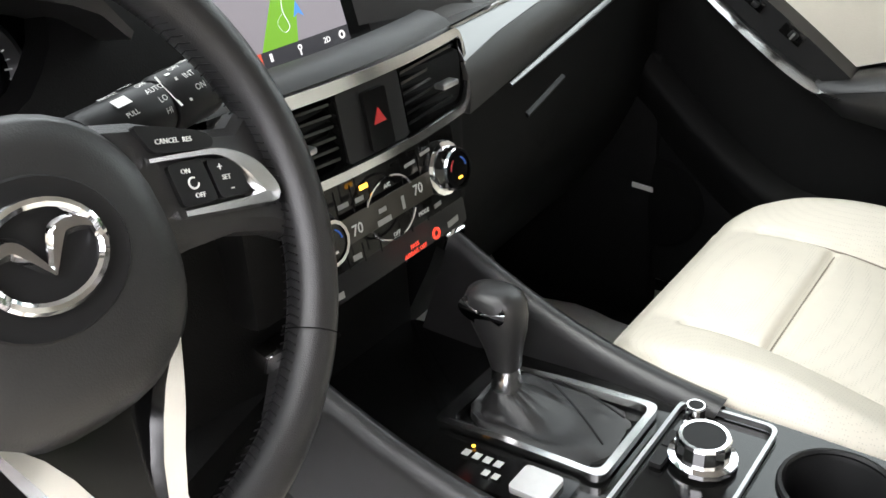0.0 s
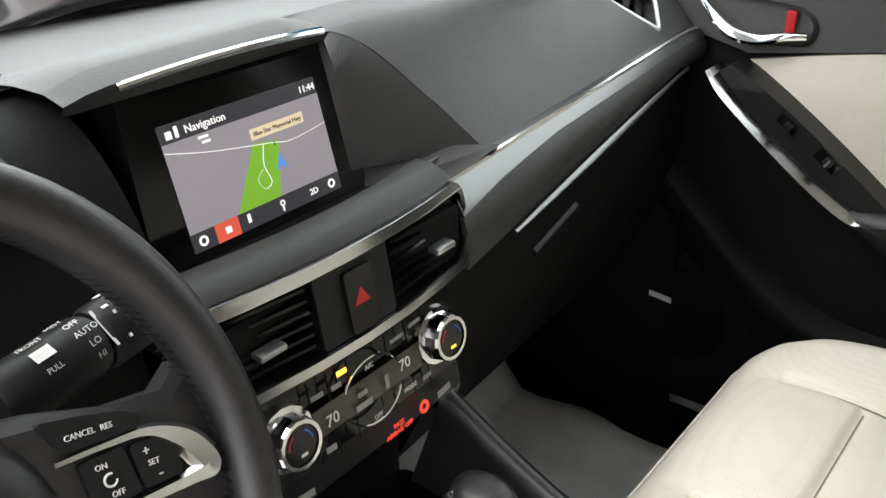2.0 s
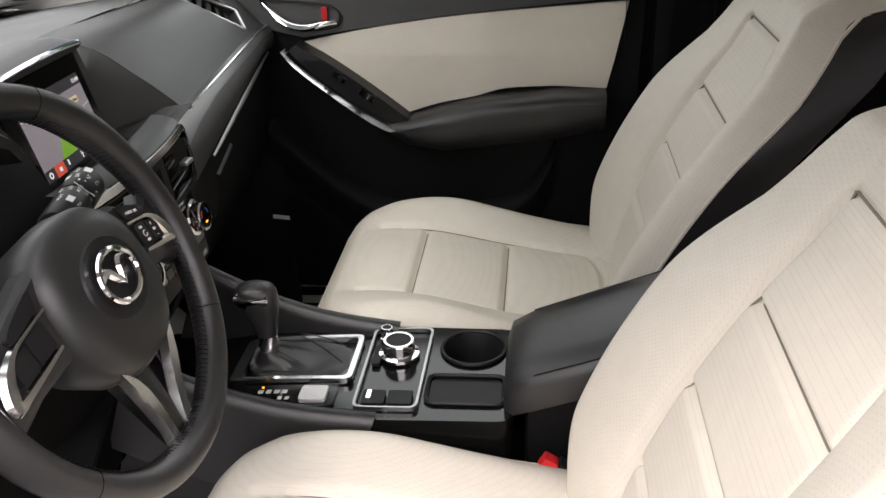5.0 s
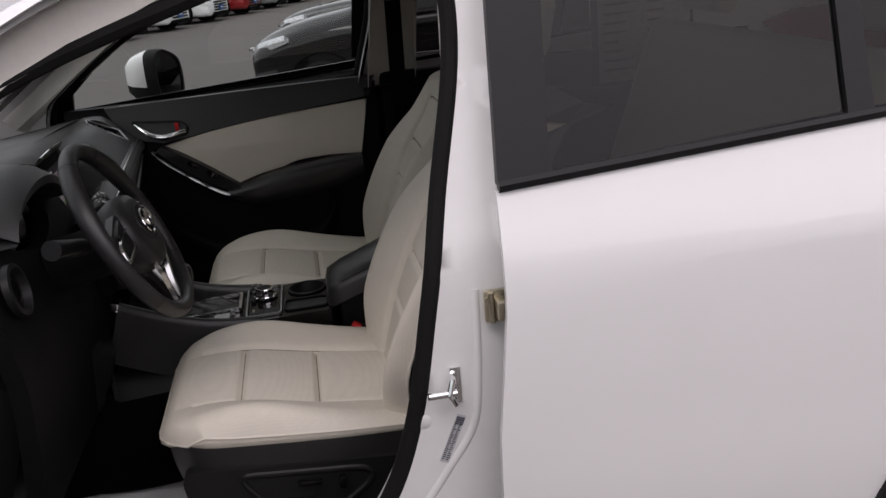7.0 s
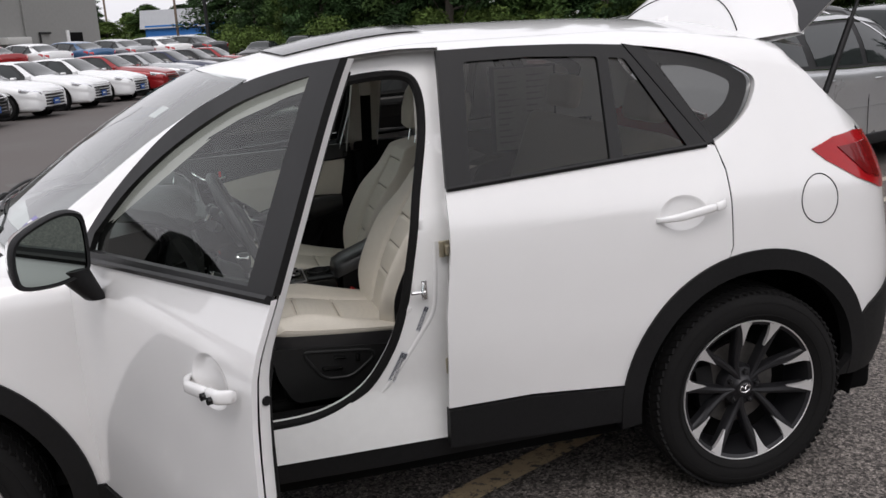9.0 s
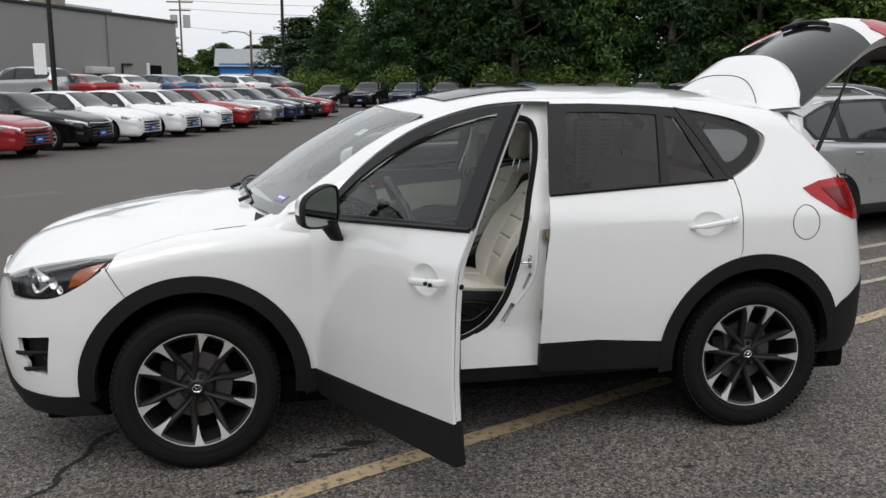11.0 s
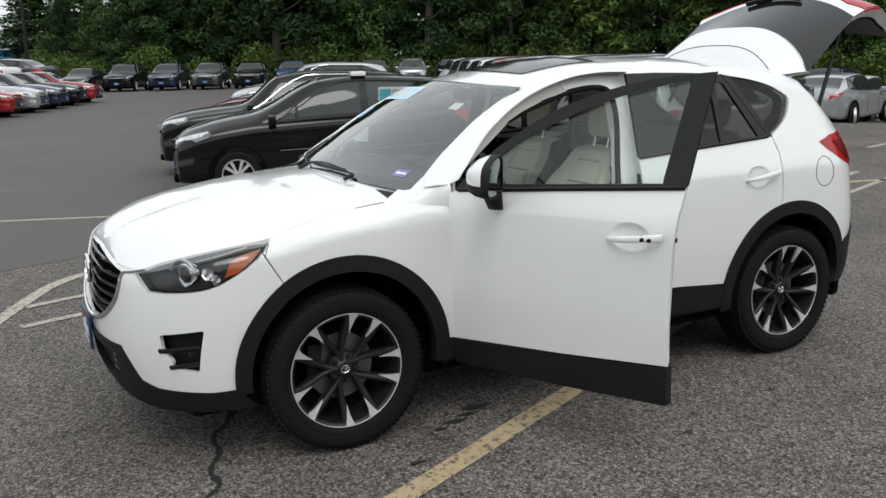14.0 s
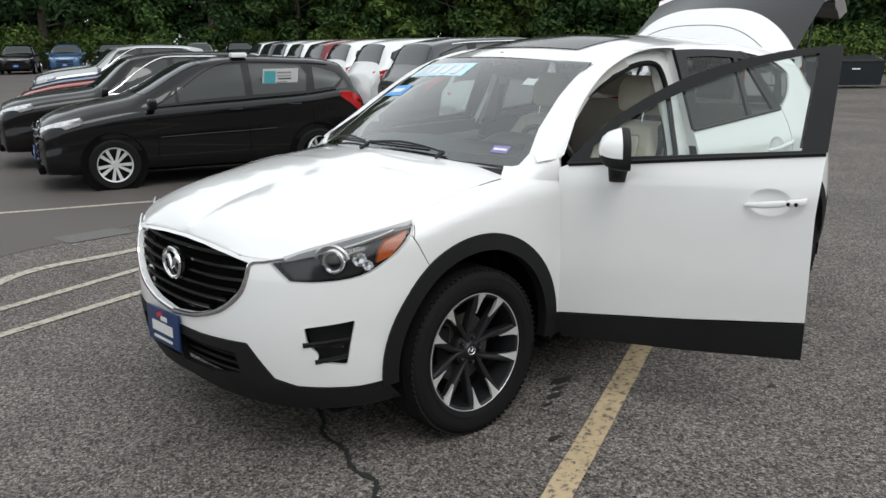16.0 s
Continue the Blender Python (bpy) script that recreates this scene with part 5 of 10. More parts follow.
# paper mats
for name, x, y, w, l, r in (("paper_mat", 0.86, 0.40, 0.52, 0.62, 4), ("paper_mat", 0.75, -0.41, 0.37, 0.58, -3)):
    bm = bm_new()
    nx, ny = 16, 14
    rows = [[Vector((x - l / 2 + l * i / nx + (0.012 * noise.noise(Vector((j * 0.9, 3, 1))) if i == nx else 0), y - w / 2 + w * j / ny + 0.02 * noise.noise(Vector((i * 0.4, 7, 2))) * (j in (0, ny)),
                     0.418 + 0.010 * noise.noise(Vector((i * 0.35, j * 0.4, y))) + (0.16 * max(0, (3 - i) / 3) ** 1.5))) for j in range(ny + 1)] for i in range(nx + 1)]
    loft(bm, rows, False, False)
    ob = part(name, bm, PAPER)
    so = ob.modifiers.new("thickness", "SOLIDIFY")
    so.thickness = 0.0015
    ob.location.z = RIDE
    tagged(ob, "crumpled grey protective paper mat on the footwell carpet", "floor mat", "paper mats in the footwells")

# ---- dashboard ----
dash = part("dashboard", grid(bm_new(), lambda s, w, d: (cv(s, [(0, 0.26), (0.5, 0.52), (1, 0.745)]), 0.73 * w, cv(s, [(0, 1.095), (0.5, 1.135), (1, 1.168)]) - 0.03 * w * w), 12, 20), DASH, suv,
            "black soft-touch dashboard")


def pad(y, s, d=0.0):
    """Passenger pad, from the ridge (s = 0) down to the trim strip (s = 1)."""
    k = max(0, min(1, (y - 0.2) / 0.5))
    x = cv(s, [(0, 0.742), (0.18, 0.79), (0.6, 0.855), (1, 0.905)]) - 0.02 * k * s
    z = cv(s, [(0, 1.167), (0.18, 1.158), (0.6, 1.097), (1, 1.034)]) + 0.022 * k * s - 0.028 * k * (1 - s)
    return (x - d * 0.8, y, z - d * 0.5)


VENT_R = rounded([(0.535, 0.20), (0.62, 0.10), (0.672, 0.62), (0.635, 0.86)], 0.02, 3)
part("dash_pad", sheet(catmull([(0.09, 0.0), (0.15, 0.22), (0.195, 0.6), (0.232, 1.0)], 5) + [(0.72, 1.0), (0.72, 0.0)], pad, [VENT_R], 0.04, 0.03), DASH, dash)
bm = bm_new()
tube(bm, [pad(y, s, 0.000) for y, s in VENT_R], 0.0032, 8, True)
part("side_vent_ring", bm, SILVER, dash, "silver ring of the side vent")
bm = sheet(rounded([(0.53, 0.2), (0.62, 0.1), (0.675, 0.62), (0.635, 0.88)], 0.02, 3), lambda u, v, d=0: pad(u, v, 0.035), (), 0.06)
for k in range(5):
    f = k / 4
    a, b = Vector((0.545, 0.25)).lerp(Vector((0.632, 0.80)), 0.1 + 0.8 * f), Vector((0.615, 0.16)).lerp(Vector((0.665, 0.62)), 0.1 + 0.8 * f)
    tube(bm, [pad(a.x, a.y, 0.016), pad(b.x, b.y, 0.016)], 0.003, 6, flat=2.0)
part("side_vent", bm, CLAD, dash, "black slatted side vent")


def strip(y, s, d=0.0):
    """Trim strip under the pad: broad by the stack, narrow at the door."""
    k = max(0, min(1, (y - 0.14) / 0.52))
    top = Vector((0.912 - 0.022 * k, y, 1.041 + 0.020 * k))
    low = Vector((0.938 - 0.040 * k, y, 0.958 + 0.060 * k))
    p = top.lerp(low, s)
    return (p.x + 0.012 * math.sin(math.pi * s) - d, p.y, p.z)


# darker silver paints in the strip's dull reflection
part("trim_strip", sheet([(0.15, 0), (0.715, 0), (0.715, 0.26), (0.33, 0.20), (0.22, 0.27), (0.15, 0.36)], strip, (), 0.05, 0.02), SHADESILVER, dash, "satin silver trim strip")
part("strip_lower", sheet([(0.15, 0.38), (0.22, 0.29), (0.33, 0.22), (0.715, 0.28), (0.715, 1.0), (0.15, 1.0)], lambda u, v, d=0: strip(u, v, d + 0.002), (), 0.06, 0.02), DASH, dash)


def glove(y, z, d=0.0):
    k = max(0, min(1, (y - 0.14) / 0.55))
    return (cv(z, [(0.50, 0.66), (0.62, 0.78), (0.75, 0.87), (0.88, 0.915), (1.0, 0.918)]) - 0.035 * k - d, y, z)


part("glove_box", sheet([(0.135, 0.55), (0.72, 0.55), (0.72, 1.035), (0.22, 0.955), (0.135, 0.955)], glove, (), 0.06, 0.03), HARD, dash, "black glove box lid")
bm = bm_new()
tube(bm, [strip(0.225 + 0.0445 * k, 1.0, -0.004) for k in range(11)], lambda t: 0.0018 + 0.0016 * math.sin(math.pi * min(t * 1.1, 1)), 8, flat=1.4)
part("chrome_blade", bm, SHADESILVER, dash, "thin satin silver blade")
bm = bm_new()
tube(bm, [glove(0.304 + 0.019 * k, 0.905 + 0.0038 * k, -0.001) for k in range(6)], 0.0028, 8, flat=1.5)
part("glove_latch", bm, SATIN, dash)

# centre stack
part("stack_body", box(bm_new(), (0.845, 0.0, 0.945), (0.17, 0.30, 0.165), bev=0.012), HARD, dash)


part("cubby_back", box(bm_new(), (0.80, 0.0, 0.78), (0.12, 0.26, 0.30), bev=0.01), HARD, dash)


def stack(y, z, d=0.0):
    """Face of the stack, leaning away at the top."""
    return (0.958 - (z - 0.86) * 0.16 - 0.05 * (y * y) / 0.0225 * 0.3 - d, y, z)


FR = rounded([(-0.155, 0.968), (0.14, 0.968), (0.157, 0.985), (0.157, 1.03), (0.148, 1.046), (-0.155, 1.048)], 0.012, 4)
VR = rounded([(0.042, 0.977), (0.137, 0.977), (0.149, 0.991), (0.149, 1.034), (0.042, 1.034)], 0.008, 3)
VL = rounded([(-0.150, 0.977), (-0.042, 0.977), (-0.042, 1.034), (-0.150, 1.034)], 0.008, 3)
HZ = [(-0.04, 0.98), (0.04, 0.98), (0.04, 1.028), (-0.04, 1.028)]
part("vent_surround", sheet(FR, lambda u, v, d=0: stack(u, v, -0.012 + d), [rounded([(-0.151, 0.9755), (0.138, 0.9755), (0.1505, 0.99), (0.1505, 1.037), (-0.151, 1.037)], 0.008, 4)], 0.05, 0.008), BRIGHT, dash,
     "satin silver frame round the centre vents")
bm = bm_new()
loft(bm, [[Vector(stack(y, 1.044, -0.006)), Vector(stack(y, 1.049, -0.0085)), Vector(stack(y, 1.053, -0.006)) + Vector((-0.003, 0, 0.001)), Vector(stack(y, 1.056, 0.0)) + Vector((-0.012, 0, 0.003)), Vector(stack(y, 1.056, 0.0)) + Vector((-0.028, 0, 0.003))] for y in [-0.155 + 0.297 * k / 12 for k in range(13)]], False, False)
# bright bead stands in for the glint along the strip's top
part("strip_edge", tube(bm_new(), [strip(0.145 + 0.57 * k / 16, 0.0, -0.002) for k in range(17)], 0.0028, 6), BRIGHT, dash, "highlight along the upper edge of the trim strip")
part("vent_brow", bm, PADBLACK, dash, "black leather roll over the centre vents", 60)
for o, hx in ((VR, 0.105), (VL, -0.09)):
    bm = sheet(o, lambda u, v, d=0: stack(u, v, 0.035), (), 0.05)
    loft(bm, [[stack(u, v, 0.035), stack(u, v, -0.008)] for u, v in o + o[:1]], False, False)
    y0, y1 = min(p[0] for p in o) + 0.002, max(p[0] for p in o) - 0.002
    for k in range(6):
        z = 0.983 + 0.0090 * k
        slab(bm, [(y0, z - 0.001), (y1, z - 0.001), (y1, z + 0.0015), (y0, z + 0.0015)], lambda u, v, d: (stack(u, v, -0.004)[0] - d, u, v + d * 0.35), 0.022)
    part("centre_vent", bm, PIANO, dash, "black slatted vent")
    bm = bm_new()
    box(bm, Vector(stack(hx, 1.004, -0.014)), (0.012, 0.024, 0.0055), bev=0.002)
    part("vent_tab", bm, SILVER, dash)
bm = bm_new()
slab(bm, rounded([(-0.04, 0.9765), (0.04, 0.9765), (0.04, 1.036), (-0.04, 1.036)], 0.004, 2), lambda u, v, d: stack(u, v, -0.008 + d), 0.03)
part("vent_bridge", bm, SATIN, dash)
bm = bm_new()
slab(bm, rounded([(-0.013, 0.979), (0.016, 0.979), (0.016, 1.029), (-0.013, 1.029)], 0.003, 2), lambda u, v, d: stack(u, v, -0.0115 + d), 0.01)
part("hazard_switch", bm, PIANO, dash)
bm = bm_new()
slab(bm, [(-0.0065, 1.001), (0.0095, 1.001), (0.0015, 1.014)], lambda u, v, d: stack(u, v, -0.0122 + d), 0.001)
part("hazard_mark", bm, material("red_print", (0.45, 0.015, 0.015), 0.5), dash, "red warning triangle")
# climate panel
HV = rounded([(-0.112, 0.889), (0.112, 0.889), (0.114, 0.964), (-0.114, 0.964)], 0.008, 4)
bm = bm_new()
slab(bm, HV, lambda u, v, d: stack(u, v, -0.004 + d), 0.04)
clim = part("climate_panel", bm, PIANO, dash)
bm = bm_new()
slab(bm, rounded([(-0.116, 0.862), (0.116, 0.862), (0.116, 0.8865), (-0.116, 0.8865)], 0.004, 2), lambda u, v, d: stack(u, v, -0.002 + d), 0.05)
part("switch_bank", bm, SATIN, dash)
for s in (-1, 1):
    m = Matrix.Translation(stack(0.088 * s, 0.927, -0.004)) @ Euler((0, radians(81), 0)).to_matrix().to_4x4()
    bm = lathe(bm_new(), [(0.027, -0.002), (0.026, 0.003), (0.0215, 0.004), (0.0205, 0.016), (0.0195, 0.0185), (0.0165, 0.0185)], m, 16)
    part("dial", bm, CHROME, dash, "faceted chrome temperature dial", 12)
    bm = lathe(bm_new(), [(0.0, 0.0172), (0.0165, 0.0172), (0.0165, 0.014)], m, 32)
    part("dial_face", bm, PIANO, dash)
    bm = bm_new()
    box(bm, m @ Vector((0.0085, 0.001, 0.0177)), (0.0006, 0.006, 0.0022), rot=(0, -9, 0))
    part("dial_light", bm, ORANGELIT if s > 0 else WORDS, dash)
    for a0, a1, mt in ((95, 150, material("blue_print", (0.03, 0.12, 0.5), 0.5)), (-150, -95, material("red_arc_print", (0.5, 0.03, 0.03), 0.5))):
        bm = bm_new()
        tube(bm, [m @ Vector((0.0115 * math.cos(radians(a)), 0.0115 * math.sin(radians(a)), 0.0176)) for a in [a0 + (a1 - a0) * k / 6 for k in range(7)]], 0.0008, 5)
        part("dial_arc", bm, mt, dash)


def facing(y, z, d=-0.0052):
    """Pose of print lying on the stack's face."""
    return Matrix.Translation(stack(y, z, d)) @ Euler((radians(90 - 9), 0, radians(90))).to_matrix().to_4x4()


words("70", 0.014, facing(-0.045, 0.921), WORDS, dash, "display_digits")
words("70", 0.014, facing(0.040, 0.925), WORDS, dash, "display_digits")
words("A/C", 0.0055, facing(0.0, 0.944), WORDS, dash)
words("OFF", 0.0055, facing(0.0, 0.899), WORDS, dash)
words("MODE", 0.0055, facing(0.042, 0.902), WORDS, dash)
bm = bm_new()
for y, z, w, h in ((-0.012, 0.916, 0.018, 0.005), (-0.012, 0.926, 0.010, 0.004), (0.016, 0.922, 0.004, 0.012), (-0.052, 0.899, 0.01, 0.005), (0.065, 0.900, 0.012, 0.004),
                   (0.035, 0.951, 0.016, 0.003), (0.06, 0.953, 0.016, 0.003), (-0.055, 0.946, 0.012, 0.004), (-0.036, 0.945, 0.010, 0.004), (0.085, 0.8745, 0.02, 0.006), (-0.085, 0.8745, 0.02, 0.006)):
    slab(bm, [(y - w / 2, z - h / 2), (y + w / 2, z - h / 2), (y + w / 2, z + h / 2), (y - w / 2, z + h / 2)], lambda u, v, d: stack(u, v, -0.0056 + d), 0.0004)
tagged(part("button_mark", bm, material("grey_print", (0.25, 0.25, 0.24), 0.6), dash), kind="stuff")
bm = bm_new()
slab(bm, [(-0.062, 0.911), (0.062, 0.911), (0.062, 0.934), (-0.062, 0.934)], lambda u, v, d: stack(u, v, -0.0046 + d), 0.001)
part("climate_display", bm, material("display_glass", (0.045, 0.042, 0.035), 0.15), dash, "dim segment display")
for a0, a1 in ((25, 155), (205, 335)):
    bm = bm_new()
    tube(bm, [stack(0.033 * math.cos(radians(a)), 0.9235 + 0.028 * math.sin(radians(a)), -0.006) for a in [a0 + (a1 - a0) * k / 14 for k in range(15)]], 0.0012, 6)
    part("chrome_arc", bm, CHROME, dash)
bm = bm_new()
for y in (-0.062, -0.043, -0.022, 0.022, 0.048, 0.07):
    for z0, z1 in ((0.936, 0.960), (0.891, 0.908)):
        tube(bm, [stack(y, z0, -0.0042), stack(y, z1, -0.0042)], 0.0006, 4)
tagged(part("button_gap", bm, DARK, dash), kind="stuff")
bm = bm_new()
slab(bm, [(-0.0335, 0.9515), (-0.0235, 0.9515), (-0.0235, 0.9555), (-0.0335, 0.9555)], lambda u, v, d: stack(u, v, -0.0058 + d), 0.0005)
part("lit_indicator", bm, ORANGELIT, dash)
words("PASS\nAIRBAG OFF", 0.006, facing(0.022, 0.8745, -0.0035), REDWORDS, dash)
bm = lathe(bm_new(), [(0.003, 0), (0.006, 0), (0.006, 0.0008), (0.003, 0.0008)], facing(0.056, 0.8745, -0.0035), 16)
part("airbag_symbol", bm, REDWORDS, dash)

# navigation screen in its hooded recess
def bez(y, z, d=0.0):
    """Screen plane; z is height, leaning back at the top."""
    return (0.838 - (z - 1.03) * 0.26 - d, y, z)


BZ = rounded([(-0.10, 1.018), (0.128, 1.018), (0.118, 1.172), (-0.088, 1.172)], 0.014, 4)
bm = bm_new()
slab(bm, BZ, bez, 0.03)
nav = part("screen_bezel", bm, PIANO, dash, "gloss black screen bezel")
bm = bm_new()
slab(bm, [(-0.060, 1.153), (0.093, 1.153), (0.093, 1.160), (-0.060, 1.160)], lambda u, v, d: bez(u, v, -0.0006 + d), 0.001)
part("disc_slot", bm, DARK, dash)
DSP = (-0.064, 0.095, 1.036, 1.132)


def dsp(a, b, d=0.0):
    """Point on the display, a and b from 0 to 1."""
    return bez(DSP[0] + (DSP[1] - DSP[0]) * a, DSP[2] + (DSP[3] - DSP[2]) * b, -0.001 - d)


def lit(name, col, s=0.13):
    return glow(name, col, s)


def tile(name, a0, b0, a1, b1, mat, lift=0.0002):
    bm = bm_new()
    slab(bm, [(a0, b0), (a1, b0), (a1, b1), (a0, b1)], lambda u, v, d: dsp(u, v, lift - d), 0.0002)
    return part(name, bm, mat, dash)


SCR_GREY, SCR_DARK, SCR_WHITE = lit("map_grey", (0.30, 0.28, 0.30)), lit("map_bar", (0.045, 0.045, 0.05)), lit("map_white", (0.85, 0.85, 0.82), 0.17)
tile("map_display", 0, 0, 1, 1, SCR_GREY)["label"] = "lit navigation map"
tile("title_bar", 0, 0.86, 1, 1, SCR_DARK, 0.0004)
tile("icon_bar", 0, 0, 1, 0.15, SCR_DARK, 0.0004)
tile("red_key", 0.14, 0.0, 0.285, 0.15, lit("map_red", (0.75, 0.12, 0.07)), 0.0006)
bm = bm_new()
slab(bm, [(0.30, 0.15), (0.58, 0.15), (0.63, 0.40), (0.665, 0.60), (0.50, 0.64)], lambda u, v, d: dsp(u, v, 0.0005 - d), 0.0002)
part("map_park", bm, lit("map_green", (0.20, 0.46, 0.04)), dash)
for pts, r in ((((0, 0.80), (0.25, 0.70), (0.60, 0.60), (0.75, 0.56), (1, 0.60)), 0.0007), (((0.56, 0.61), (0.53, 0.45), (0.55, 0.3), (0.50, 0.26), (0.47, 0.35), (0.52, 0.42)), 0.0004)):
    bm = bm_new()
    tube(bm, [dsp(a, b, 0.0006) for a, b in catmull(pts, 6)], r, 4, flat=0.3)
    part("map_road", bm, SCR_WHITE, dash)
tile("road_label", 0.50, 0.665, 0.86, 0.755, lit("map_cream", (0.78, 0.66, 0.42)), 0.0006)
bm = bm_new()
slab(bm, [(0.60, 0.36), (0.645, 0.50), (0.68, 0.345), (0.64, 0.39)], lambda u, v, d: dsp(u, v, 0.0007 - d), 0.0002)
part("map_arrow", bm, lit("map_blue", (0.10, 0.32, 0.75)), dash)


def on_screen(a, b):
    return Matrix.Translation(dsp(a, b, 0.001)) @ Euler((radians(90 - 14.6), 0, radians(90))).to_matrix().to_4x4()


words("Navigation", 0.0090, on_screen(0.14, 0.925), SCR_WHITE, dash, "screen_word", "LEFT")
words("11:44", 0.0082, on_screen(0.875, 0.925), SCR_WHITE, dash, "screen_word", "LEFT")
words("Blue Star Memorial Hwy", 0.0052, on_screen(0.68, 0.71), SCR_DARK, dash, "screen_word")
words("1", 0.006, on_screen(0.63, 0.585), SCR_DARK, dash, "screen_word")
words("2D", 0.0075, on_screen(0.80, 0.075), SCR_WHITE, dash, "screen_word")
bm = bm_new()
for a, r in ((0.06, 0.0042), (0.575, 0.0026), (0.93, 0.004)):
    m = on_screen(a, 0.078 if a != 0.575 else 0.095)
    lathe(bm, [(r * 0.55, 0), (r, 0), (r, 0.0004), (r * 0.55, 0.0004)], m, 16)
for a, b, w, h in ((0.215, 0.075, 0.035, 0.05), (0.35, 0.09, 0.02, 0.07), (0.05, 0.92, 0.035, 0.06), (0.095, 0.93, 0.02, 0.085), (0.575, 0.05, 0.01, 0.05), (0.23, 0.83, 0.06, 0.02), (0.24, 0.79, 0.05, 0.02)):
    slab(bm, [(a - w / 2, b - h / 2), (a + w / 2, b - h / 2), (a + w / 2, b + h / 2), (a - w / 2, b + h / 2)], lambda u, v, d: dsp(u, v, 0.001 - d), 0.0003)
tagged(part("screen_icon", bm, SCR_WHITE, dash), kind="stuff")
# recess: shelf, side wall, hood and its chrome brow
bm = bm_new()
rows = []
for x, z, yr in ((0.80, 1.016, 0.115), (0.845, 1.018, 0.118), (0.868, 1.028, 0.155), (0.89, 1.038, 0.19), (0.915, 1.046, 0.215), (0.932, 1.049, 0.225)):
    rows.append([(x - 0.010 * abs((-0.165 + (yr + 0.165) * k / 12) / 0.16) ** 2 * (x > 0.86), -0.165 + (yr + 0.165) * k / 12, z) for k in range(13)])
loft(bm, rows, False, False)
part("screen_shelf", bm, DASH, dash)
WALL = catmull([(0.118, 1.178), (0.15, 1.155), (0.195, 1.095), (0.228, 1.045)], 5)
bm = bm_new()
loft(bm, [[pad(y, s) for y, s in ((p[0], cv(p[1], [(1.034, 1.0), (1.097, 0.6), (1.158, 0.18), (1.18, 0.0)])),)] + [Vector(bez(0.112, min(p[1], 1.172), 0.0)).lerp(Vector(pad(p[0], 0.9)), 0.10)] + [bez(0.112, min(p[1], 1.172), 0.0)] for p in WALL], False, False)
part("recess_wall", bm, DASH, dash)
bm = bm_new()
grid(bm, lambda s, w, d: Vector((0.826 + 0.092 * s, 0.098 + 0.117 * s ** 0.9, 1.017 + 0.030 * s)).lerp(Vector((0.824 + 0.084 * s, 0.118 + 0.118 * s ** 0.8, 1.058 - 0.010 * s)), (w + 1) / 2), 10, 6)
part("recess_floor", bm, DASH, dash)
bm = bm_new()
rows = []
for y in [-0.135 + 0.245 * k / 14 for k in range(15)]:
    e = 0.55 * (1 - 0.6 * max(0, (abs(y + 0.0125) - 0.075) / 0.05) ** 2)
    rows.append([(0.70, y, 1.165), (0.76, y, 1.165 + 0.030 * e), (0.80, y, 1.165 + 0.033 * e), (0.822, y, 1.165 + 0.022 * e - 0.002), (0.815, y, 1.160)])
loft(bm, rows, False, False)
part("screen_hood", bm, DASH, dash)
bm = bm_new()
tube(bm, [(0.8235 - 0.2 * y ** 2, y, 1.1752 - 0.42 * y ** 2) for y in [-0.094 + 0.196 * k / 12 for k in range(13)]], 0.0030, 8, flat=1.2)
part("hood_brow", bm, CHROME, dash, "chrome brow over the screen")
bm = bm_new()
for o in (0.0, 0.006):
    tube(bm, [(0.87 + o, 0.13 + 0.009 * k, 1.040 + o * 0.7) for k in range(12)], 0.0009, 5)
part("seam_stitching", bm, THREAD, dash)

# driver's side of the dash, with hooded dials
def ddash(y, s, d=0.0):
    x = cv(s, [(0, 0.70), (0.2, 0.79), (0.5, 0.86), (0.8, 0.90), (1, 0.88)])
    z = cv(s, [(0, 1.168), (0.2, 1.15), (0.5, 1.07), (0.8, 0.90), (1, 0.66)])
    return (x - d, y, z)


CLU = [(-0.36 + 0.165 * math.cos(a) * (1 if abs(math.cos(a)) < 0.8 else 0.97), 0.30 + 0.24 * math.sin(a)) for a in [2 * math.pi * k / 32 for k in range(32)]]
part("driver_dash", sheet([(-0.72, 0), (-0.115, 0), (-0.115, 1), (-0.72, 1)], ddash, [CLU], 0.05, 0.03), HARD, dash)
bm = bm_new()
hood = [(-0.545 + 0.37 * k / 20) for k in range(21)]
rows = []
for y in hood:
    q = max(0, 1 - ((y + 0.36) / 0.186) ** 2) ** 0.5
    rows.append([(0.66, y, 1.13 + 0.04 * q), (0.76, y, 1.13 + 0.085 * q), (0.85, y, 1.12 + 0.085 * q), (0.885, y, 1.105 + 0.075 * q), (0.88, y, 1.10 + 0.062 * q), (0.80, y, 1.09 + 0.055 * q)])
loft(bm, rows, False, False)
part("dial_hood", bm, LEATHER, dash)
part("dial_cluster", sheet([(-0.53, 1.0), (-0.19, 1.0), (-0.19, 1.17), (-0.53, 1.17)], lambda u, v, d=0: (0.785 - 0.2 * (v - 1.0), u, v), (), 0.08), PIANO, dash)
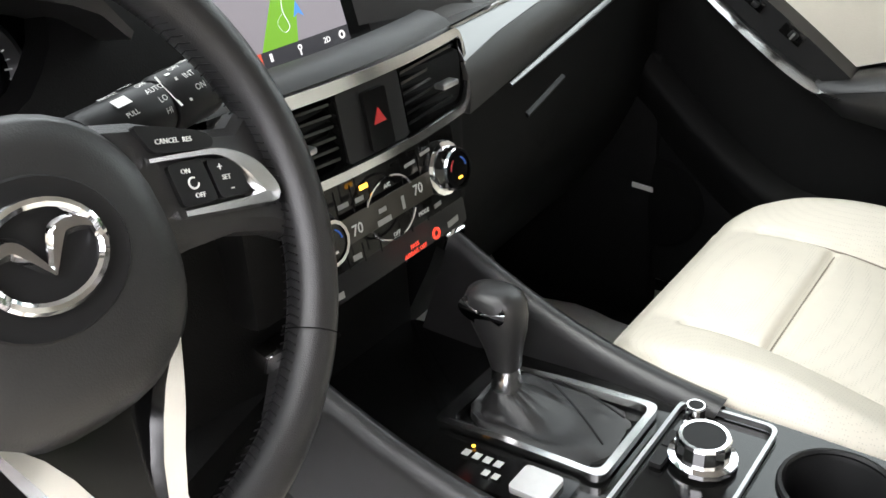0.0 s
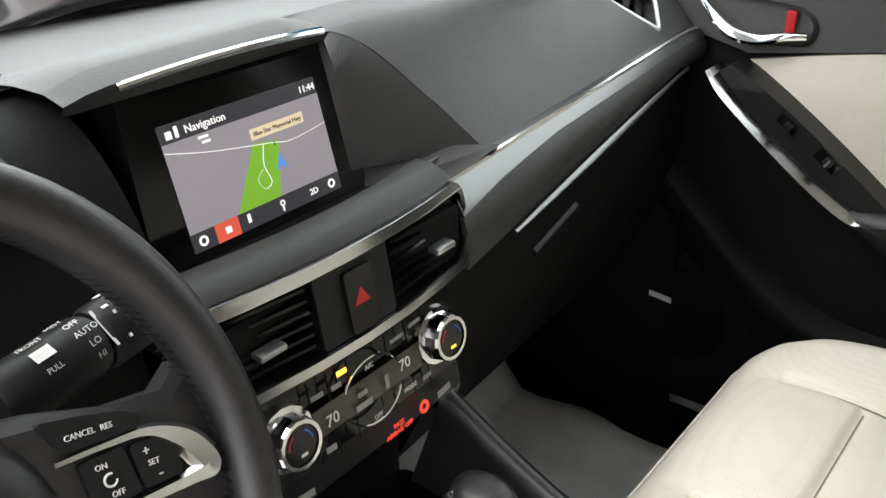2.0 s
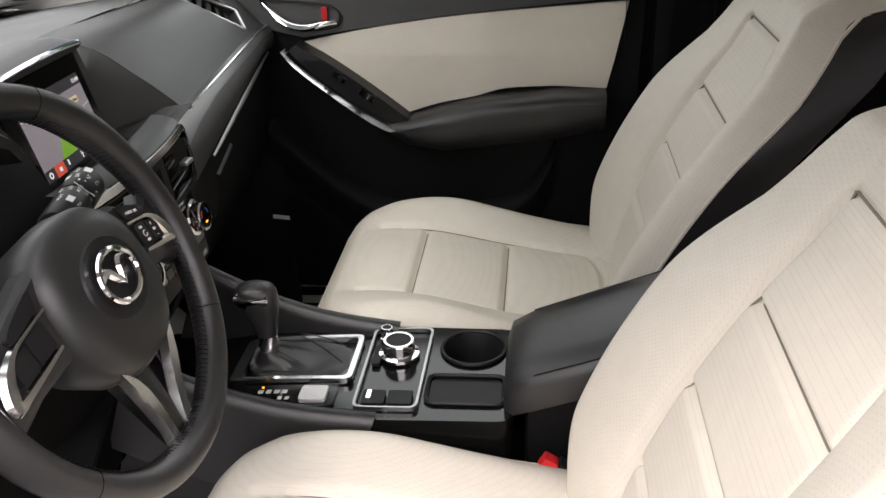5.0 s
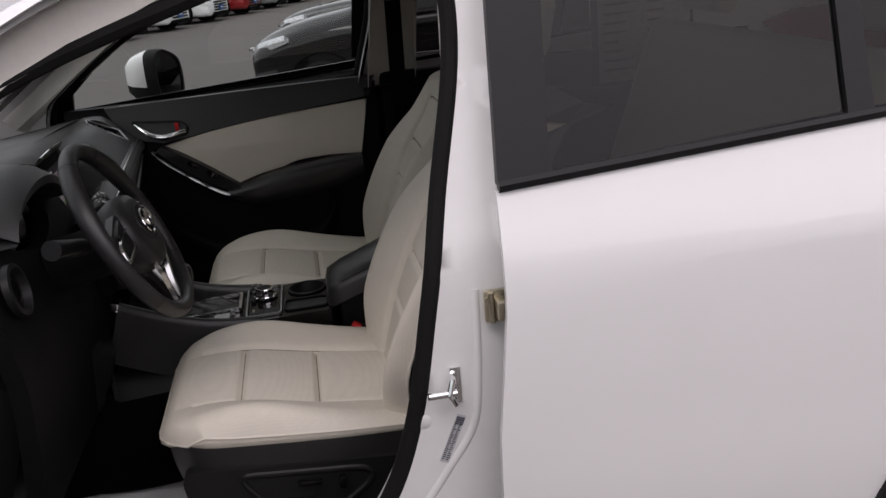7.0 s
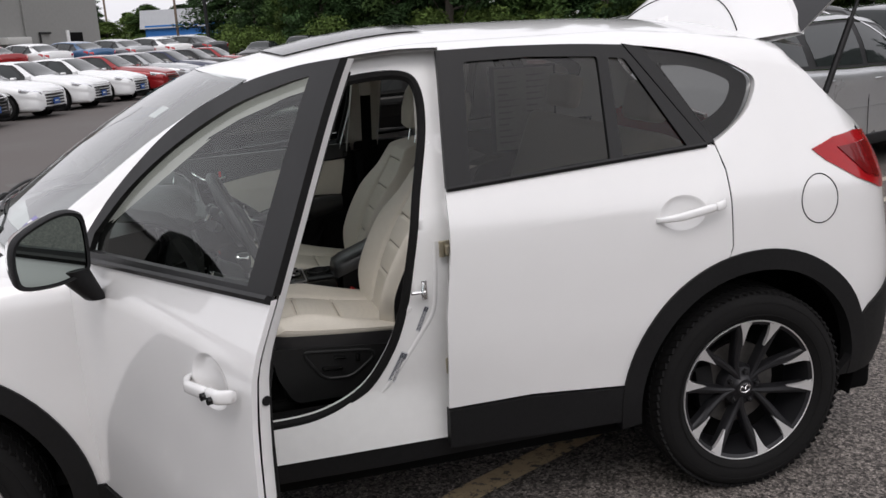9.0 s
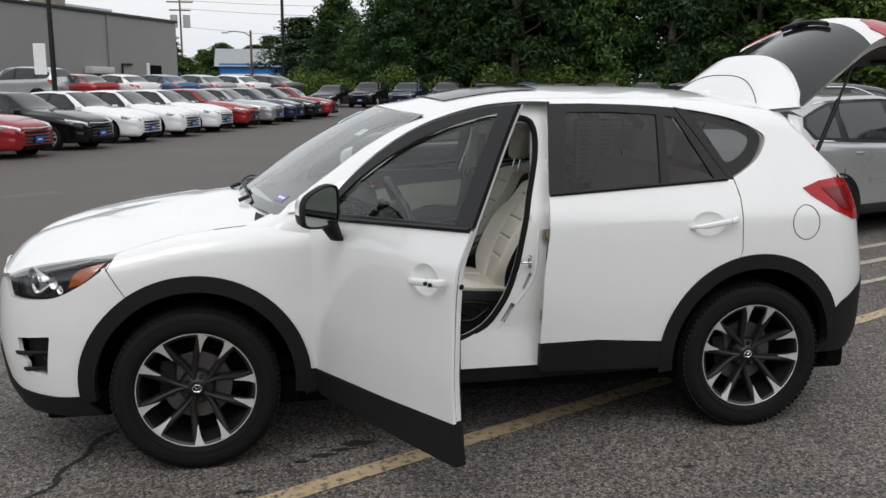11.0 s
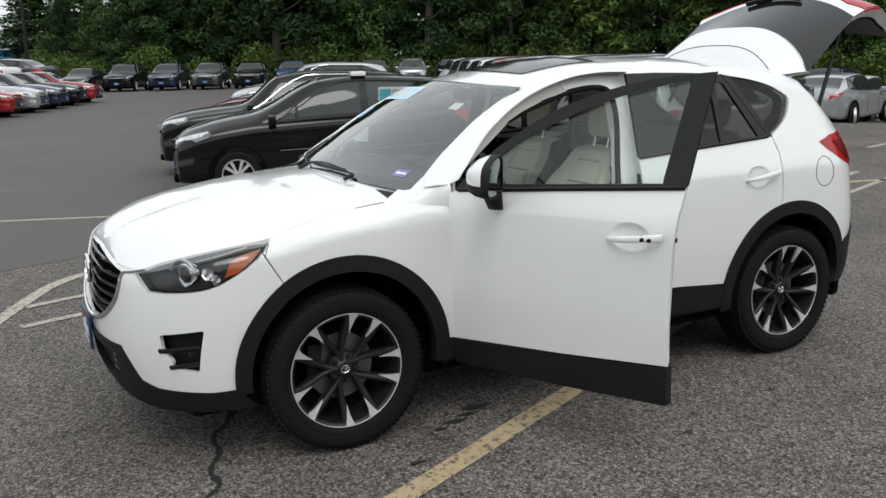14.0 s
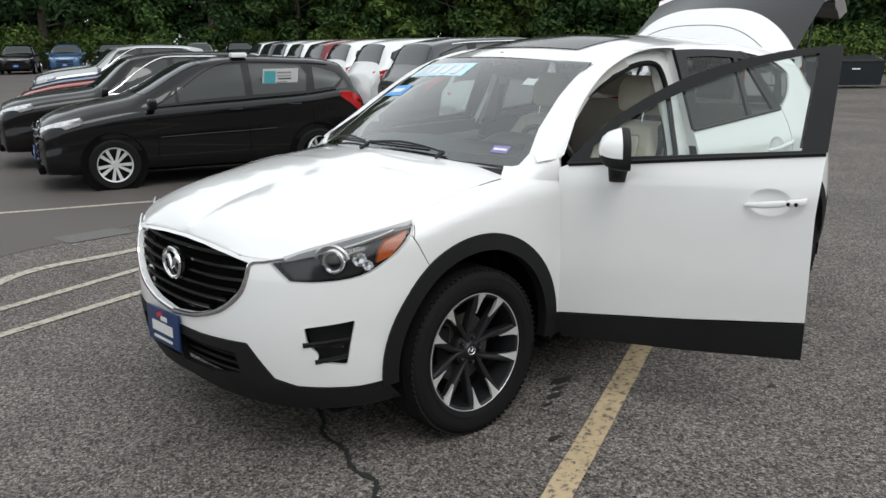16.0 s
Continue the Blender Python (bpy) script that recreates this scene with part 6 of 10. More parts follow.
for y, r in ((-0.36, 0.062), (-0.468, 0.045), (-0.252, 0.045)):
    m = Matrix.Translation((0.782, y, 1.088)) @ Euler((0, radians(78), 0)).to_matrix().to_4x4()
    part("dial_ring", lathe(bm_new(), [(r, 0.0), (r, 0.012), (r - 0.004, 0.014), (r - 0.008, 0.0)], m, 40), SILVER, dash, "silver dial ring")
    bm = bm_new()
    for k in range(25):
        a = radians(-130 + 260 * k / 24)
        p0, p1 = r * (0.72 if k % 3 == 0 else 0.78), r * 0.84
        tube(bm, [m @ Vector((-p0 * math.cos(a), p0 * math.sin(a), 0.003)), m @ Vector((-p1 * math.cos(a), p1 * math.sin(a), 0.003))], 0.0008, 4)
tagged(    part("dial_mark", bm, WORDS, dash), kind="stuff")
# driver's outboard vent ring and knee panel
bm = bm_new()
box(bm, (0.80, -0.40, 0.78), (0.10, 0.58, 0.28), rot=(0, 20, 0), bev=0.03)
part("knee_panel", bm, HARD, dash)
m = Matrix.Translation((0.885, -0.63, 1.055)) @ Euler((0, radians(80), 0)).to_matrix().to_4x4()
part("round_vent_ring", lathe(bm_new(), [(0.045, 0), (0.045, 0.012), (0.038, 0.014), (0.034, 0.0)], m, 32), SATIN, dash)
part("round_vent", lathe(bm_new(), [(0.0, 0.002), (0.01, 0.006), (0.036, 0.0)], m, 24), PIANO, dash)

# steering column, stalks and wheel
bm = bm_new()
loft(bm, [[Vector((0.80 + 0.2 * k, -0.364, 0.99 + 0.045 * k)) + Vector((0, 0.062 * math.cos(a) * (1 - 0.15 * k), 0.055 * math.sin(a) * (1 - 0.1 * k))) for a in [2 * math.pi * j / 20 for j in range(20)]] for k in (0, 0.35, 0.7, 1.0)])
part("column_shroud", bm, HARD, dash)
SA, SB = Vector((0.962, -0.262, 1.081)), Vector((0.945, -0.171, 1.083))
sd = (SB - SA).normalized()
sup = (Vector((0.55, 0, 0.84)) - sd * Vector((0.55, 0, 0.84)).dot(sd)).normalized()
sw = sup.cross(sd)


def on_stalk(a, b, r):
    """a metres along the stalk, b metres round it."""
    return SA + sd * a + (sup * math.cos(b / r) + sw * math.sin(b / r)) * r


for name, a0, a1, r in (("stalk_inner", -0.02, 0.0453, 0.0185), ("stalk_tip", 0.0468, 0.0921, 0.0195)):
    bm = bm_new()
    n = 24
    prof = [(a0, r * 0.9), (a0 + 0.003, r), (a1 - 0.006, r), (a1 - 0.001, r * 0.92), (a1, r * 0.75)]
    rows = [[SA + sd * a + (sup * math.cos(2 * math.pi * k / n) + sw * math.sin(2 * math.pi * k / n)) * q for k in range(n)] for a, q in prof]
    part(name, loft(bm, rows), SATIN, dash, "black wiper stalk")


def stalk_word(text, size, a, b):
    c = bpy.data.curves.new("w", "FONT")
    c.body, c.size, c.align_x, c.align_y, c.resolution_u = text, size, "CENTER", "CENTER", 2
    tmp = bpy.data.objects.new("tmp", c)
    me = bpy.data.meshes.new_from_object(tmp)
    bpy.data.objects.remove(tmp)
    for v in me.vertices:
        v.co = on_stalk(a * 0.780 + v.co.x, b + v.co.y, 0.0200)
    me.materials.clear()
    me.materials.append(WORDS)
    ob = new("stalk_word", me)
    ob.parent = dash


for tx, sz, a, b in (("FRONT", 0.0048, 0.012, 0.012), ("MIST", 0.0055, 0.036, 0.016), ("OFF", 0.0055, 0.042, 0.008), ("AUTO", 0.0055, 0.046, 0.0), ("LO", 0.0055, 0.046, -0.008), ("HI", 0.0055, 0.046, -0.016),
                     ("PULL", 0.0045, 0.012, -0.008), ("OFF", 0.006, 0.084, 0.010), ("INT", 0.006, 0.086, -0.001), ("ON", 0.006, 0.088, -0.011), ("REAR", 0.0055, 0.104, 0.014)):
    stalk_word(tx, sz, a, b)
bm = bm_new()
for a, b, w, h in ((0.012, 0.002, 0.012, 0.007), (0.082, 0.020, 0.009, 0.006), (0.106, 0.004, 0.010, 0.008), (0.060, -0.004, 0.002, 0.026), (0.072, -0.008, 0.002, 0.018), (0.07, 0.006, 0.004, 0.002)):
    bm.faces.new([bm.verts.new(on_stalk(a * 0.780 + i * w / 2, b + j * h / 2, 0.0202)) for i, j in ((-1, -1), (1, -1), (1, 1), (-1, 1))])
tagged(part("stalk_mark", bm, WORDS, dash), kind="stuff")
bm = bm_new()
rod(bm, (0.962, -0.455, 1.066), (0.94, -0.57, 1.098), 0.015, 0.018, 18)
part("light_stalk", bm, SATIN, dash)

# wheel: local x to the right, y up the rim's plane, z to the driver
WM = Matrix.Translation((1.043, -0.370, 1.068)) @ Matrix(((0, -math.sin(radians(25)), math.cos(radians(25)), 0), (1, 0, 0, 0), (0, math.cos(radians(25)), math.sin(radians(25)), 0), (0, 0, 0, 1)))
RW = 0.178


def wp(x, y, z=0.0):
    return WM @ Vector((x, y, z))


bm = bm_new()
n = 72
rows = []
for i in range(n):
    a = 2 * math.pi * i / n
    grip = 0.0150 + 0.0022 * math.exp(-((math.degrees(a) - 40) / 22) ** 2) + 0.0022 * math.exp(-((math.degrees(a) - 140) / 22) ** 2)
    rows.append([wp((RW + grip * math.cos(t)) * math.cos(a), (RW + grip * math.cos(t)) * math.sin(a), -0.012 + grip * 1.12 * math.sin(t)) for t in [2 * math.pi * k / 16 for k in range(16)]])
rows.append(rows[0])
steer = part("steering_wheel", loft(bm, rows, False), LEATHER, suv, "black leather steering wheel with silver spokes")
# inner stitching as short threads
bm = bm_new()
for k in range(190):
    a = 2 * math.pi * k / 190
    r0 = RW - 0.0155
    tube(bm, [wp(r0 * math.cos(a), r0 * math.sin(a), -0.005), wp((r0 - 0.0012) * math.cos(a + 0.02), (r0 - 0.0012) * math.sin(a + 0.02), -0.012), wp(r0 * math.cos(a + 0.012), r0 * math.sin(a + 0.012), -0.02)], 0.0006, 4)
tagged(part("rim_stitching", bm, SATIN, steer), kind="stuff")
bm = bm_new()
for a in (radians(62), radians(118), radians(-38), radians(218)):
    tube(bm, [wp((RW + 0.0172 * math.cos(t)) * math.cos(a), (RW + 0.0172 * math.cos(t)) * math.sin(a), -0.012 + 0.0188 * math.sin(t)) for t in [2 * math.pi * k / 16 for k in range(16)]], 0.0004, 4, True)
part("rim_seam", bm, DARK, steer)
# airbag pad
bm = bm_new()
rows = []
for h, s in ((-0.055, 0.86), (-0.02, 1.0), (0.002, 0.99), (0.014, 0.90), (0.019, 0.72), (0.021, 0.45), (0.0215, 0.15)):
    rows.append([wp(0.079 * s * math.copysign(abs(math.cos(a)) ** 0.8, math.cos(a)), (0.072 if math.sin(a) > 0 else 0.082) * s * math.copysign(abs(math.sin(a)) ** 0.85, math.sin(a)) - 0.004, h) for a in [2 * math.pi * k / 40 for k in range(40)]])
part("airbag_pad", loft(bm, rows), PADBLACK, steer, "black airbag pad", 50)
bm = bm_new()
lathe(bm, [(0.0, 0.0225), (0.036, 0.0215), (0.040, 0.0225), (0.042, 0.0195)], WM @ Matrix.Translation((0.0005, -0.001, 0)) @ Matrix.Diagonal((1.08, 0.92, 1, 1)), 36)
part("badge_dish", bm, SATIN, steer)
bm = bm_new()
emblem(bm, WM @ Matrix.Translation((0.0005, 0, 0.026)), 0.0235, 0.0032)
part("wheel_badge", bm, CHROME, steer, "chrome oval winged badge")
for s in (1, -1):
    def sp(x, y, z=0.0):
        return wp(s * x, y, z)
    fl2 = (lambda b: b)
    # spoke arm
    bm = bm_new()
    rows = []
    for x, yt, yb, zf in ((0.050, 0.052, -0.030, 0.004), (0.085, 0.043, -0.030, 0.003), (0.120, 0.028, -0.034, -0.002), (0.148, 0.022, -0.044, -0.008), (0.165, 0.030, -0.055, -0.012)):
        rows.append([sp(x, yt, zf - 0.006), sp(x, yt - 0.006, zf), sp(x, yb + 0.008, zf), sp(x, yb, zf - 0.006), sp(x, yb, zf - 0.022), sp(x, yt, zf - 0.022)])
    bm2 = loft(bm, rows)
    bmesh.ops.recalc_face_normals(bm2, faces=bm2.faces)
    part("spoke", bm2, LEATHER, steer)
    bm = bm_new()
    o = rounded([(0.0850, 0.0235), (0.104, 0.0185), (0.1235, 0.0148), (0.1262, 0.0205), (0.118, 0.0265), (0.101, 0.0335), (0.0795, 0.0408)], 0.004, 3)
    slab(bm, o, lambda u, v, d: sp(u, v, 0.0085 - (u - 0.066) * 0.10 - d), 0.008)
    bmesh.ops.recalc_face_normals(bm, faces=bm.faces)
    part("cruise_pad", bm, SATIN, steer)
    # silver u-shaped trim
    bm = bm_new()
    path = [(0.0795, 0.0205), (0.106, 0.0158), (0.127, 0.0105), (0.1425, -0.002), (0.1500, -0.016), (0.1505, -0.0235), (0.139, -0.0222), (0.115, -0.0178), (0.0863, -0.0119)]
    wid = [0.0018, 0.0022, 0.0034, 0.0074, 0.0086, 0.0068, 0.0046, 0.0034, 0.0024]
    rows = []
    pc = catmull([(*p, w) for p, w in zip(path, wid)], 4)
    for i, (x, y, w) in enumerate(pc):
        a, b = Vector(pc[max(i - 1, 0)][:2]), Vector(pc[min(i + 1, len(pc) - 1)][:2])
        t = (b - a).normalized()
        nrm = Vector((-t.y, t.x))
        zf = 0.0095 - (x - 0.066) * 0.13
        rows.append([sp(x + nrm.x * w, y + nrm.y * w, zf - 0.003), sp(x + nrm.x * w * 0.6, y + nrm.y * w * 0.6, zf + 0.0012), sp(x - nrm.x * w * 0.6, y - nrm.y * w * 0.6, zf + 0.0012), sp(x - nrm.x * w, y - nrm.y * w, zf - 0.003)])
    loft(bm, rows)
    bmesh.ops.recalc_face_normals(bm, faces=bm.faces)
    part("spoke_trim", bm, BRIGHT, steer, "satin silver spoke trim")
    for o in ([(0.0880, -0.0088), (0.1118, -0.0125), (0.1122, 0.0118), (0.0889, 0.0150)], [(0.1138, -0.0128), (0.1352, -0.0165), (0.1365, 0.0045), (0.1147, 0.0100)]):
        bm = bm_new()
        slab(bm, rounded(o, 0.003, 3), lambda u, v, d: sp(u, v, 0.0090 - (u - 0.066) * 0.12 - d), 0.008)
        bmesh.ops.recalc_face_normals(bm, faces=bm.faces)
        part("cruise_button", bm, SATIN, steer)
    # lower silver spokes
    bm = bm_new()
    rows = []
    for x, y, w, zf in ((0.0500, -0.066, 0.0030, 0.006), (0.0400, -0.084, 0.0085, 0.004), (0.0330, -0.100, 0.0105, 0.001), (0.0250, -0.120, 0.0100, -0.004), (0.0185, -0.142, 0.0085, -0.009), (0.0165, -0.162, 0.0100, -0.013)):
        rows.append([sp(x + w, y, zf - 0.006), sp(x + w * 0.6, y, zf + 0.002), sp(x - w * 0.7, y, zf + 0.001), sp(x - w, y, zf - 0.008)])
    loft(bm, rows)
    bmesh.ops.recalc_face_normals(bm, faces=bm.faces)
    part("lower_spoke", bm, BRIGHT, steer, "silver lower spoke")
bm = bm_new()
slab(bm, [(-0.040, -0.075), (0.040, -0.075), (0.020, -0.160), (-0.020, -0.160)], lambda u, v, d: wp(u, v, -0.014 - d), 0.01)
part("lower_bridge", bm, PIANO, steer)
for tx, sz, x, y in (("CANCEL", 0.0040, 0.0955, 0.0268), ("RES", 0.0040, 0.1085, 0.0238), ("ON", 0.0040, 0.0980, 0.0085), ("OFF", 0.0040, 0.1005, -0.0062), ("+", 0.007, 0.1210, 0.0032), ("SET", 0.0040, 0.1225, -0.0032), ("-", 0.008, 0.1235, -0.0095)):
    words(tx, sz, WM @ Matrix.Translation((x, y, 0.0102 - (x - 0.066) * 0.12)) @ Matrix.Rotation(radians(7), 4, "Y") @ Matrix.Rotation(radians(-12), 4, "Z"), WORDS, steer, "button_word")
bm = bm_new()
tube(bm, [wp(0.0995 + 0.003 * math.cos(a), 0.0012 + 0.003 * math.sin(a), 0.0066) for a in [math.pi * (0.3 + 1.6 * k / 12) for k in range(13)]], 0.0006, 4)
part("cruise_mark", bm, WORDS, steer)

# ---- centre console ----
def con(x, y, d=0.0):
    return (x, y, cv(x, [(0.95, 0.715), (1.05, 0.735), (1.2, 0.742), (1.4, 0.745)]) - d)


cons = part("centre_console", sheet(rounded([(0.86, -0.115), (1.40, -0.105), (1.40, 0.118), (0.86, 0.128)], 0.02, 3), lambda u, v, d=0: con(u, v, d + 0.004),
                                    [[(1.34 + 0.043 * math.cos(a), 0.062 + 0.043 * math.sin(a)) for a in [2 * math.pi * k / 32 for k in range(32)]],
                                     rounded([(1.288, -0.07), (1.384, -0.07), (1.384, -0.012), (1.288, -0.012)], 0.012, 3)], 0.06, 0.30), PIANO, suv, "gloss black centre console")
bm = bm_new()
lathe(bm, [(0.043, 0.0), (0.041, -0.004), (0.038, -0.07), (0.0, -0.07)], Matrix.Translation((1.34, 0.062, 0.741)), 32)
part("cup_holder", bm, SATIN, cons)
bm = bm_new()
o = rounded([(1.288, -0.07), (1.384, -0.07), (1.384, -0.012), (1.288, -0.012)], 0.012, 3)
loft(bm, [[con(u, v, 0.004) for u, v in o], [con(u, v, 0.05) for u, v in o]])
part("tray_recess", bm, SATIN, cons)
bm = bm_new()
tube(bm, [con(1.34 + 0.045 * math.cos(a), 0.062 + 0.045 * math.sin(a), 0.001) for a in [2 * math.pi * k / 32 for k in range(32)]], 0.003, 6, True)
tube(bm, [con(u, v, 0.001) for u, v in rounded([(1.285, -0.073), (1.387, -0.073), (1.387, -0.009), (1.285, -0.009)], 0.012, 3)], 0.003, 6, True)
part("recess_rim", bm, SATIN, cons)
# shifter: chrome frame, pleated boot, lever
FO = rounded([(1.009, -0.033), (1.181, -0.033), (1.181, 0.081), (1.009, 0.075)], 0.012, 4)
FI = rounded([(1.026, -0.026), (1.174, -0.026), (1.174, 0.074), (1.026, 0.067)], 0.010, 4)
bm = sheet(FO, lambda u, v, d=0: con(u, v, -0.007 + d), [FI], 0.06, 0.008)
part("shift_frame", bm, BRIGHT, cons, "bright silver shifter frame")
KB = Vector((1.056, 0.020, 0.770))
bm = bm_new()
rows = []
m40 = 40
for k in range(9):
    t = k / 8
    c = Vector((1.10, 0.026, 0.738)).lerp(KB, t ** 0.8)
    c.z = 0.735 + 0.024 * t ** 1.6
    ww, ll = 0.036 * (1 - t) ** 1.1 + 0.0125, 0.0605 * (1 - t) ** 1.15 + 0.0125
    rows.append([c + Vector((ll * math.copysign(abs(math.cos(a)) ** (0.55 + 0.45 * t), math.cos(a)) * (1 + 0.02 * math.sin(5 * a + k * 1.7)), ww * math.copysign(abs(math.sin(a)) ** (0.55 + 0.45 * t), math.sin(a)) * (1 + 0.03 * math.sin(3 * a + k)),
                             0.006 * math.sin(2 * math.pi * t * 1.5) * (1 - t) + 0.003 * noise.noise(Vector((3 * math.cos(a), 3 * math.sin(a), k * 0.6))))) for a in [2 * math.pi * j / m40 for j in range(m40)]])
part("shift_boot", loft(bm, rows, False), LEATHER, cons, "black pleated leather boot", 60)
bm = bm_new()
for o in (-0.003, 0.003):
    tube(bm, [Vector((1.162 - 0.06 * t, 0.026 + o * 6 * (1 - t) + o, 0.748 + 0.03 * t + 0.004 * math.sin(3 * t))) for t in [j / 8 for j in range(9)]], 0.001, 4)
part("boot_stitching", bm, SATIN, cons)
bm = lathe(bm_new(), [(0.0135, -0.014), (0.0145, -0.008), (0.0125, 0.012), (0.0125, 0.016)], Matrix.Translation(KB), 24)
part("lever_collar", bm, BRIGHT, cons)
bm = bm_new()
rows = []
for z, sx, sy, ox in ((0.012, 0.0135, 0.0135, 0), (0.03, 0.017, 0.016, -0.002), (0.05, 0.024, 0.020, -0.005), (0.066, 0.028, 0.0225, -0.008), (0.078, 0.0285, 0.0225, -0.010), (0.086, 0.025, 0.019, -0.010), (0.0905, 0.016, 0.012, -0.009), (0.0915, 0.005, 0.004, -0.009)):
    rows.append([KB + Vector((ox + sx * math.copysign(abs(math.cos(a)) ** 0.85, math.cos(a)), sy * math.copysign(abs(math.sin(a)) ** 0.85, math.sin(a)), z)) for a in [2 * math.pi * j / 28 for j in range(28)]])
part("lever_knob", loft(bm, rows), LEATHER, cons, "black leather lever knob", 60)
bm = bm_new()
loft(bm, [[KB + Vector((-0.012 + 0.0255 * k * math.cos(a) * 0.95, -0.0205 - 0.0035 * (1 - k) + 0.0075 * max(0, math.sin(a)) * k, 0.0750 + 0.0135 * k * math.sin(a))) for a in [2 * math.pi * j / 20 for j in range(20)]] for k in (1.0, 0.8, 0.4, 0.05)], False)
part("lever_button", bm, CHROME, cons, "bright release button of the lever")
bm = bm_new()
slab(bm, rounded([(1.02, -0.085), (1.165, -0.085), (1.165, -0.036), (1.02, -0.036)], 0.008, 3), lambda u, v, d: con(u, v, 0.0 + d), 0.004)
part("gear_panel", bm, PIANO, cons)
bm = bm_new()
for k in range(4):
    slab(bm, [(1.058 + 0.011 * k, -0.058), (1.065 + 0.011 * k, -0.058), (1.065 + 0.011 * k, -0.050), (1.058 + 0.011 * k, -0.050)], lambda u, v, d: con(u, v, -0.0006 + d), 0.0004)
for k in range(2):
    slab(bm, [(1.088 + 0.010 * k, -0.072), (1.094 + 0.010 * k, -0.072), (1.094 + 0.010 * k, -0.065), (1.088 + 0.010 * k, -0.065)], lambda u, v, d: con(u, v, -0.0006 + d), 0.0004)
tagged(part("gear_mark", bm, WORDS, cons), kind="stuff")
bm = lathe(bm_new(), [(0, 0.0012), (0.0018, 0.0008), (0.0018, 0)], Matrix.Translation(con(1.062, -0.044)), 10)
part("gear_light", bm, ORANGELIT, cons)
bm = bm_new()
slab(bm, rounded([(1.118, -0.078), (1.154, -0.078), (1.154, -0.046), (1.118, -0.046)], 0.005, 3), lambda u, v, d: con(u, v, -0.005 + d), 0.008)
part("drive_switch", bm, material("pale_silver_switch", (0.7, 0.7, 0.69), 0.35, 0.3), cons, "silver drive mode switch")
# command dial
PO = rounded([(1.192, -0.092), (1.277, -0.092), (1.279, 0.108), (1.192, 0.104)], 0.012, 4)
bm = sheet(PO, lambda u, v, d=0: con(u, v, -0.004 + d), [rounded([(1.1955, -0.089), (1.2740, -0.089), (1.2755, 0.1045), (1.1955, 0.1005)], 0.011, 4)], 0.06, 0.006)
part("dial_frame", bm, SILVER, cons, "silver console frame")
for x, y, r, h in ((1.236, 0.040, 0.0225, 0.024), (1.213, 0.080, 0.0085, 0.020)):
    m = Matrix.Translation(con(x, y))
    bm = lathe(bm_new(), [(r * 1.3, 0.0), (r * 1.28, 0.004), (r * 1.02, 0.005), (r, h * 0.9), (r * 0.94, h), (r * 0.8, h)], m, 16)
    part("command_dial", bm, CHROME, cons, "faceted chrome control dial", 12)
    part("dial_cap", lathe(bm_new(), [(0, h * 1.0), (r * 0.8, h * 0.98), (r * 0.82, h * 0.9)], m, 28), SATIN, cons)
for x0, x1, y0, y1 in ((1.201, 1.212, 0.01, 0.034), (1.201, 1.212, 0.036, 0.058), (1.202, 1.232, -0.082, -0.052), (1.236, 1.268, -0.082, -0.052)):
    bm = bm_new()
    slab(bm, rounded([(x0, y0), (x1, y0), (x1, y1), (x0, y1)], 0.002, 2), lambda u, v, d: con(u, v, -0.003 + d), 0.005)
    part("console_key", bm, SATIN, cons)
bm = bm_new()
slab(bm, rounded([(1.208, -0.075), (1.214, -0.075), (1.214, -0.056), (1.208, -0.056)], 0.002, 2), lambda u, v, d: con(u, v, -0.006 + d), 0.004)
part("brake_switch", bm, CHROME, cons, "chrome parking brake switch")
# side rails from stack to console, with bright end pieces
for s, y0, y1 in ((1, 0.128, 0.112), (-1, -0.128, -0.112)):
    rows = []
    for t in [k / 10 for k in range(11)]:
        c = Vector((0.925 + 0.30 * t, y0 + (y1 - y0) * t, 0.828 - 0.086 * t - 0.02 * math.sin(math.pi * t)))
        rows.append([c + Vector((0.25 * q[1] * 0.02, q[0] * (0.0115 + 0.003 * t), q[1] * 0.014)) for q in ((-1, -9), (-1, -0.5), (-0.7, 0.4), (0, 0.7), (0.7, 0.4), (1, -0.5), (1, -9))])
    part("console_rail", loft(bm_new(), rows), LEATHER, cons, "padded console rail", 60)
    bm = bm_new()
    box(bm, (0.918, y0, 0.832), (0.02, 0.034, 0.02), rot=(0, 18, 0), bev=0.004)
    part("rail_end", bm, CHROME, cons)
bm = bm_new()
tube(bm, [(0.865 - 0.03 * k / 6, -0.135 - 0.125 * k / 6, 0.735 - 0.045 * (k / 6) + 0.008 * math.sin(math.pi * k / 6)) for k in range(7)], 0.005, 8, flat=1.4)
part("lower_trim_blade", bm, CHROME, dash)
bm = bm_new()
box(bm, (0.845, -0.21, 0.735), (0.10, 0.20, 0.14), rot=(0, 25, 15), bev=0.02)
part("lower_dash", bm, HARD, dash)
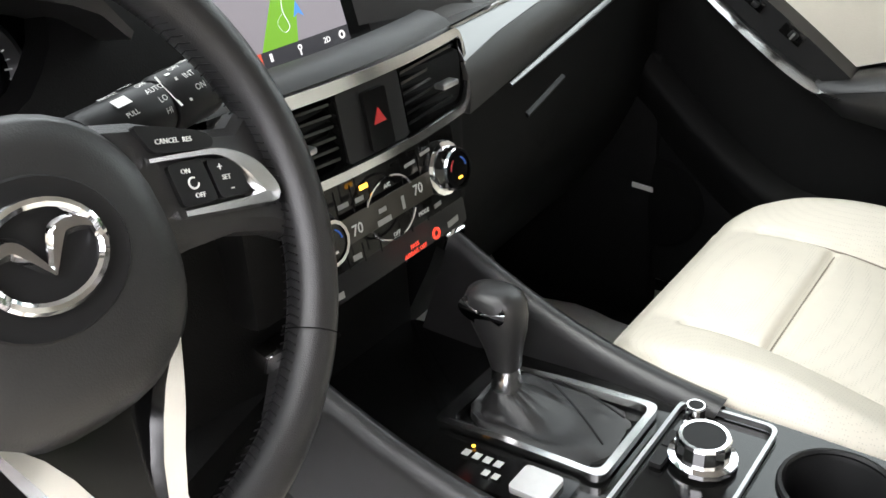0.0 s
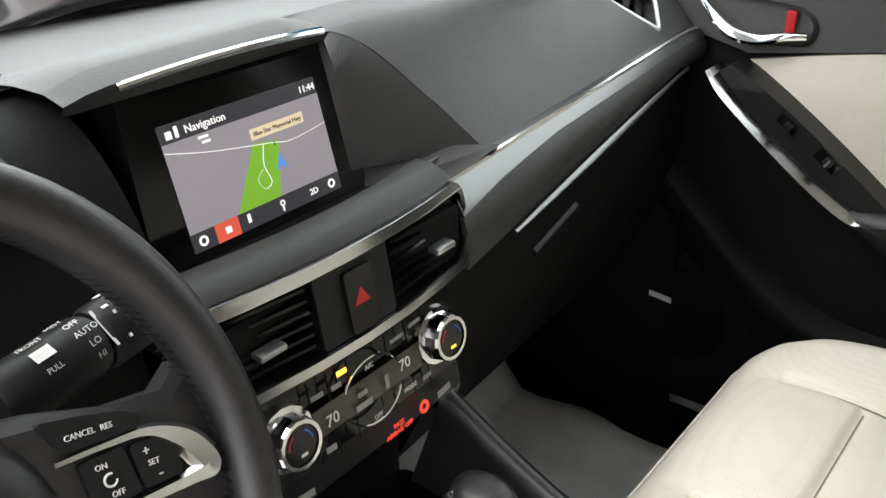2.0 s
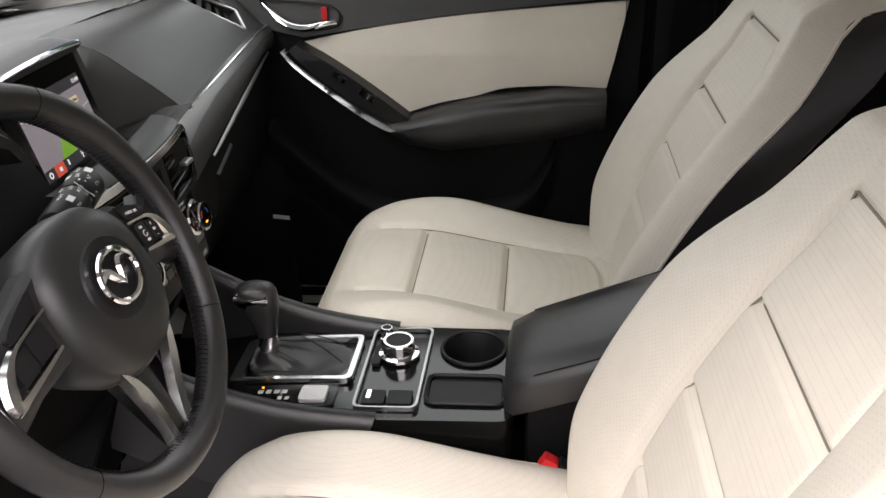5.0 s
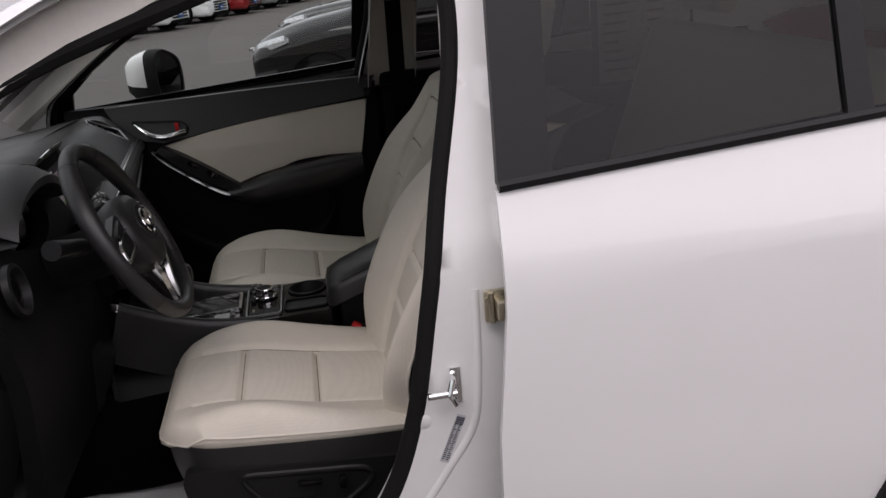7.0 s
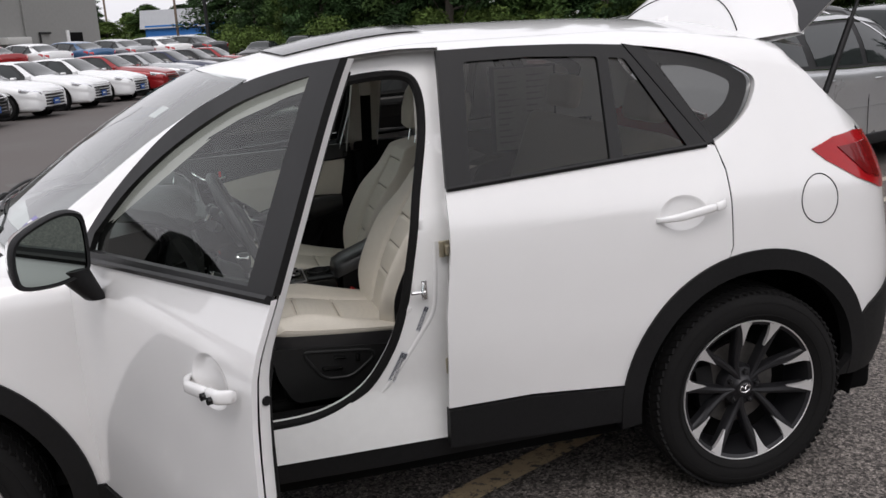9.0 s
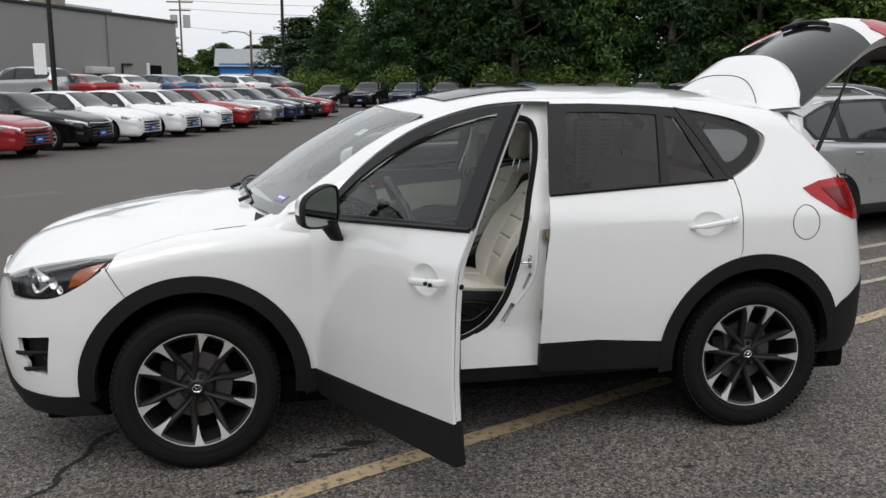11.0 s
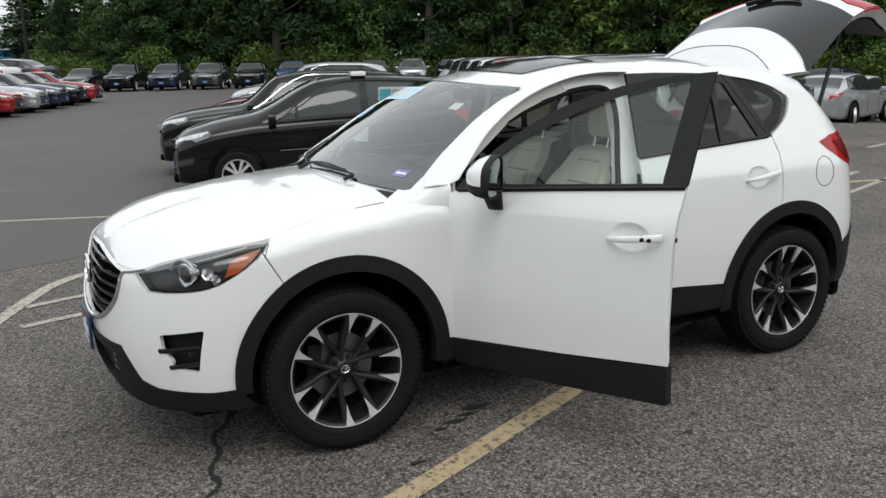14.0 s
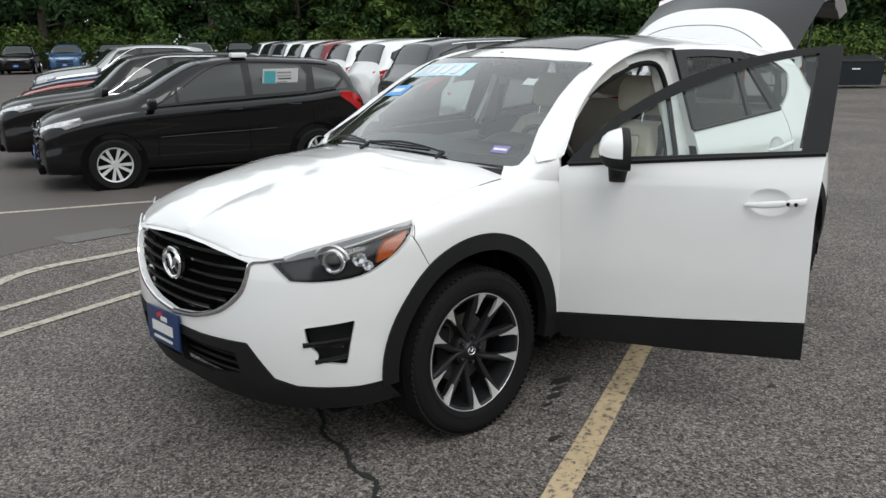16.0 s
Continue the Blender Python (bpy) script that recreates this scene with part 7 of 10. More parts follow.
# armrest lid
rows = []
for x, zt, w in ((1.388, 0.768, 0.07), (1.396, 0.792, 0.080), (1.425, 0.806, 0.087), (1.50, 0.834, 0.090), (1.60, 0.872, 0.092), (1.72, 0.892, 0.092), (1.735, 0.87, 0.085)):
    rows.append([Vector((x, -0.008 + w * q[0], zt + q[1])) for q in ((-1, -0.055), (-1.02, -0.02), (-0.9, -0.004), (-0.5, 0.004), (0, 0.006), (0.5, 0.004), (0.9, -0.004), (1.02, -0.02), (1, -0.055))])
part("armrest", loft(bm_new(), rows), LEATHER, cons, "black padded armrest lid", 60)
for s in (-1, 1):
    part("armrest_stitching", tube(bm_new(), [Vector((x, -0.008 + 0.088 * s * k, z)) for x, k, z in ((1.425, 0.92, 0.801), (1.50, 0.945, 0.829), (1.60, 0.965, 0.867), (1.7, 0.965, 0.886))], 0.0012, 4), SATIN, cons)
bm = bm_new()
box(bm, (1.58, -0.005, 0.640), (0.33, 0.165, 0.26), bev=0.015)
part("console_box", bm, HARD, cons)

# ---- seats ----
# sewing thread, coloured darker to carry the shade of its groove
SEAM = material("shaded_seam_thread", (0.20, 0.175, 0.14), 0.8)
SHIELD = material("moulded_black_shield", (0.009, 0.009, 0.009), 0.45, 0, 0.15, 5, 60, bump=0.2, bscale=700, spec=0.4)
def seat(name, yc, x0, label):
    """Bucket seat with a perforated insert, sewn channels, bolsters, black flanks and base."""
    def cush(a, b, d=0.0):
        # a: 0 front .. 1 back; b: -1 .. 1 across
        w = cv(a, [(0, 0.225), (0.15, 0.24), (0.6, 0.245), (1, 0.235)])
        bol = 0.052 * max(0, (abs(b) - 0.50) / 0.5) ** 0.8 * cv(a, [(0, 0.05), (0.2, 0.6), (0.42, 1), (0.7, 0.62), (0.9, 0.3), (1, 0.15)])
        fall = max(0, (abs(b) - 0.80) / 0.20) ** 2.0
        crown = cv(a, [(0, -0.022), (0.02, -0.006), (0.06, 0.006), (0.2, 0.012), (0.6, -0.02), (1, -0.045)])
        seam = 0.0
        if abs(b) < 0.52:
            for s0 in (0.30, 0.60):
                seam += 0.010 * math.exp(-((a - s0) / 0.011) ** 2)
        bb = 0.50 + 0.03 * math.sin(math.pi * a)
        if a > 0.12:
            seam += 0.009 * math.exp(-((abs(b) - bb) / 0.016) ** 2)
        if abs(b) < 0.5:
            seam += 0.008 * math.exp(-((a - 0.94 + 0.05 * (b / 0.5) ** 4) / 0.012) ** 2)
            seam -= 0.005 * math.sin(math.pi * ((a - 0.0) / 0.30 % 1)) * (1 - (b / 0.52) ** 2)
        x = x0 + 0.50 * a + (0.060 * max(0, (abs(b) - 0.62) / 0.38) ** 2.4 - 0.004) * max(0, 1 - a / 0.30) ** 1.3
        top = 0.722 + crown + bol - seam
        return (x, yc + b * w, top + (0.730 - 0.045 * a - 0.024 * max(0, 1 - a / 0.12) - top) * fall - d)
    root = part(name, loft(bm_new(), [[cush(i / 128, -1 + 2 * j / 80) for j in range(81)] for i in range(129)], False, False), PERF, suv, label, 70)
    # front and side facing below the top panel
    bm = bm_new()
    rim = [cush(1, -1)] + [cush(1 - k / 16, -1) for k in range(1, 17)] + [cush(0, -1 + k / 8) for k in range(1, 17)] + [cush(k / 16, 1) for k in range(1, 17)]
    low = [Vector((p[0] + (0.012 if p[0] < x0 + 0.05 else 0), p[1] + (0.004 if p[1] < yc else -0.004), 0.706 - 0.075 * (p[0] - x0) - 0.045 * max(0, 1 - (p[0] - x0 + 0.004) / 0.055) * max(0, 1 - ((p[1] - yc) / 0.235) ** 4))) for p in rim]
    loft(bm, [rim, [(Vector(p) * 0.6 + q * 0.4) + Vector((-0.006 if p[0] < x0 + 0.03 else 0, 0.004 * (1 if p[1] > yc else -1), 0)) for p, q in zip(rim, low)], low], False, False)
    part("cushion_side", bm, CREAM, root, "cream leather cushion side", 60)
    bm = bm_new()
    tube(bm, [Vector(p) + Vector((0, 0, -0.002)) for p in rim], 0.0028, 6)
    part("piping", bm, CREAM, root)
    for run in ([[cush(s0, -0.5 + k / 20, -0.001) for k in range(21)] for s0 in (0.30, 0.60)]
                + [[cush(0.13 + 0.8 * k / 30, q * (0.50 + 0.03 * math.sin(math.pi * (0.13 + 0.8 * k / 30))), -0.001) for k in range(31)] for q in (-1, 1)]):
        bm = bm_new()
        tube(bm, run, 0.0013, 5)
        part("seam", bm, SEAM, root)
    bm = bm_new()
    loft(bm, [[p + Vector((0, 0, 0)) for p in low], [Vector((p.x + 0.004, p.y + (0.003 if p.y > yc else -0.003), p.z - 0.03)) for p in low], [Vector((p.x + 0.012, p.y, p.z - 0.07)) for p in low]], False, False)
    part("under_panel", bm, LEATHER, root, "black leather under panel")
    # base shield on both sides, with switches on the outer one
    for s in (-1, 1):
        bm = bm_new()
        o = rounded([(x0 + 0.035, 0.662), (x0 + 0.53, 0.622), (x0 + 0.575, 0.54), (x0 + 0.52, 0.462), (x0 + 0.10, 0.462), (x0 + 0.05, 0.56)], 0.03, 4)
        slab(bm, o, lambda u, v, d: (u, yc + s * (0.248 - d), v), 0.03)
        part("base_shield", bm, SHIELD, root, "black moulded seat base shield")
        bm = bm_new()
        tube(bm, [(u, yc + s * 0.248, v) for u, v in rounded([(x0 + 0.135, 0.640), (x0 + 0.375, 0.618), (x0 + 0.385, 0.592), (x0 + 0.30, 0.530), (x0 + 0.205, 0.535)], 0.03, 5)], 0.006, 8, True)
        part("shield_ridge", bm, SHIELD, root)
    if yc < 0:
        for dx, dz, w, h in ((0.265, 0.608, 0.045, 0.010), (0.325, 0.598, 0.014, 0.026), (0.235, 0.572, 0.07, 0.012)):
            bm = bm_new()
            box(bm, (x0 + dx, yc - 0.253, dz), (w, 0.014, h), rot=(0, 5, 0), bev=0.004)
            part("seat_switch", bm, PIANO, root)
    part("seat_pan", box(bm_new(), (x0 + 0.29, yc, 0.55), (0.44, 0.44, 0.18), bev=0.02), DARK, root)
    for s in (-1, 1):
        part("seat_runner", box(bm_new(), (x0 + 0.27, yc + 0.17 * s, 0.432), (0.60, 0.035, 0.035), bev=0.006), HARD, root)
    # backrest: a 0 base .. 1 top
    ax, az, tilt = x0 + (0.475 if yc > 0 else 0.445), 0.665, radians(24)

    def back(a, b, d=0.0):
        w = cv(a, [(0, 0.205), (0.25, 0.245), (0.55, 0.255), (0.85, 0.20), (1, 0.15)])
        bol = 0.075 * max(0, (abs(b) - 0.48) / 0.52) ** 0.75 * cv(a, [(0, 0.45), (0.25, 1), (0.55, 0.9), (0.8, 0.35), (1, 0.1)])
        edge = 0.06 * max(0, (abs(b) - 0.86) / 0.14) ** 2.2
        top = 0.09 * max(0, (a - 0.92) / 0.08) ** 2
        seam = 0.0
        if abs(b) < 0.5:
            for s0 in (0.26, 0.44, 0.62):
                seam += 0.011 * math.exp(-((a - s0) / 0.009) ** 2)
        if 0.04 < a < 0.84:
            seam += 0.012 * math.exp(-((abs(b) - 0.49) / 0.018) ** 2)
        if abs(b) < 0.5:
            seam += 0.008 * math.exp(-((a - 0.84) / 0.010) ** 2)
        lum = 0.022 * math.sin(math.pi * min(a / 0.75, 1))
        f = bol - edge - seam - top + lum - d
        r = 0.60 * a
        return (ax + r * math.sin(tilt) - f * math.cos(tilt), yc + b * w, az + r * math.cos(tilt) - f * math.sin(tilt) * -0.3 + 0.0)
    part("backrest", loft(bm_new(), [[back(i / 180, -1 + 2 * j / 112) for j in range(113)] for i in range(181)], False, False), PERF, root, "cream perforated backrest", 70)
    for run in ([[back(s0, -0.48 + 0.96 * k / 20, -0.0010) for k in range(21)] for s0 in (0.26, 0.44, 0.62)]
                + [[back(0.05 + 0.79 * k / 30, 0.49 * q, -0.0012) for k in range(31)] for q in (-1, 1)] + [[back(0.84, -0.48 + 0.96 * k / 20, -0.001) for k in range(21)]]):
        bm = bm_new()
        tube(bm, run, 0.0018, 5)
        part("seam", bm, SEAM, root)
    bm = bm_new()
    rim = [back(k / 20, -1) for k in range(21)] + [back(1, -1 + k / 8) for k in range(1, 17)] + [back(1 - k / 20, 1) for k in range(1, 21)]
    off = Vector((0.085 * math.cos(tilt), 0, 0.02))
    loft(bm, [rim, [Vector(p) + off * 0.6 for p in rim], [Vector((p[0], yc + (p[1] - yc) * 0.93, p[2])) + off * 1.25 for p in rim]], False, False)
    bm.faces.new([bm.verts.new(Vector((p[0], yc + (p[1] - yc) * 0.93, p[2])) + off * 1.25) for p in rim])
    part("backrest_shell", bm, LEATHER, root, "black leather backrest flank and back", 60)
    bm = bm_new()
    tube(bm, [Vector(p) for p in rim], 0.003, 6)
    part("piping", bm, CREAM, root)
    # headrest
    hx, hz = ax + 0.60 * math.sin(tilt) + 0.035, az + 0.60 * math.cos(tilt)
    bm = bm_new()
    rows = []
    for t, wx, wy in ((0.0, 0.030, 0.085), (0.015, 0.045, 0.105), (0.08, 0.055, 0.125), (0.15, 0.052, 0.122), (0.185, 0.040, 0.105), (0.20, 0.018, 0.08)):
        c = Vector((hx + 0.02 + t * 0.25, yc, hz + 0.045 + t))
        rows.append([c + Vector((wx * math.copysign(abs(math.cos(q)) ** 0.7, math.cos(q)), wy * math.copysign(abs(math.sin(q)) ** 0.6, math.sin(q)), 0)) for q in [2 * math.pi * k / 28 for k in range(28)]])
    part("headrest", loft(bm, rows), CREAM, root, "cream leather headrest", 60)
    bm = bm_new()
    for s in (-1, 1):
        rod(bm, (hx, yc + 0.06 * s, hz - 0.06), (hx + 0.03, yc + 0.06 * s, hz + 0.07), 0.006)
    part("headrest_post", bm, CHROME, root)
    return root


pseat = seat("passenger_seat", 0.365, 1.075, "cream leather seat with black flanks")
dseat = seat("driver_seat", -0.37, 1.045, "cream leather seat with black flanks")
for yc in (0.12, -0.125):
    bm = bm_new()
    box(bm, (1.46, yc - 0.01 if yc > 0 else -0.125, 0.672), (0.028, 0.022, 0.05), rot=(0, 30, 0), bev=0.004)
    b = part("belt_buckle", bm, SATIN, suv)
    bm = bm_new()
    box(bm, (1.445, yc - 0.01 if yc > 0 else -0.125, 0.695), (0.020, 0.018, 0.020), rot=(0, 30, 0), bev=0.003)
    part("buckle_button", bm, REDPLASTIC, b, "red release button")
# rear bench
bench = part("rear_bench", box(bm_new(), (2.17, 0, 0.66), (0.46, 1.28, 0.16), bev=0.04, seg=3), CREAM, suv, "cream leather rear bench")
part("bench_back", box(bm_new(), (2.46, 0, 0.98), (0.14, 1.28, 0.58), rot=(0, 20, 0), bev=0.05, seg=3), CREAM, bench)
for y in (-0.4, 0.4):
    part("bench_headrest", box(bm_new(), (2.58, y, 1.36), (0.09, 0.24, 0.15), rot=(0, 12, 0), bev=0.035, seg=3), CREAM, bench)

# ---- passenger door trim ----
def ptrim(x, z, d=0.0):
    """Inner face of the passenger's door; d stands into the cabin."""
    return (x, 0.725 + 0.03 * max(0, z - 1.0) / 0.15 - d, z)


def into(by):
    return lambda u, v, d=0.0: ptrim(u, v, by - d)


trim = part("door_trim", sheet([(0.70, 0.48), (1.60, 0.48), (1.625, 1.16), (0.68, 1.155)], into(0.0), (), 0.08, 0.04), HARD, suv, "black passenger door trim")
part("door_top_roll", sheet([(0.80, 1.155), (0.85, 1.06), (0.96, 1.035), (1.25, 1.075), (1.60, 1.108), (1.625, 1.168), (1.2, 1.163)], into(0.012), (), 0.05, 0.03), DASH, trim, "black soft upper roll")
CREAMP = catmull([(0.955, 1.024), (1.10, 1.052), (1.30, 1.077), (1.592, 1.098)], 5) + [(1.556, 0.935)] + catmull([(1.456, 0.94), (1.36, 0.935), (1.298, 0.918), (1.23, 0.905), (1.165, 0.885)], 4) + [(1.06, 0.955)]
part("cream_panel", sheet(CREAMP, lambda u, v, d=0: ptrim(u, v, 0.010 - 0.008 * math.exp(-min((u - 0.95) / 0.04, 9)) - d), (), 0.04, 0.015), CREAM, trim, "cream leather door insert")
# armrest pad
rows = []
for x, zt, zb, dd in ((1.125, 0.878, 0.845, 0.055), (1.17, 0.882, 0.822, 0.075), (1.24, 0.903, 0.812, 0.078), (1.33, 0.923, 0.822, 0.074), (1.46, 0.936, 0.838, 0.066), (1.555, 0.934, 0.858, 0.055)):
    rows.append([ptrim(x, zt, 0.0), ptrim(x, zt, dd * 0.55), ptrim(x, zt - 0.006, dd * 0.9), ptrim(x, zt - 0.022, dd), ptrim(x, (zt + zb) / 2, dd * 0.97), ptrim(x, zb + 0.01, dd * 0.8), ptrim(x, zb, dd * 0.4), ptrim(x, zb - 0.01, 0)])
part("door_armrest", loft(bm_new(), rows), LEATHER, trim, "black padded door armrest", 60)
bm = bm_new()
tube(bm, [ptrim(x, z, 0.074 * k) for x, z, k in ((1.16, 0.866, 1), (1.24, 0.882, 1.02), (1.33, 0.900, 0.98), (1.46, 0.914, 0.88), (1.55, 0.914, 0.74))], 0.001, 4)
part("armrest_stitching", bm, SATIN, trim)
# pull: dark switch plate and silver blade
plate_o = catmull([(0.955, 1.028), (1.01, 1.0), (1.09, 0.945), (1.172, 0.882)], 5) + catmull([(1.14, 0.872), (1.06, 0.918), (0.985, 0.975), (0.94, 1.018)], 5)
part("switch_plate", sheet(plate_o, into(0.052), (), 0.04, 0.05), SATIN, trim)
bm = bm_new()
rows = []
pp = catmull([(0.928, 1.020, 0.004), (0.955, 0.992, 0.007), (1.0, 0.955, 0.0085), (1.06, 0.910, 0.0095), (1.105, 0.880, 0.010), (1.135, 0.866, 0.010), (1.150, 0.872, 0.008)], 5)
for i, (x, z, w) in enumerate(pp):
    a, b = pp[max(i - 1, 0)], pp[min(i + 1, len(pp) - 1)]
    t = Vector((b[0] - a[0], b[1] - a[1])).normalized()
    nx, nz = -t.y, t.x
    rows.append([ptrim(x + nx * w, z + nz * w, 0.040), ptrim(x + nx * w * 0.6, z + nz * w * 0.6, 0.047), ptrim(x - nx * w * 0.6, z - nz * w * 0.6, 0.063), ptrim(x - nx * w, z - nz * w, 0.058), ptrim(x - nx * w, z - nz * w, 0.0), ptrim(x + nx * w, z + nz * w, 0.0)])
part("pull_blade", loft(bm_new(), rows), BRIGHT, trim, "satin silver pull blade")
for x, z, w, h in ((1.038, 0.968, 0.028, 0.014), (1.092, 0.932, 0.034, 0.018)):
    bm = bm_new()
    box(bm, ptrim(x, z, 0.053), (w, 0.004, h), rot=(0, 35, 0), bev=0.001)
    part("switch_recess", bm, PIANO, trim)
    bm = bm_new()
    box(bm, ptrim(x + 0.002, z - 0.001, 0.058), (w * 0.35, 0.008, h * 0.55), rot=(0, 35, 0), bev=0.002)
    part("window_switch", bm, SATIN, trim)
bm = bm_new()
box(bm, ptrim(1.094, 0.931, 0.0625), (0.003, 0.002, 0.010), rot=(0, 35, 0))
part("switch_mark", bm, SILVER, trim)
# inner handle in its dished cup
HO = rounded([(0.868, 1.110), (1.02, 1.098), (1.042, 1.080), (1.036, 1.052), (0.965, 1.048), (0.915, 1.065)], 0.015, 4)
HI = [(0.956 + (p[0] - 0.956) * 0.88, 1.078 + (p[1] - 1.078) * 0.82) for p in HO]
bm = bm_new()
loft(bm, [[ptrim(u, v, 0.016) for u, v in HO], [ptrim(u, v, 0.020) for u, v in [(0.956 + (p[0] - 0.956) * 0.95, 1.078 + (p[1] - 1.078) * 0.92) for p in HO]], [ptrim(u, v, 0.004) for u, v in HI]], False)
bm.faces.new([bm.verts.new(ptrim(u, v, 0.004)) for u, v in HI])
part("handle_cup", bm, SATIN, trim)
bm = bm_new()
tube(bm, [ptrim(*q) for q in catmull([(0.882, 1.100, 0.014), (0.905, 1.082, 0.024), (0.935, 1.063, 0.030), (0.970, 1.057, 0.030), (1.005, 1.064, 0.028), (1.030, 1.066, 0.022)], 5)], lambda t: 0.005 + 0.004 * math.sin(math.pi * t) ** 2, 8, flat=0.6)
part("inner_handle", bm, CHROME, trim, "chrome inner door handle")
bm = bm_new()
box(bm, ptrim(1.006, 1.080, 0.016), (0.012, 0.008, 0.026), bev=0.002)
part("lock_tab", bm, REDPLASTIC, trim, "red lock tab")
# pocket moulding and speaker badge
rows = []
for x, z in catmull([(0.80, 0.90), (0.87, 0.85), (0.95, 0.775), (1.03, 0.71), (1.12, 0.662), (1.25, 0.655), (1.36, 0.672), (1.42, 0.72), (1.46, 0.80)], 5):
    rows.append([ptrim(x, z + 0.03, 0.0), ptrim(x, z + 0.012, 0.028), ptrim(x, z - 0.004, 0.032), ptrim(x, z - 0.04, 0.018), ptrim(x, z - 0.09, 0.0)])
part("pocket_moulding", loft(bm_new(), rows, False, False), HARD, trim, "moulded door pocket edge", 60)
part("door_bin", sheet(rounded([(1.05, 0.50), (1.44, 0.50), (1.44, 0.64), (1.08, 0.64)], 0.04, 3), into(0.035), (), 0.08, 0.05), HARD, trim)
part("speaker_grille", lathe(bm_new(), [(0.0, 0.010), (0.07, 0.008), (0.078, 0.0)], Matrix.Translation(ptrim(0.90, 0.62, 0.0)) @ Euler((radians(90), 0, 0)).to_matrix().to_4x4(), 32), DARK, trim)
bm = bm_new()
slab(bm, [(0.862, 0.650), (0.898, 0.647), (0.897, 0.655), (0.862, 0.658)], lambda u, v, d: ptrim(u, v, 0.022 - d), 0.003)
part("speaker_badge", bm, WORDS, trim, "small plain silver badge bar")

# ---- pillars, belts, mirror, visors ----
PGREY = material("pale_grey_trim", (0.58, 0.56, 0.52), 0.75, 0, 0.05, 6, 90, bump=0.2)
for sgn in (0, 1):
    fl = (lambda b: mirror(b, False)) if sgn else (lambda b: b)
    bm = bm_new()
    rows = [[side(u, z, 0.05), side(u, z, 0.09), side(u + 0.03, z - 0.035, 0.10), side(u + 0.05, z - 0.05, 0.07)] for u, z in ((0.50, 1.15), (0.70, 1.29), (0.92, 1.44), (1.15, 1.54), (1.30, 1.575))]
    part("pillar_trim", fl(loft(bm, rows)), PGREY, suv, "pale grey front pillar trim")
    bm = bm_new()
    part("pillar_lower", fl(sheet([(1.58, 0.45), (1.585, 1.13), (1.75, 1.15), (1.73, 0.45)], lambda u, v, d=0: side(u, v, 0.135 + d), (), 0.1, 0.04)), HARD, suv)
    part("pillar_upper", fl(sheet([(1.60, 1.13), (1.64, 1.56), (1.77, 1.56), (1.75, 1.15)], lambda u, v, d=0: side(u, v, 0.115 + d), (), 0.1, 0.04)), PGREY, suv, "pale grey centre pillar trim")
    bm = bm_new()
    slab(bm, [(1.665, 1.47), (1.712, 1.47), (1.708, 0.62), (1.660, 0.62)], lambda u, v, d: side(u, v, 0.150 + d), 0.002)
    part("seat_belt", fl(bm), CARPET, suv, "black seat belt webbing")
    bm = bm_new()
    box(bm, side(1.688, 1.44, 0.15), (0.05, 0.025, 0.09), bev=0.008)
    part("belt_anchor", fl(bm), PGREY, suv)
bm = bm_new()
loft(bm, [[(1.10 + 0.012 * k, 0.115 * math.copysign(abs(math.cos(a)) ** 0.6, math.cos(a)), 1.505 + 0.032 * math.copysign(abs(math.sin(a)) ** 0.7, math.sin(a))) for a in [2 * math.pi * j / 24 for j in range(24)]] for k in (0, 1, 2)])
rod(bm, (1.10, 0, 1.52), (1.06, 0, 1.60), 0.015)
part("rear_view_mirror", bm, SATIN, suv)
for y in (-0.34, 0.34):
    bm = bm_new()
    box(bm, (1.27, y, 1.585), (0.16, 0.36, 0.015), rot=(0, -14, 0), bev=0.005)
    part("sun_visor", bm, GREYCLOTH, suv)

# things left in the back
def hung(name, x0, x1, z0, z1, label, rows_):
    """Printed sheet hung inside the far rear window, with its dark border and lines of print."""
    o = lambda x, z, d: (x, 0.70 + 0.004 * math.sin(9 * x) - d, z)
    sh = part(name, slab(bm_new(), [(x0, z0), (x1, z0), (x1 - 0.01, z1), (x0 - 0.02, z1)], lambda u, v, d: o(u, v, d), 0.002), PSHEET)
    tagged(sh, label, "price sheet").location.z = RIDE
    e = 0.012
    for a, b, c, d_ in ((x0, x1, z0, z0 + e), (x0, x1, z1 - e, z1), (x0 - 0.01, x0 + e, z0, z1), (x1 - e, x1 - 0.002, z0, z1)):
        part("sheet_border", slab(bm_new(), [(a, c), (b, c), (b, d_), (a, d_)], lambda u, v, d: o(u, v, 0.003 + d), 0.001), PRINTGREY, sh)
    rs = random.Random(5)
    for k in range(rows_):
        zz = z1 - 0.045 - (z1 - z0 - 0.07) * k / rows_
        for q in (0, 1):
            a = x0 + 0.03 + q * (x1 - x0 - 0.04) * 0.5
            part("print_line", slab(bm_new(), [(a, zz), (a + (x1 - x0) * rs.uniform(0.15, 0.38), zz), (a + (x1 - x0) * 0.15, zz - 0.007), (a, zz - 0.007)], lambda u, v, d: o(u, v, 0.003 + d), 0.0008), FADEDPRINT, sh)


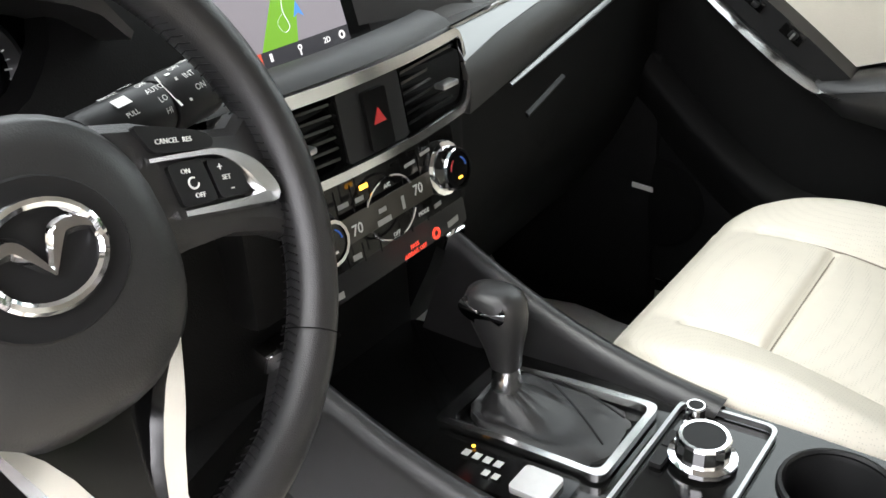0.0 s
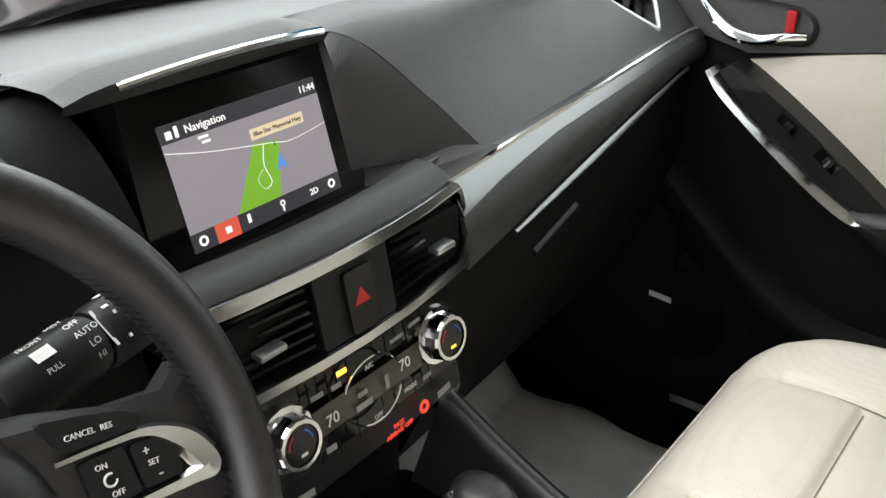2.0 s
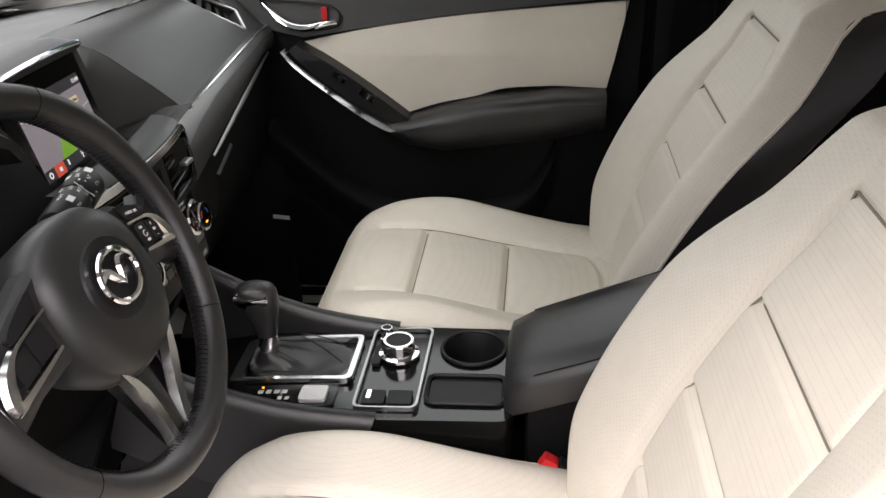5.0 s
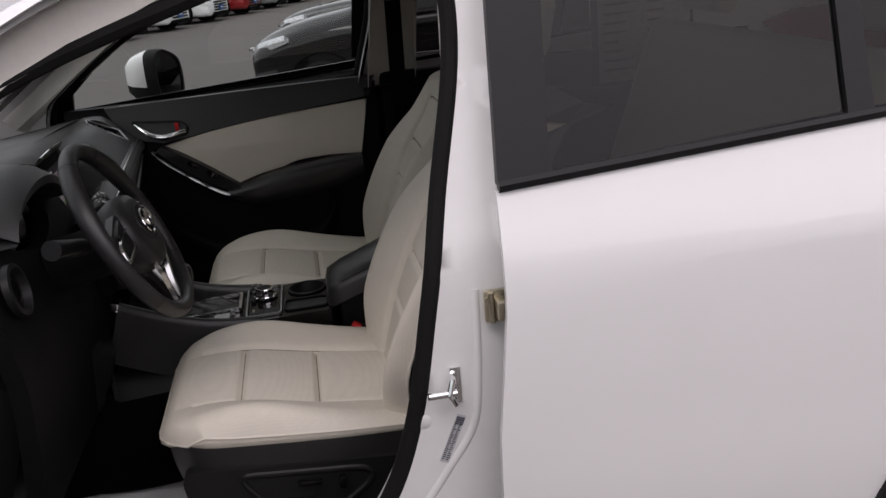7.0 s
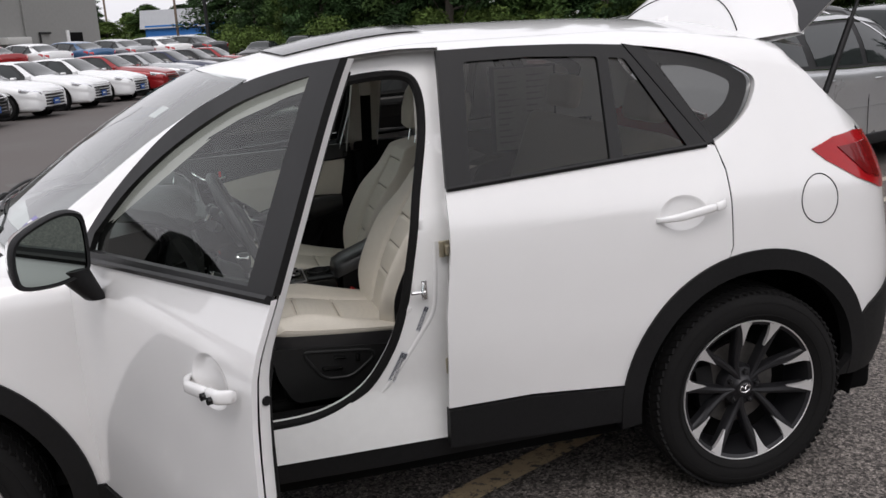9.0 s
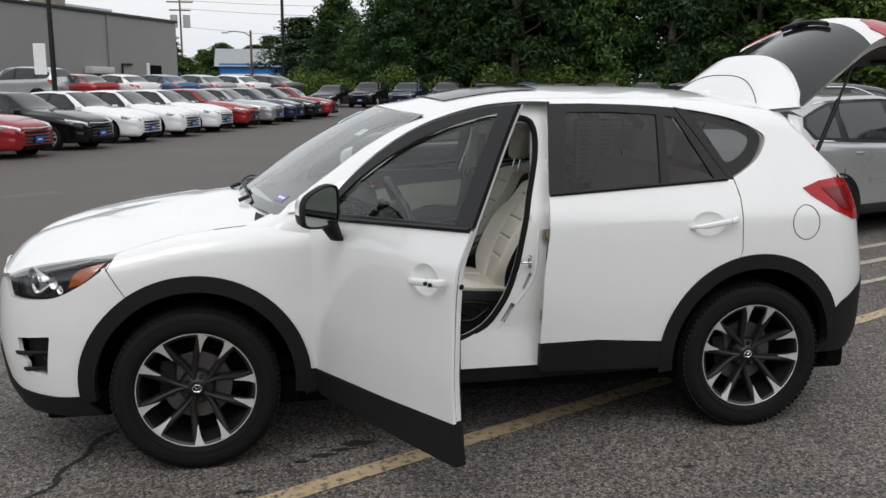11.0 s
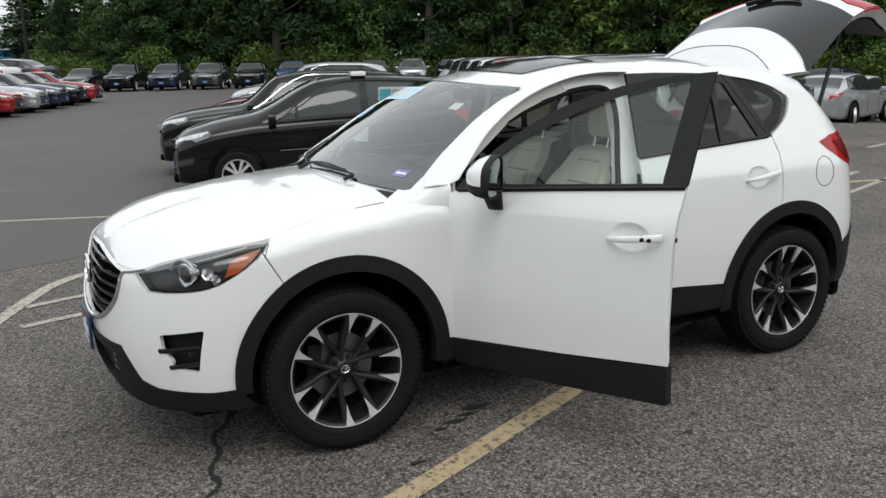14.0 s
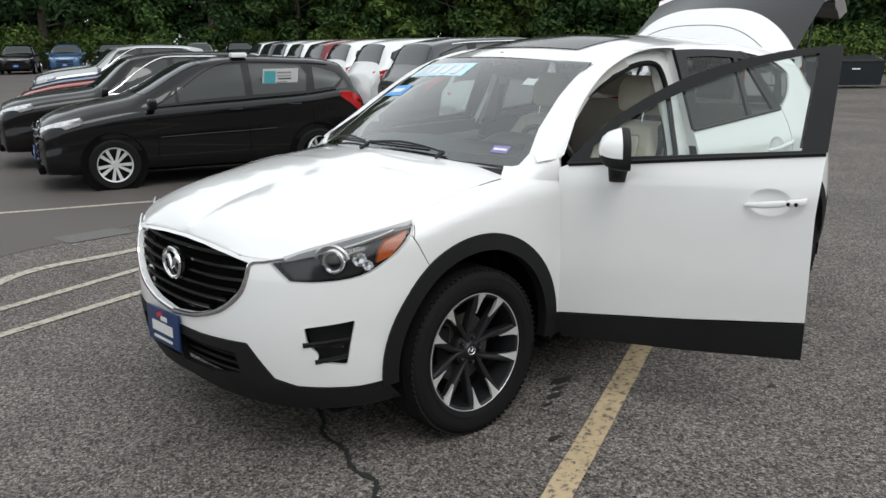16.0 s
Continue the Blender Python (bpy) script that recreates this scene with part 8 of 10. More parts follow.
FADEDPRINT = material("faded_print", (0.33, 0.33, 0.32), 0.8)
PSHEET = material("paper_sheet", (0.5, 0.5, 0.48), 0.8)
hung("window_sheet", 2.33, 2.66, 1.055, 1.475, "large printed paper sheet inside the rear side window", 12)
hung("window_sheet", 2.70, 2.85, 1.055, 1.20, "small printed paper sheet inside the rear side window", 3)
bm = bm_new()
rod(bm, (2.865, 0.62, 1.145), (3.02, 0.62, 0.90), 0.009, seg=10)
box(bm, (2.865, 0.62, 1.147), (0.075, 0.02, 0.016), rot=(0, -12, 0), bev=0.004)
tagged(part("window_brush", bm, SATIN), "black window brush with a t-shaped head in the boot", "brush").location.z = RIDE


# ---- the car park ----
def asphalt():
    m = bpy.data.materials.new("asphalt")
    m.use_nodes = True
    n, l = m.node_tree.nodes, m.node_tree.links
    b = n["Principled BSDF"]
    co = n.new("ShaderNodeTexCoord")

    def tex(kind, scale, detail=3):
        t = n.new(kind)
        t.inputs["Scale"].default_value = scale
        if "Detail" in t.inputs and kind.endswith("Noise"):
            t.inputs["Detail"].default_value = detail
        l.new(co.outputs["Object"], t.inputs["Vector"])
        return t

    def ramp(src, lo, hi, a, c):
        r = n.new("ShaderNodeMapRange")
        r.inputs["From Min"].default_value, r.inputs["From Max"].default_value = lo, hi
        r.inputs["To Min"].default_value, r.inputs["To Max"].default_value = a, c
        l.new(src, r.inputs["Value"])
        return r.outputs[0]

    def mul(a, c):
        k = n.new("ShaderNodeMath")
        k.operation = "MULTIPLY"
        l.new(a, k.inputs[0])
        l.new(c, k.inputs[1])
        return k.outputs[0]
    stones = tex("ShaderNodeTexVoronoi", 85)
    grit = tex("ShaderNodeTexNoise", 160, 2)
    patch = tex("ShaderNodeTexNoise", 0.35, 5)
    stain = tex("ShaderNodeTexNoise", 1.7, 6)
    chips = tex("ShaderNodeTexVoronoi", 95)
    v = mul(mul(ramp(stones.outputs["Color"], 0.0, 1.0, 0.04, 2.3), ramp(grit.outputs["Fac"], 0.3, 0.7, 0.3, 1.7)),
            mul(ramp(patch.outputs["Fac"], 0.35, 0.65, 0.82, 1.12), mul(ramp(stain.outputs["Fac"], 0.35, 0.7, 0.86, 1.08), ramp(chips.outputs["Color"], 0.15, 0.85, 0.40, 1.50))))
    sc = n.new("ShaderNodeVectorMath")
    sc.operation = "SCALE"
    sc.inputs[0].default_value = (0.108, 0.096, 0.087)
    l.new(v, sc.inputs["Scale"])
    l.new(sc.outputs[0], b.inputs["Base Color"])
    b.inputs["Roughness"].default_value = 0.82
    b.inputs["Specular IOR Level"].default_value = 0.35
    k = n.new("ShaderNodeBump")
    k.inputs["Strength"].default_value, k.inputs["Distance"].default_value = 0.7, 0.004
    l.new(stones.outputs["Distance"], k.inputs["Height"])
    l.new(k.outputs[0], b.inputs["Normal"])
    return m


ASPHALT = asphalt()
bm = bm_new()
FALL = Vector((0.94, -0.34))


def gz(x, y):
    """Height of the ground: level round the white car, falling gently on the tail side."""
    f = min(max((FALL.x * x + FALL.y * y - 9.5) / 13.0, 0.0), 1.0)
    return -0.66 * f * f * (3 - 2 * f)


runs = [-1500, -400, -100, -30, 0, 9.5] + [9.5 + 13.0 * k / 12 for k in range(1, 13)] + [40, 100, 400, 1500]
loft(bm, [[(FALL.x * a - FALL.y * b, FALL.y * a + FALL.x * b, gz(FALL.x * a, FALL.y * a)) for b in (-1500, -300, -60, 0, 60, 300, 1500)] for a in runs], False, False)
bmesh.ops.recalc_face_normals(bm, faces=bm.faces)
tagged(part("ground", bm, ASPHALT), "worn grey asphalt car park with aggregate showing", "asphalt", kind="structure")
SEALED = material("newer_asphalt", (0.082, 0.071, 0.065), 0.75, 0, 0.18, 0.3, 40, bump=0.3, bscale=200)


def lay(name, pts, mat, label, cat, z=0.004):
    bm = bm_new()
    bm.faces.new([bm.verts.new((x, y, z)) for x, y in pts])
    return tagged(part(name, bm, mat), label, cat, kind="structure")


lay("lane", [(-60, 4.0), (-3, 3.4), (1.0, 4.8), (12, 9.0), (15, 14), (24, 40), (24, 60), (-60, 80)], SEALED, "smoother darker asphalt lane", "asphalt", 0.003)


def paint(name, col):
    """Worn road paint: chipped through to the asphalt."""
    m = material(name, col, 0.7, 0, 0.12, 2, 25)
    n, l = m.node_tree.nodes, m.node_tree.links
    b = n["Principled BSDF"]
    co = n.new("ShaderNodeTexCoord")
    t = n.new("ShaderNodeTexNoise")
    t.inputs["Scale"].default_value, t.inputs["Detail"].default_value, t.inputs["Roughness"].default_value = 26, 6, 0.75
    l.new(co.outputs["Object"], t.inputs["Vector"])
    r = n.new("ShaderNodeMapRange")
    r.inputs["From Min"].default_value, r.inputs["From Max"].default_value = 0.52, 0.60
    l.new(t.outputs["Fac"], r.inputs["Value"])
    mx = n.new("ShaderNodeMix")
    mx.data_type = "RGBA"
    mx.inputs["B"].default_value = (0.09, 0.081, 0.074, 1)
    l.new(r.outputs[0], mx.inputs["Factor"])
    l.new(b.inputs["Base Color"].links[0].from_socket, mx.inputs["A"])
    l.new(mx.outputs["Result"], b.inputs["Base Color"])
    return m


YELLOW = paint("worn_yellow_paint", (0.45, 0.345, 0.21))
PALE = paint("worn_pale_paint", (0.40, 0.37, 0.30))


def line(pts, w, mat, label):
    bm = bm_new()
    p = [Vector((*q, 0)) for q in pts]
    rows = []
    for i in range(len(p)):
        d = (p[min(i + 1, len(p) - 1)] - p[max(i - 1, 0)]).normalized()
        nrm = Vector((-d.y, d.x, 0)) * w / 2
        j = 0.006 * noise.noise(Vector((i * 1.3, w * 50, 0)))
        g = gz(p[i].x, p[i].y) + 0.0062
        rows.append([p[i] + nrm + Vector((0, j, g)), p[i] - nrm + Vector((0, j, g))])
    loft(bm, rows, False, False)
    return tagged(part("bay_line", bm, mat), label, "road marking", "painted bay lines", "structure")


def straight(a, b, n=30):
    return [(a[0] + (b[0] - a[0]) * k / n, a[1] + (b[1] - a[1]) * k / n) for k in range(n + 1)]


YL = "chipped yellow bay line on the asphalt"
WL = "faded pale bay line on the asphalt"
line(straight((-2.6, -2.72), (1.4, -0.745)) + straight((1.45, -0.72), (6.4, 1.72)), 0.115, YELLOW, YL)
line(straight((5.2, 2.42), (10.0, 4.35)), 0.10, PALE, WL)
line(straight((5.6, 3.12), (10.5, 5.05)), 0.10, PALE, WL)
line(straight((4.9, 1.75), (10.0, 3.75)), 0.08, PALE, WL)
line(catmull([(-3.4, -2.4), (-2.6, -0.7), (-1.87, 1.02), (-1.21, 2.58), (-0.85, 3.28), (-0.38, 3.62), (0.42, 3.72), (1.6, 4.1), (4.0, 5.0)], 8), 0.11, PALE, WL)
line(straight((-1.15, 2.58), (1.2, 3.42)), 0.08, PALE, WL)
line(straight((-1.2, 2.04), (1.2, 2.82)), 0.08, PALE, WL)
line(straight((-1.4, 6.92), (3.5, 5.25)), 0.09, PALE, WL)
line(straight((16, 11.4), (26, 15.3)), 0.12, PALE, WL)
line(straight((13, 6.5), (24, 10.6)), 0.12, PALE, WL)
line(catmull([(9.0, 2.3), (9.8, 2.8), (9.6, 3.5), (8.8, 3.7)], 8), 0.14, YELLOW, YL)

# crack and oil spots
bm = bm_new()
CR = catmull([(-0.30, 0.1), (-0.38, -0.25), (-0.50, -0.44), (-0.52, -0.62), (-0.60, -0.80), (-0.60, -0.95), (-0.68, -1.06), (-0.78, -1.35), (-0.76, -1.6), (-0.86, -1.9), (-1.0, -2.4)], 12)
rows = []
for i, (x, y) in enumerate(CR):
    w = 0.010 + 0.010 * abs(noise.noise(Vector((i * 0.5, 1, 5)))) + 0.014 * max(0, noise.noise(Vector((i * 0.23, 4, 2))))
    o = 0.020 * noise.noise(Vector((i * 0.6, 9, 1)))
    rows.append([(x - w + o, y, 0.0042), (x + w + o, y, 0.0042)])
loft(bm, rows, False, False)
tagged(part("crack", bm, material("crack_filler", (0.012, 0.012, 0.011), 0.95, 0, 0.4, 20, 120)), "dark ragged crack across the asphalt", "crack", kind="structure")
OIL = material("oil_stain", (0.022, 0.021, 0.02), 0.6, 0, 0.3, 10, 60)
for x, y, r in ((0.568, -0.85, 0.035), (0.66, -0.80, 0.03), (0.21, -1.17, 0.025), (0.75, -0.74, 0.05), (0.47, -0.90, 0.02), (1.45, -1.5, 0.02), (-0.3, -1.9, 0.018), (2.2, -1.3, 0.02)):
    bm = bm_new()
    bm.faces.new([bm.verts.new((x + r * 1.6 * math.cos(a) * (1 + 0.5 * noise.noise(Vector((math.cos(a) * 2, math.sin(a) * 2, x)))), y + r * 0.6 * math.sin(a) * (1 + 0.5 * noise.noise(Vector((math.cos(a) * 2, math.sin(a) * 2, y)))), 0.0048)) for a in [2 * math.pi * k / 18 for k in range(18)]])
    tagged(part("oil_spot", bm, OIL), "small dark oil spot on the asphalt", "stain", "oil spots on the asphalt", "structure")
for k, (x0, y0, x1, y1) in enumerate(((-3.5, 9.8, -2.8, 10.35), (-1.6, 9.4, -0.9, 9.7), (0.1, 4.55, 0.7, 4.6))):
    line(straight((x0, y0), (x1, y1), 8), 0.35, material("pale_scuff", (0.115, 0.110, 0.105), 0.85, 0, 0.25, 5, 40), "pale worn scuff on the asphalt")

# ---- other cars: one builder, three shapes ----
SHAPES = {
    # x, z_low, z_belt, z_top, w_low, w_belt, w_top
    "sedan": [(-0.93, 0.30, 0.55, 0.62, 0.52, 0.55, 0.30), (-0.84, 0.20, 0.66, 0.76, 0.76, 0.76, 0.55), (-0.55, 0.20, 0.74, 0.86, 0.86, 0.88, 0.66), (-0.1, 0.22, 0.83, 0.95, 0.88, 0.91, 0.70),
              (0.50, 0.22, 0.90, 1.01, 0.88, 0.92, 0.70), (0.62, 0.22, 0.91, 1.03, 0.88, 0.92, 0.70), (1.38, 0.22, 0.94, 1.43, 0.88, 0.92, 0.56), (1.75, 0.22, 0.95, 1.45, 0.88, 0.92, 0.56),
              (1.83, 0.22, 0.955, 1.45, 0.88, 0.92, 0.56), (2.60, 0.22, 0.99, 1.40, 0.88, 0.91, 0.54), (2.72, 0.22, 1.0, 1.37, 0.88, 0.90, 0.53), (3.45, 0.24, 1.03, 1.09, 0.84, 0.86, 0.62), (3.85, 0.30, 0.98, 1.06, 0.76, 0.80, 0.60), (3.93, 0.40, 0.85, 0.9, 0.6, 0.66, 0.5)],
    "suv": [(-0.90, 0.36, 0.66, 0.76, 0.55, 0.58, 0.35), (-0.82, 0.26, 0.82, 0.92, 0.78, 0.78, 0.6), (-0.5, 0.26, 0.92, 1.02, 0.88, 0.88, 0.68), (-0.1, 0.27, 0.98, 1.08, 0.89, 0.91, 0.72),
            (0.36, 0.27, 1.03, 1.13, 0.89, 0.92, 0.72), (0.46, 0.27, 1.04, 1.15, 0.89, 0.92, 0.72), (1.10, 0.27, 1.07, 1.60, 0.89, 0.92, 0.60), (1.58, 0.27, 1.09, 1.66, 0.89, 0.92, 0.60),
            (1.66, 0.27, 1.09, 1.665, 0.89, 0.92, 0.60), (2.52, 0.27, 1.12, 1.65, 0.89, 0.92, 0.59), (2.64, 0.27, 1.125, 1.645, 0.89, 0.92, 0.59), (3.20, 0.28, 1.15, 1.56, 0.87, 0.88, 0.57), (3.42, 0.32, 1.12, 1.20, 0.82, 0.84, 0.66), (3.60, 0.36, 0.9, 1.0, 0.74, 0.78, 0.6)],
    "hatch": [(-0.80, 0.32, 0.58, 0.66, 0.48, 0.50, 0.30), (-0.73, 0.20, 0.70, 0.80, 0.70, 0.70, 0.5), (-0.45, 0.20, 0.80, 0.92, 0.80, 0.81, 0.60), (-0.12, 0.22, 0.87, 1.0, 0.82, 0.835, 0.64),
              (0.22, 0.22, 0.92, 1.06, 0.82, 0.84, 0.64), (0.34, 0.22, 0.93, 1.10, 0.82, 0.84, 0.64), (1.15, 0.22, 0.98, 1.48, 0.82, 0.84, 0.52), (1.62, 0.22, 1.0, 1.52, 0.82, 0.84, 0.53),
              (1.70, 0.22, 1.005, 1.52, 0.82, 0.84, 0.53), (2.42, 0.22, 1.04, 1.49, 0.82, 0.835, 0.53), (2.52, 0.22, 1.05, 1.485, 0.82, 0.83, 0.53), (2.95, 0.24, 1.09, 1.42, 0.80, 0.81, 0.50), (3.14, 0.30, 1.02, 1.12, 0.75, 0.77, 0.58), (3.26, 0.36, 0.8, 0.9, 0.66, 0.7, 0.52)]}
BASE = {"sedan": 2.83, "suv": 2.66, "hatch": 2.53}
RAD = {"sedan": 0.33, "suv": 0.345, "hatch": 0.30}
CARGLASS = material("dark_car_glass", (0.022, 0.026, 0.026), 0.04, 0, 0.05, 2, 10, spec=0.55)
CARGLASS2 = glass("clear_tinted_glass", (0.42, 0.47, 0.45))
CLUSTER = material("clear_headlamp", (0.72, 0.73, 0.75), 0.10, 0.75, 0.35, 18, 60, coat=1)
TAILRED = material("red_tail_lens", (0.42, 0.01, 0.012), 0.15, 0, 0.2, 12, 60, coat=1)
INNER = material("dark_cabin", (0.02, 0.02, 0.02), 0.9)
PLATEBLUE = material("blue_plate", (0.02, 0.08, 0.28), 0.4)


def fine(st, n=3):
    """More stations, smoothly between the given ones."""
    xs = [s[0] for s in st]
    out_, ks = [], []
    for i in range(len(st) - 1):
        for k in range(n):
            out_.append(xs[i] + (xs[i + 1] - xs[i]) * k / n)
            ks.append(i)
    out_.append(xs[-1])
    ks.append(len(st) - 2)
    rows = []
    for x, i in zip(out_, ks):
        rows.append((x, *[cv(x, [(s[0], s[j]) for s in st]) for j in range(1, 7)], i))
    return rows


def car_mesh(kind, col):
    """A parked car with its parts; nose to -x, front axle at the origin."""
    f0 = SHAPES[kind]
    wb, rad = BASE[kind], RAD[kind]
    root = thing("car", "", "car")
    cols = [[(q[0], q[j]) for q in f0] for j in range(1, 7)]
    cache = {}

    def half(x):
        """Right half of the section at x, from the sill to the crown of the roof, with smooth turns."""
        key = round(x, 4)
        if key not in cache:
            zl, zb, zt, wl, wbt, wt = [cv(x, c) for c in cols]
            edge_ = (wt + 0.045, zt - 0.05)
            belt_ = (wbt - 0.040, zb + 0.012)
            mid_ = ((edge_[0] + belt_[0]) / 2 + 0.035 * min(1, (zt - zb) / 0.4), (edge_[1] + belt_[1]) / 2)
            cache[key] = catmull([(wl - 0.10, zl), (wl - 0.012, zl + 0.05), (wl + 0.012, zl + 0.42 * (zb - zl)), (wbt - 0.006, zl + 0.62 * (zb - zl)), (wbt + 0.010, zb - 0.10), (wbt - 0.012, zb - 0.02), belt_, mid_, edge_,
                                  (wt - 0.07, zt - 0.008), (wt * 0.45, zt + 0.012), (0.0, zt + 0.016)], 3)
        return cache[key]

    def spot(x, k):
        p = half(x)
        k = min(max(k, 0.0), len(p) - 1.001)
        i = int(k)
        return Vector(p[i]).lerp(Vector(p[i + 1]), k - i)

    def cabin(x, t, s, d=0.0):
        """On the glasshouse: t = 0 at the belt, 1 at the roof's edge; s = -1 or 1: the side."""
        y, z = spot(x, 18 + 6 * t)
        return (x, s * (y - d), z - d * 0.3)

    xs = sorted({round(f0[i][0] + (f0[i + 1][0] - f0[i][0]) * k / 5, 4) for i in range(len(f0) - 1) for k in range(6)})
    bm = bm_new()
    loft(bm, [[(x, -y, z) for y, z in half(x)] + [(x, y, z) for y, z in half(x)[-2::-1]] for x in xs], False, False)
    for x in (xs[0], xs[-1]):
        bm.faces.new([bm.verts.new((x, -y, z)) for y, z in half(x)] + [bm.verts.new((x, y, z)) for y, z in half(x)[-2::-1]])
    bmesh.ops.recalc_face_normals(bm, faces=bm.faces)
    part("body", bm, col, root, angle=50)
    xa, xt, xb, xc, xd, xr = f0[5][0], f0[6][0], (f0[7][0] + f0[8][0]) / 2, f0[9][0], f0[10][0], f0[11][0]
    tail = [(xd + 0.36, 0.30), (xd + 0.30, 0.10)] if kind == "sedan" else [(xr - 0.10, 0.66), (xr - 0.04, 0.42), (xr - 0.16, 0.12)]
    for s in (-1, 1):
        frame_o = [(xa + 0.14, 0.04), (xa + 0.40, 0.62), (xt, 0.96), (xb, 0.97), (xd, 0.95)] + [(u + 0.04, v + 0.03) for u, v in tail[:-1]] + [(tail[-1][0] + 0.04, 0.03), (xc, 0.03), (xb, 0.03)]
        frame_ = part("window_frame", sheet(frame_o, lambda u, v, d=0: cabin(u, v, s, d - 0.002), (), 0.12), SATIN, root)
        quarter_ = [(xd + 0.0, 0.11), (xd + 0.02, 0.86)] + tail
        for o in ([(xa + 0.20, 0.10), (xa + 0.42, 0.56), (xa + 0.42, 0.10)], [(xa + 0.46, 0.10), (xa + 0.46, 0.60), (xt + 0.04, 0.89), (xb - 0.05, 0.90), (xb - 0.04, 0.10)],
                  [(xb + 0.05, 0.10), (xb + 0.05, 0.90), (xc - 0.05, 0.89), (xc + 0.02, 0.62), (xc - 0.02, 0.10)], quarter_):
            part("window_pane", sheet(o, lambda u, v, d=0: cabin(u, v, s, d - 0.006), (), 0.12), CARGLASS, frame_, "dark glossy window glass")
    def screen_(x0, x1, bow):
        def f(a, b, d=0.0):
            x = x0 + (x1 - x0) * a - bow * (1 - b * b)
            y, z = spot(x, 33 - 8.4 * abs(b))
            return (x, math.copysign(y, b), z + 0.006)
        return f
    part("windscreen", grid(bm_new(), screen_(xa + 0.08, xt - 0.02, 0.10), 10, 16), CARGLASS, root, "dark glossy windscreen", 50)
    rear_x = (xd + 0.06, f0[11][0] - 0.04) if kind == "sedan" else (xr + 0.015, f0[12][0] - 0.02)
    part("rear_pane", grid(bm_new(), screen_(*rear_x, 0.0 if kind != "sedan" else -0.05), 8, 16), CARGLASS, root, "dark rear glass", 50)
    # arches and wheels
    for x in (0.0, wb):
        for s in (-1, 1):
            wy = 0.905 if kind != "hatch" else 0.825
            # flat dark disc on the flank, painting the shaded wheel well; cladding on suvs
            bm = bm_new()
            lathe(bm, [(0.0, 0.0), (rad + 0.055, 0.0), (rad + 0.075, 0.012), (rad + 0.085, 0.004)], pose(x, s * (wy + 0.004), rad + 0.01, 90 * -s, 0, 0), 32)
            part("wheel_arch", bm, CLAD if kind == "suv" else DARK, root)
            w = part("wheel", lathe(bm_new(), [(rad * 0.68, 0.02), (rad * 0.74, 0.045), (rad * 0.92, 0.05), (rad, 0.02), (rad, -0.12), (rad * 0.7, -0.12)], pose(x, s * (wy - 0.012), rad, 90 * -s, 0, 0), 36), RUBBER, root)
            m = pose(x, s * (wy - 0.012), rad, 90 * -s, 0, 10 * x)
            bm = bm_new()
            lathe(bm, [(rad * 0.70, 0.03), (rad * 0.68, 0.045), (rad * 0.645, 0.035), (rad * 0.62, -0.02)], m, 32)
            lathe(bm, [(0, 0.03), (rad * 0.14, 0.03), (rad * 0.17, 0.01)], m, 16)
            for k in range(10 if kind != "suv" else 5):
                n_ = 10 if kind != "suv" else 5
                rot = m @ Matrix.Rotation(2 * math.pi * k / n_ + (0.14 if k % 2 and n_ == 10 else 0), 4, "Z")
                ww = rad * (0.055 if n_ == 10 else 0.10)
                vs = [bm.verts.new(rot @ Vector(p)) for p in ((rad * 0.12, -ww * 0.8, 0.024), (rad * 0.12, ww * 0.8, 0.024), (rad * 0.66, ww * 1.3, 0.036), (rad * 0.66, -ww * 1.3, 0.036), (rad * 0.12, -ww * 0.8, 0.0), (rad * 0.12, ww * 0.8, 0.0), (rad * 0.66, ww * 1.3, 0.01), (rad * 0.66, -ww * 1.3, 0.01))]
                for f in ((0, 1, 2, 3), (0, 3, 7, 4), (1, 5, 6, 2), (4, 7, 6, 5)):
                    bm.faces.new([vs[j] for j in f])
            part("rim", bm, ALLOY, w, "bright alloy rim")
            part("brake", lathe(bm_new(), [(0, -0.03), (rad * 0.62, -0.03)], m, 20), DARK, w)
    # lamps, grille, plate, mirrors, handles
    for s in (-1, 1):
        zc = f0[1][2] + 0.0
        bm = bm_new()
        rows2 = []
        for t in (0, 0.25, 0.5, 0.75, 1):
            x = f0[0][0] + 0.06 + (0.40 * t ** 1.3)
            y = s * cv(x, [(q[0], q[5]) for q in f0]) * (0.80 + 0.215 * min(1, t * 1.25))
            zz = cv(x, [(q[0], q[2]) for q in f0])
            h = 0.085 * (1 - 0.45 * t)
            rows2.append([(x - 0.022 * (1 - t), y + s * 0.008, zz + 0.03 + h * 0.4), (x - 0.035 * (1 - t), y + s * 0.014, zz + 0.01), (x - 0.03 * (1 - t), y + s * 0.012, zz - h + 0.01), (x + 0.03, y - s * 0.03, zz - 0.02), (x + 0.03, y - s * 0.03, zz + 0.02)])
        loft(bm, rows2)
        bmesh.ops.recalc_face_normals(bm, faces=bm.faces)
        part("headlamp", bm, CLUSTER, root, "clear headlamp")
        bm = bm_new()
        x1 = f0[-2][0] + 0.02
        rows2 = []
        for t in (0, 0.25, 0.5, 0.75, 1):
            x = x1 - 0.30 * (1 - t)
            zz = cv(x, [(q[0], q[2]) for q in f0])
            y = s * (cv(x, [(q[0], q[5]) for q in f0]) + 0.012)
            hh = (0.05 + 0.10 * t) * (1.0 if kind == "sedan" else 1.5)
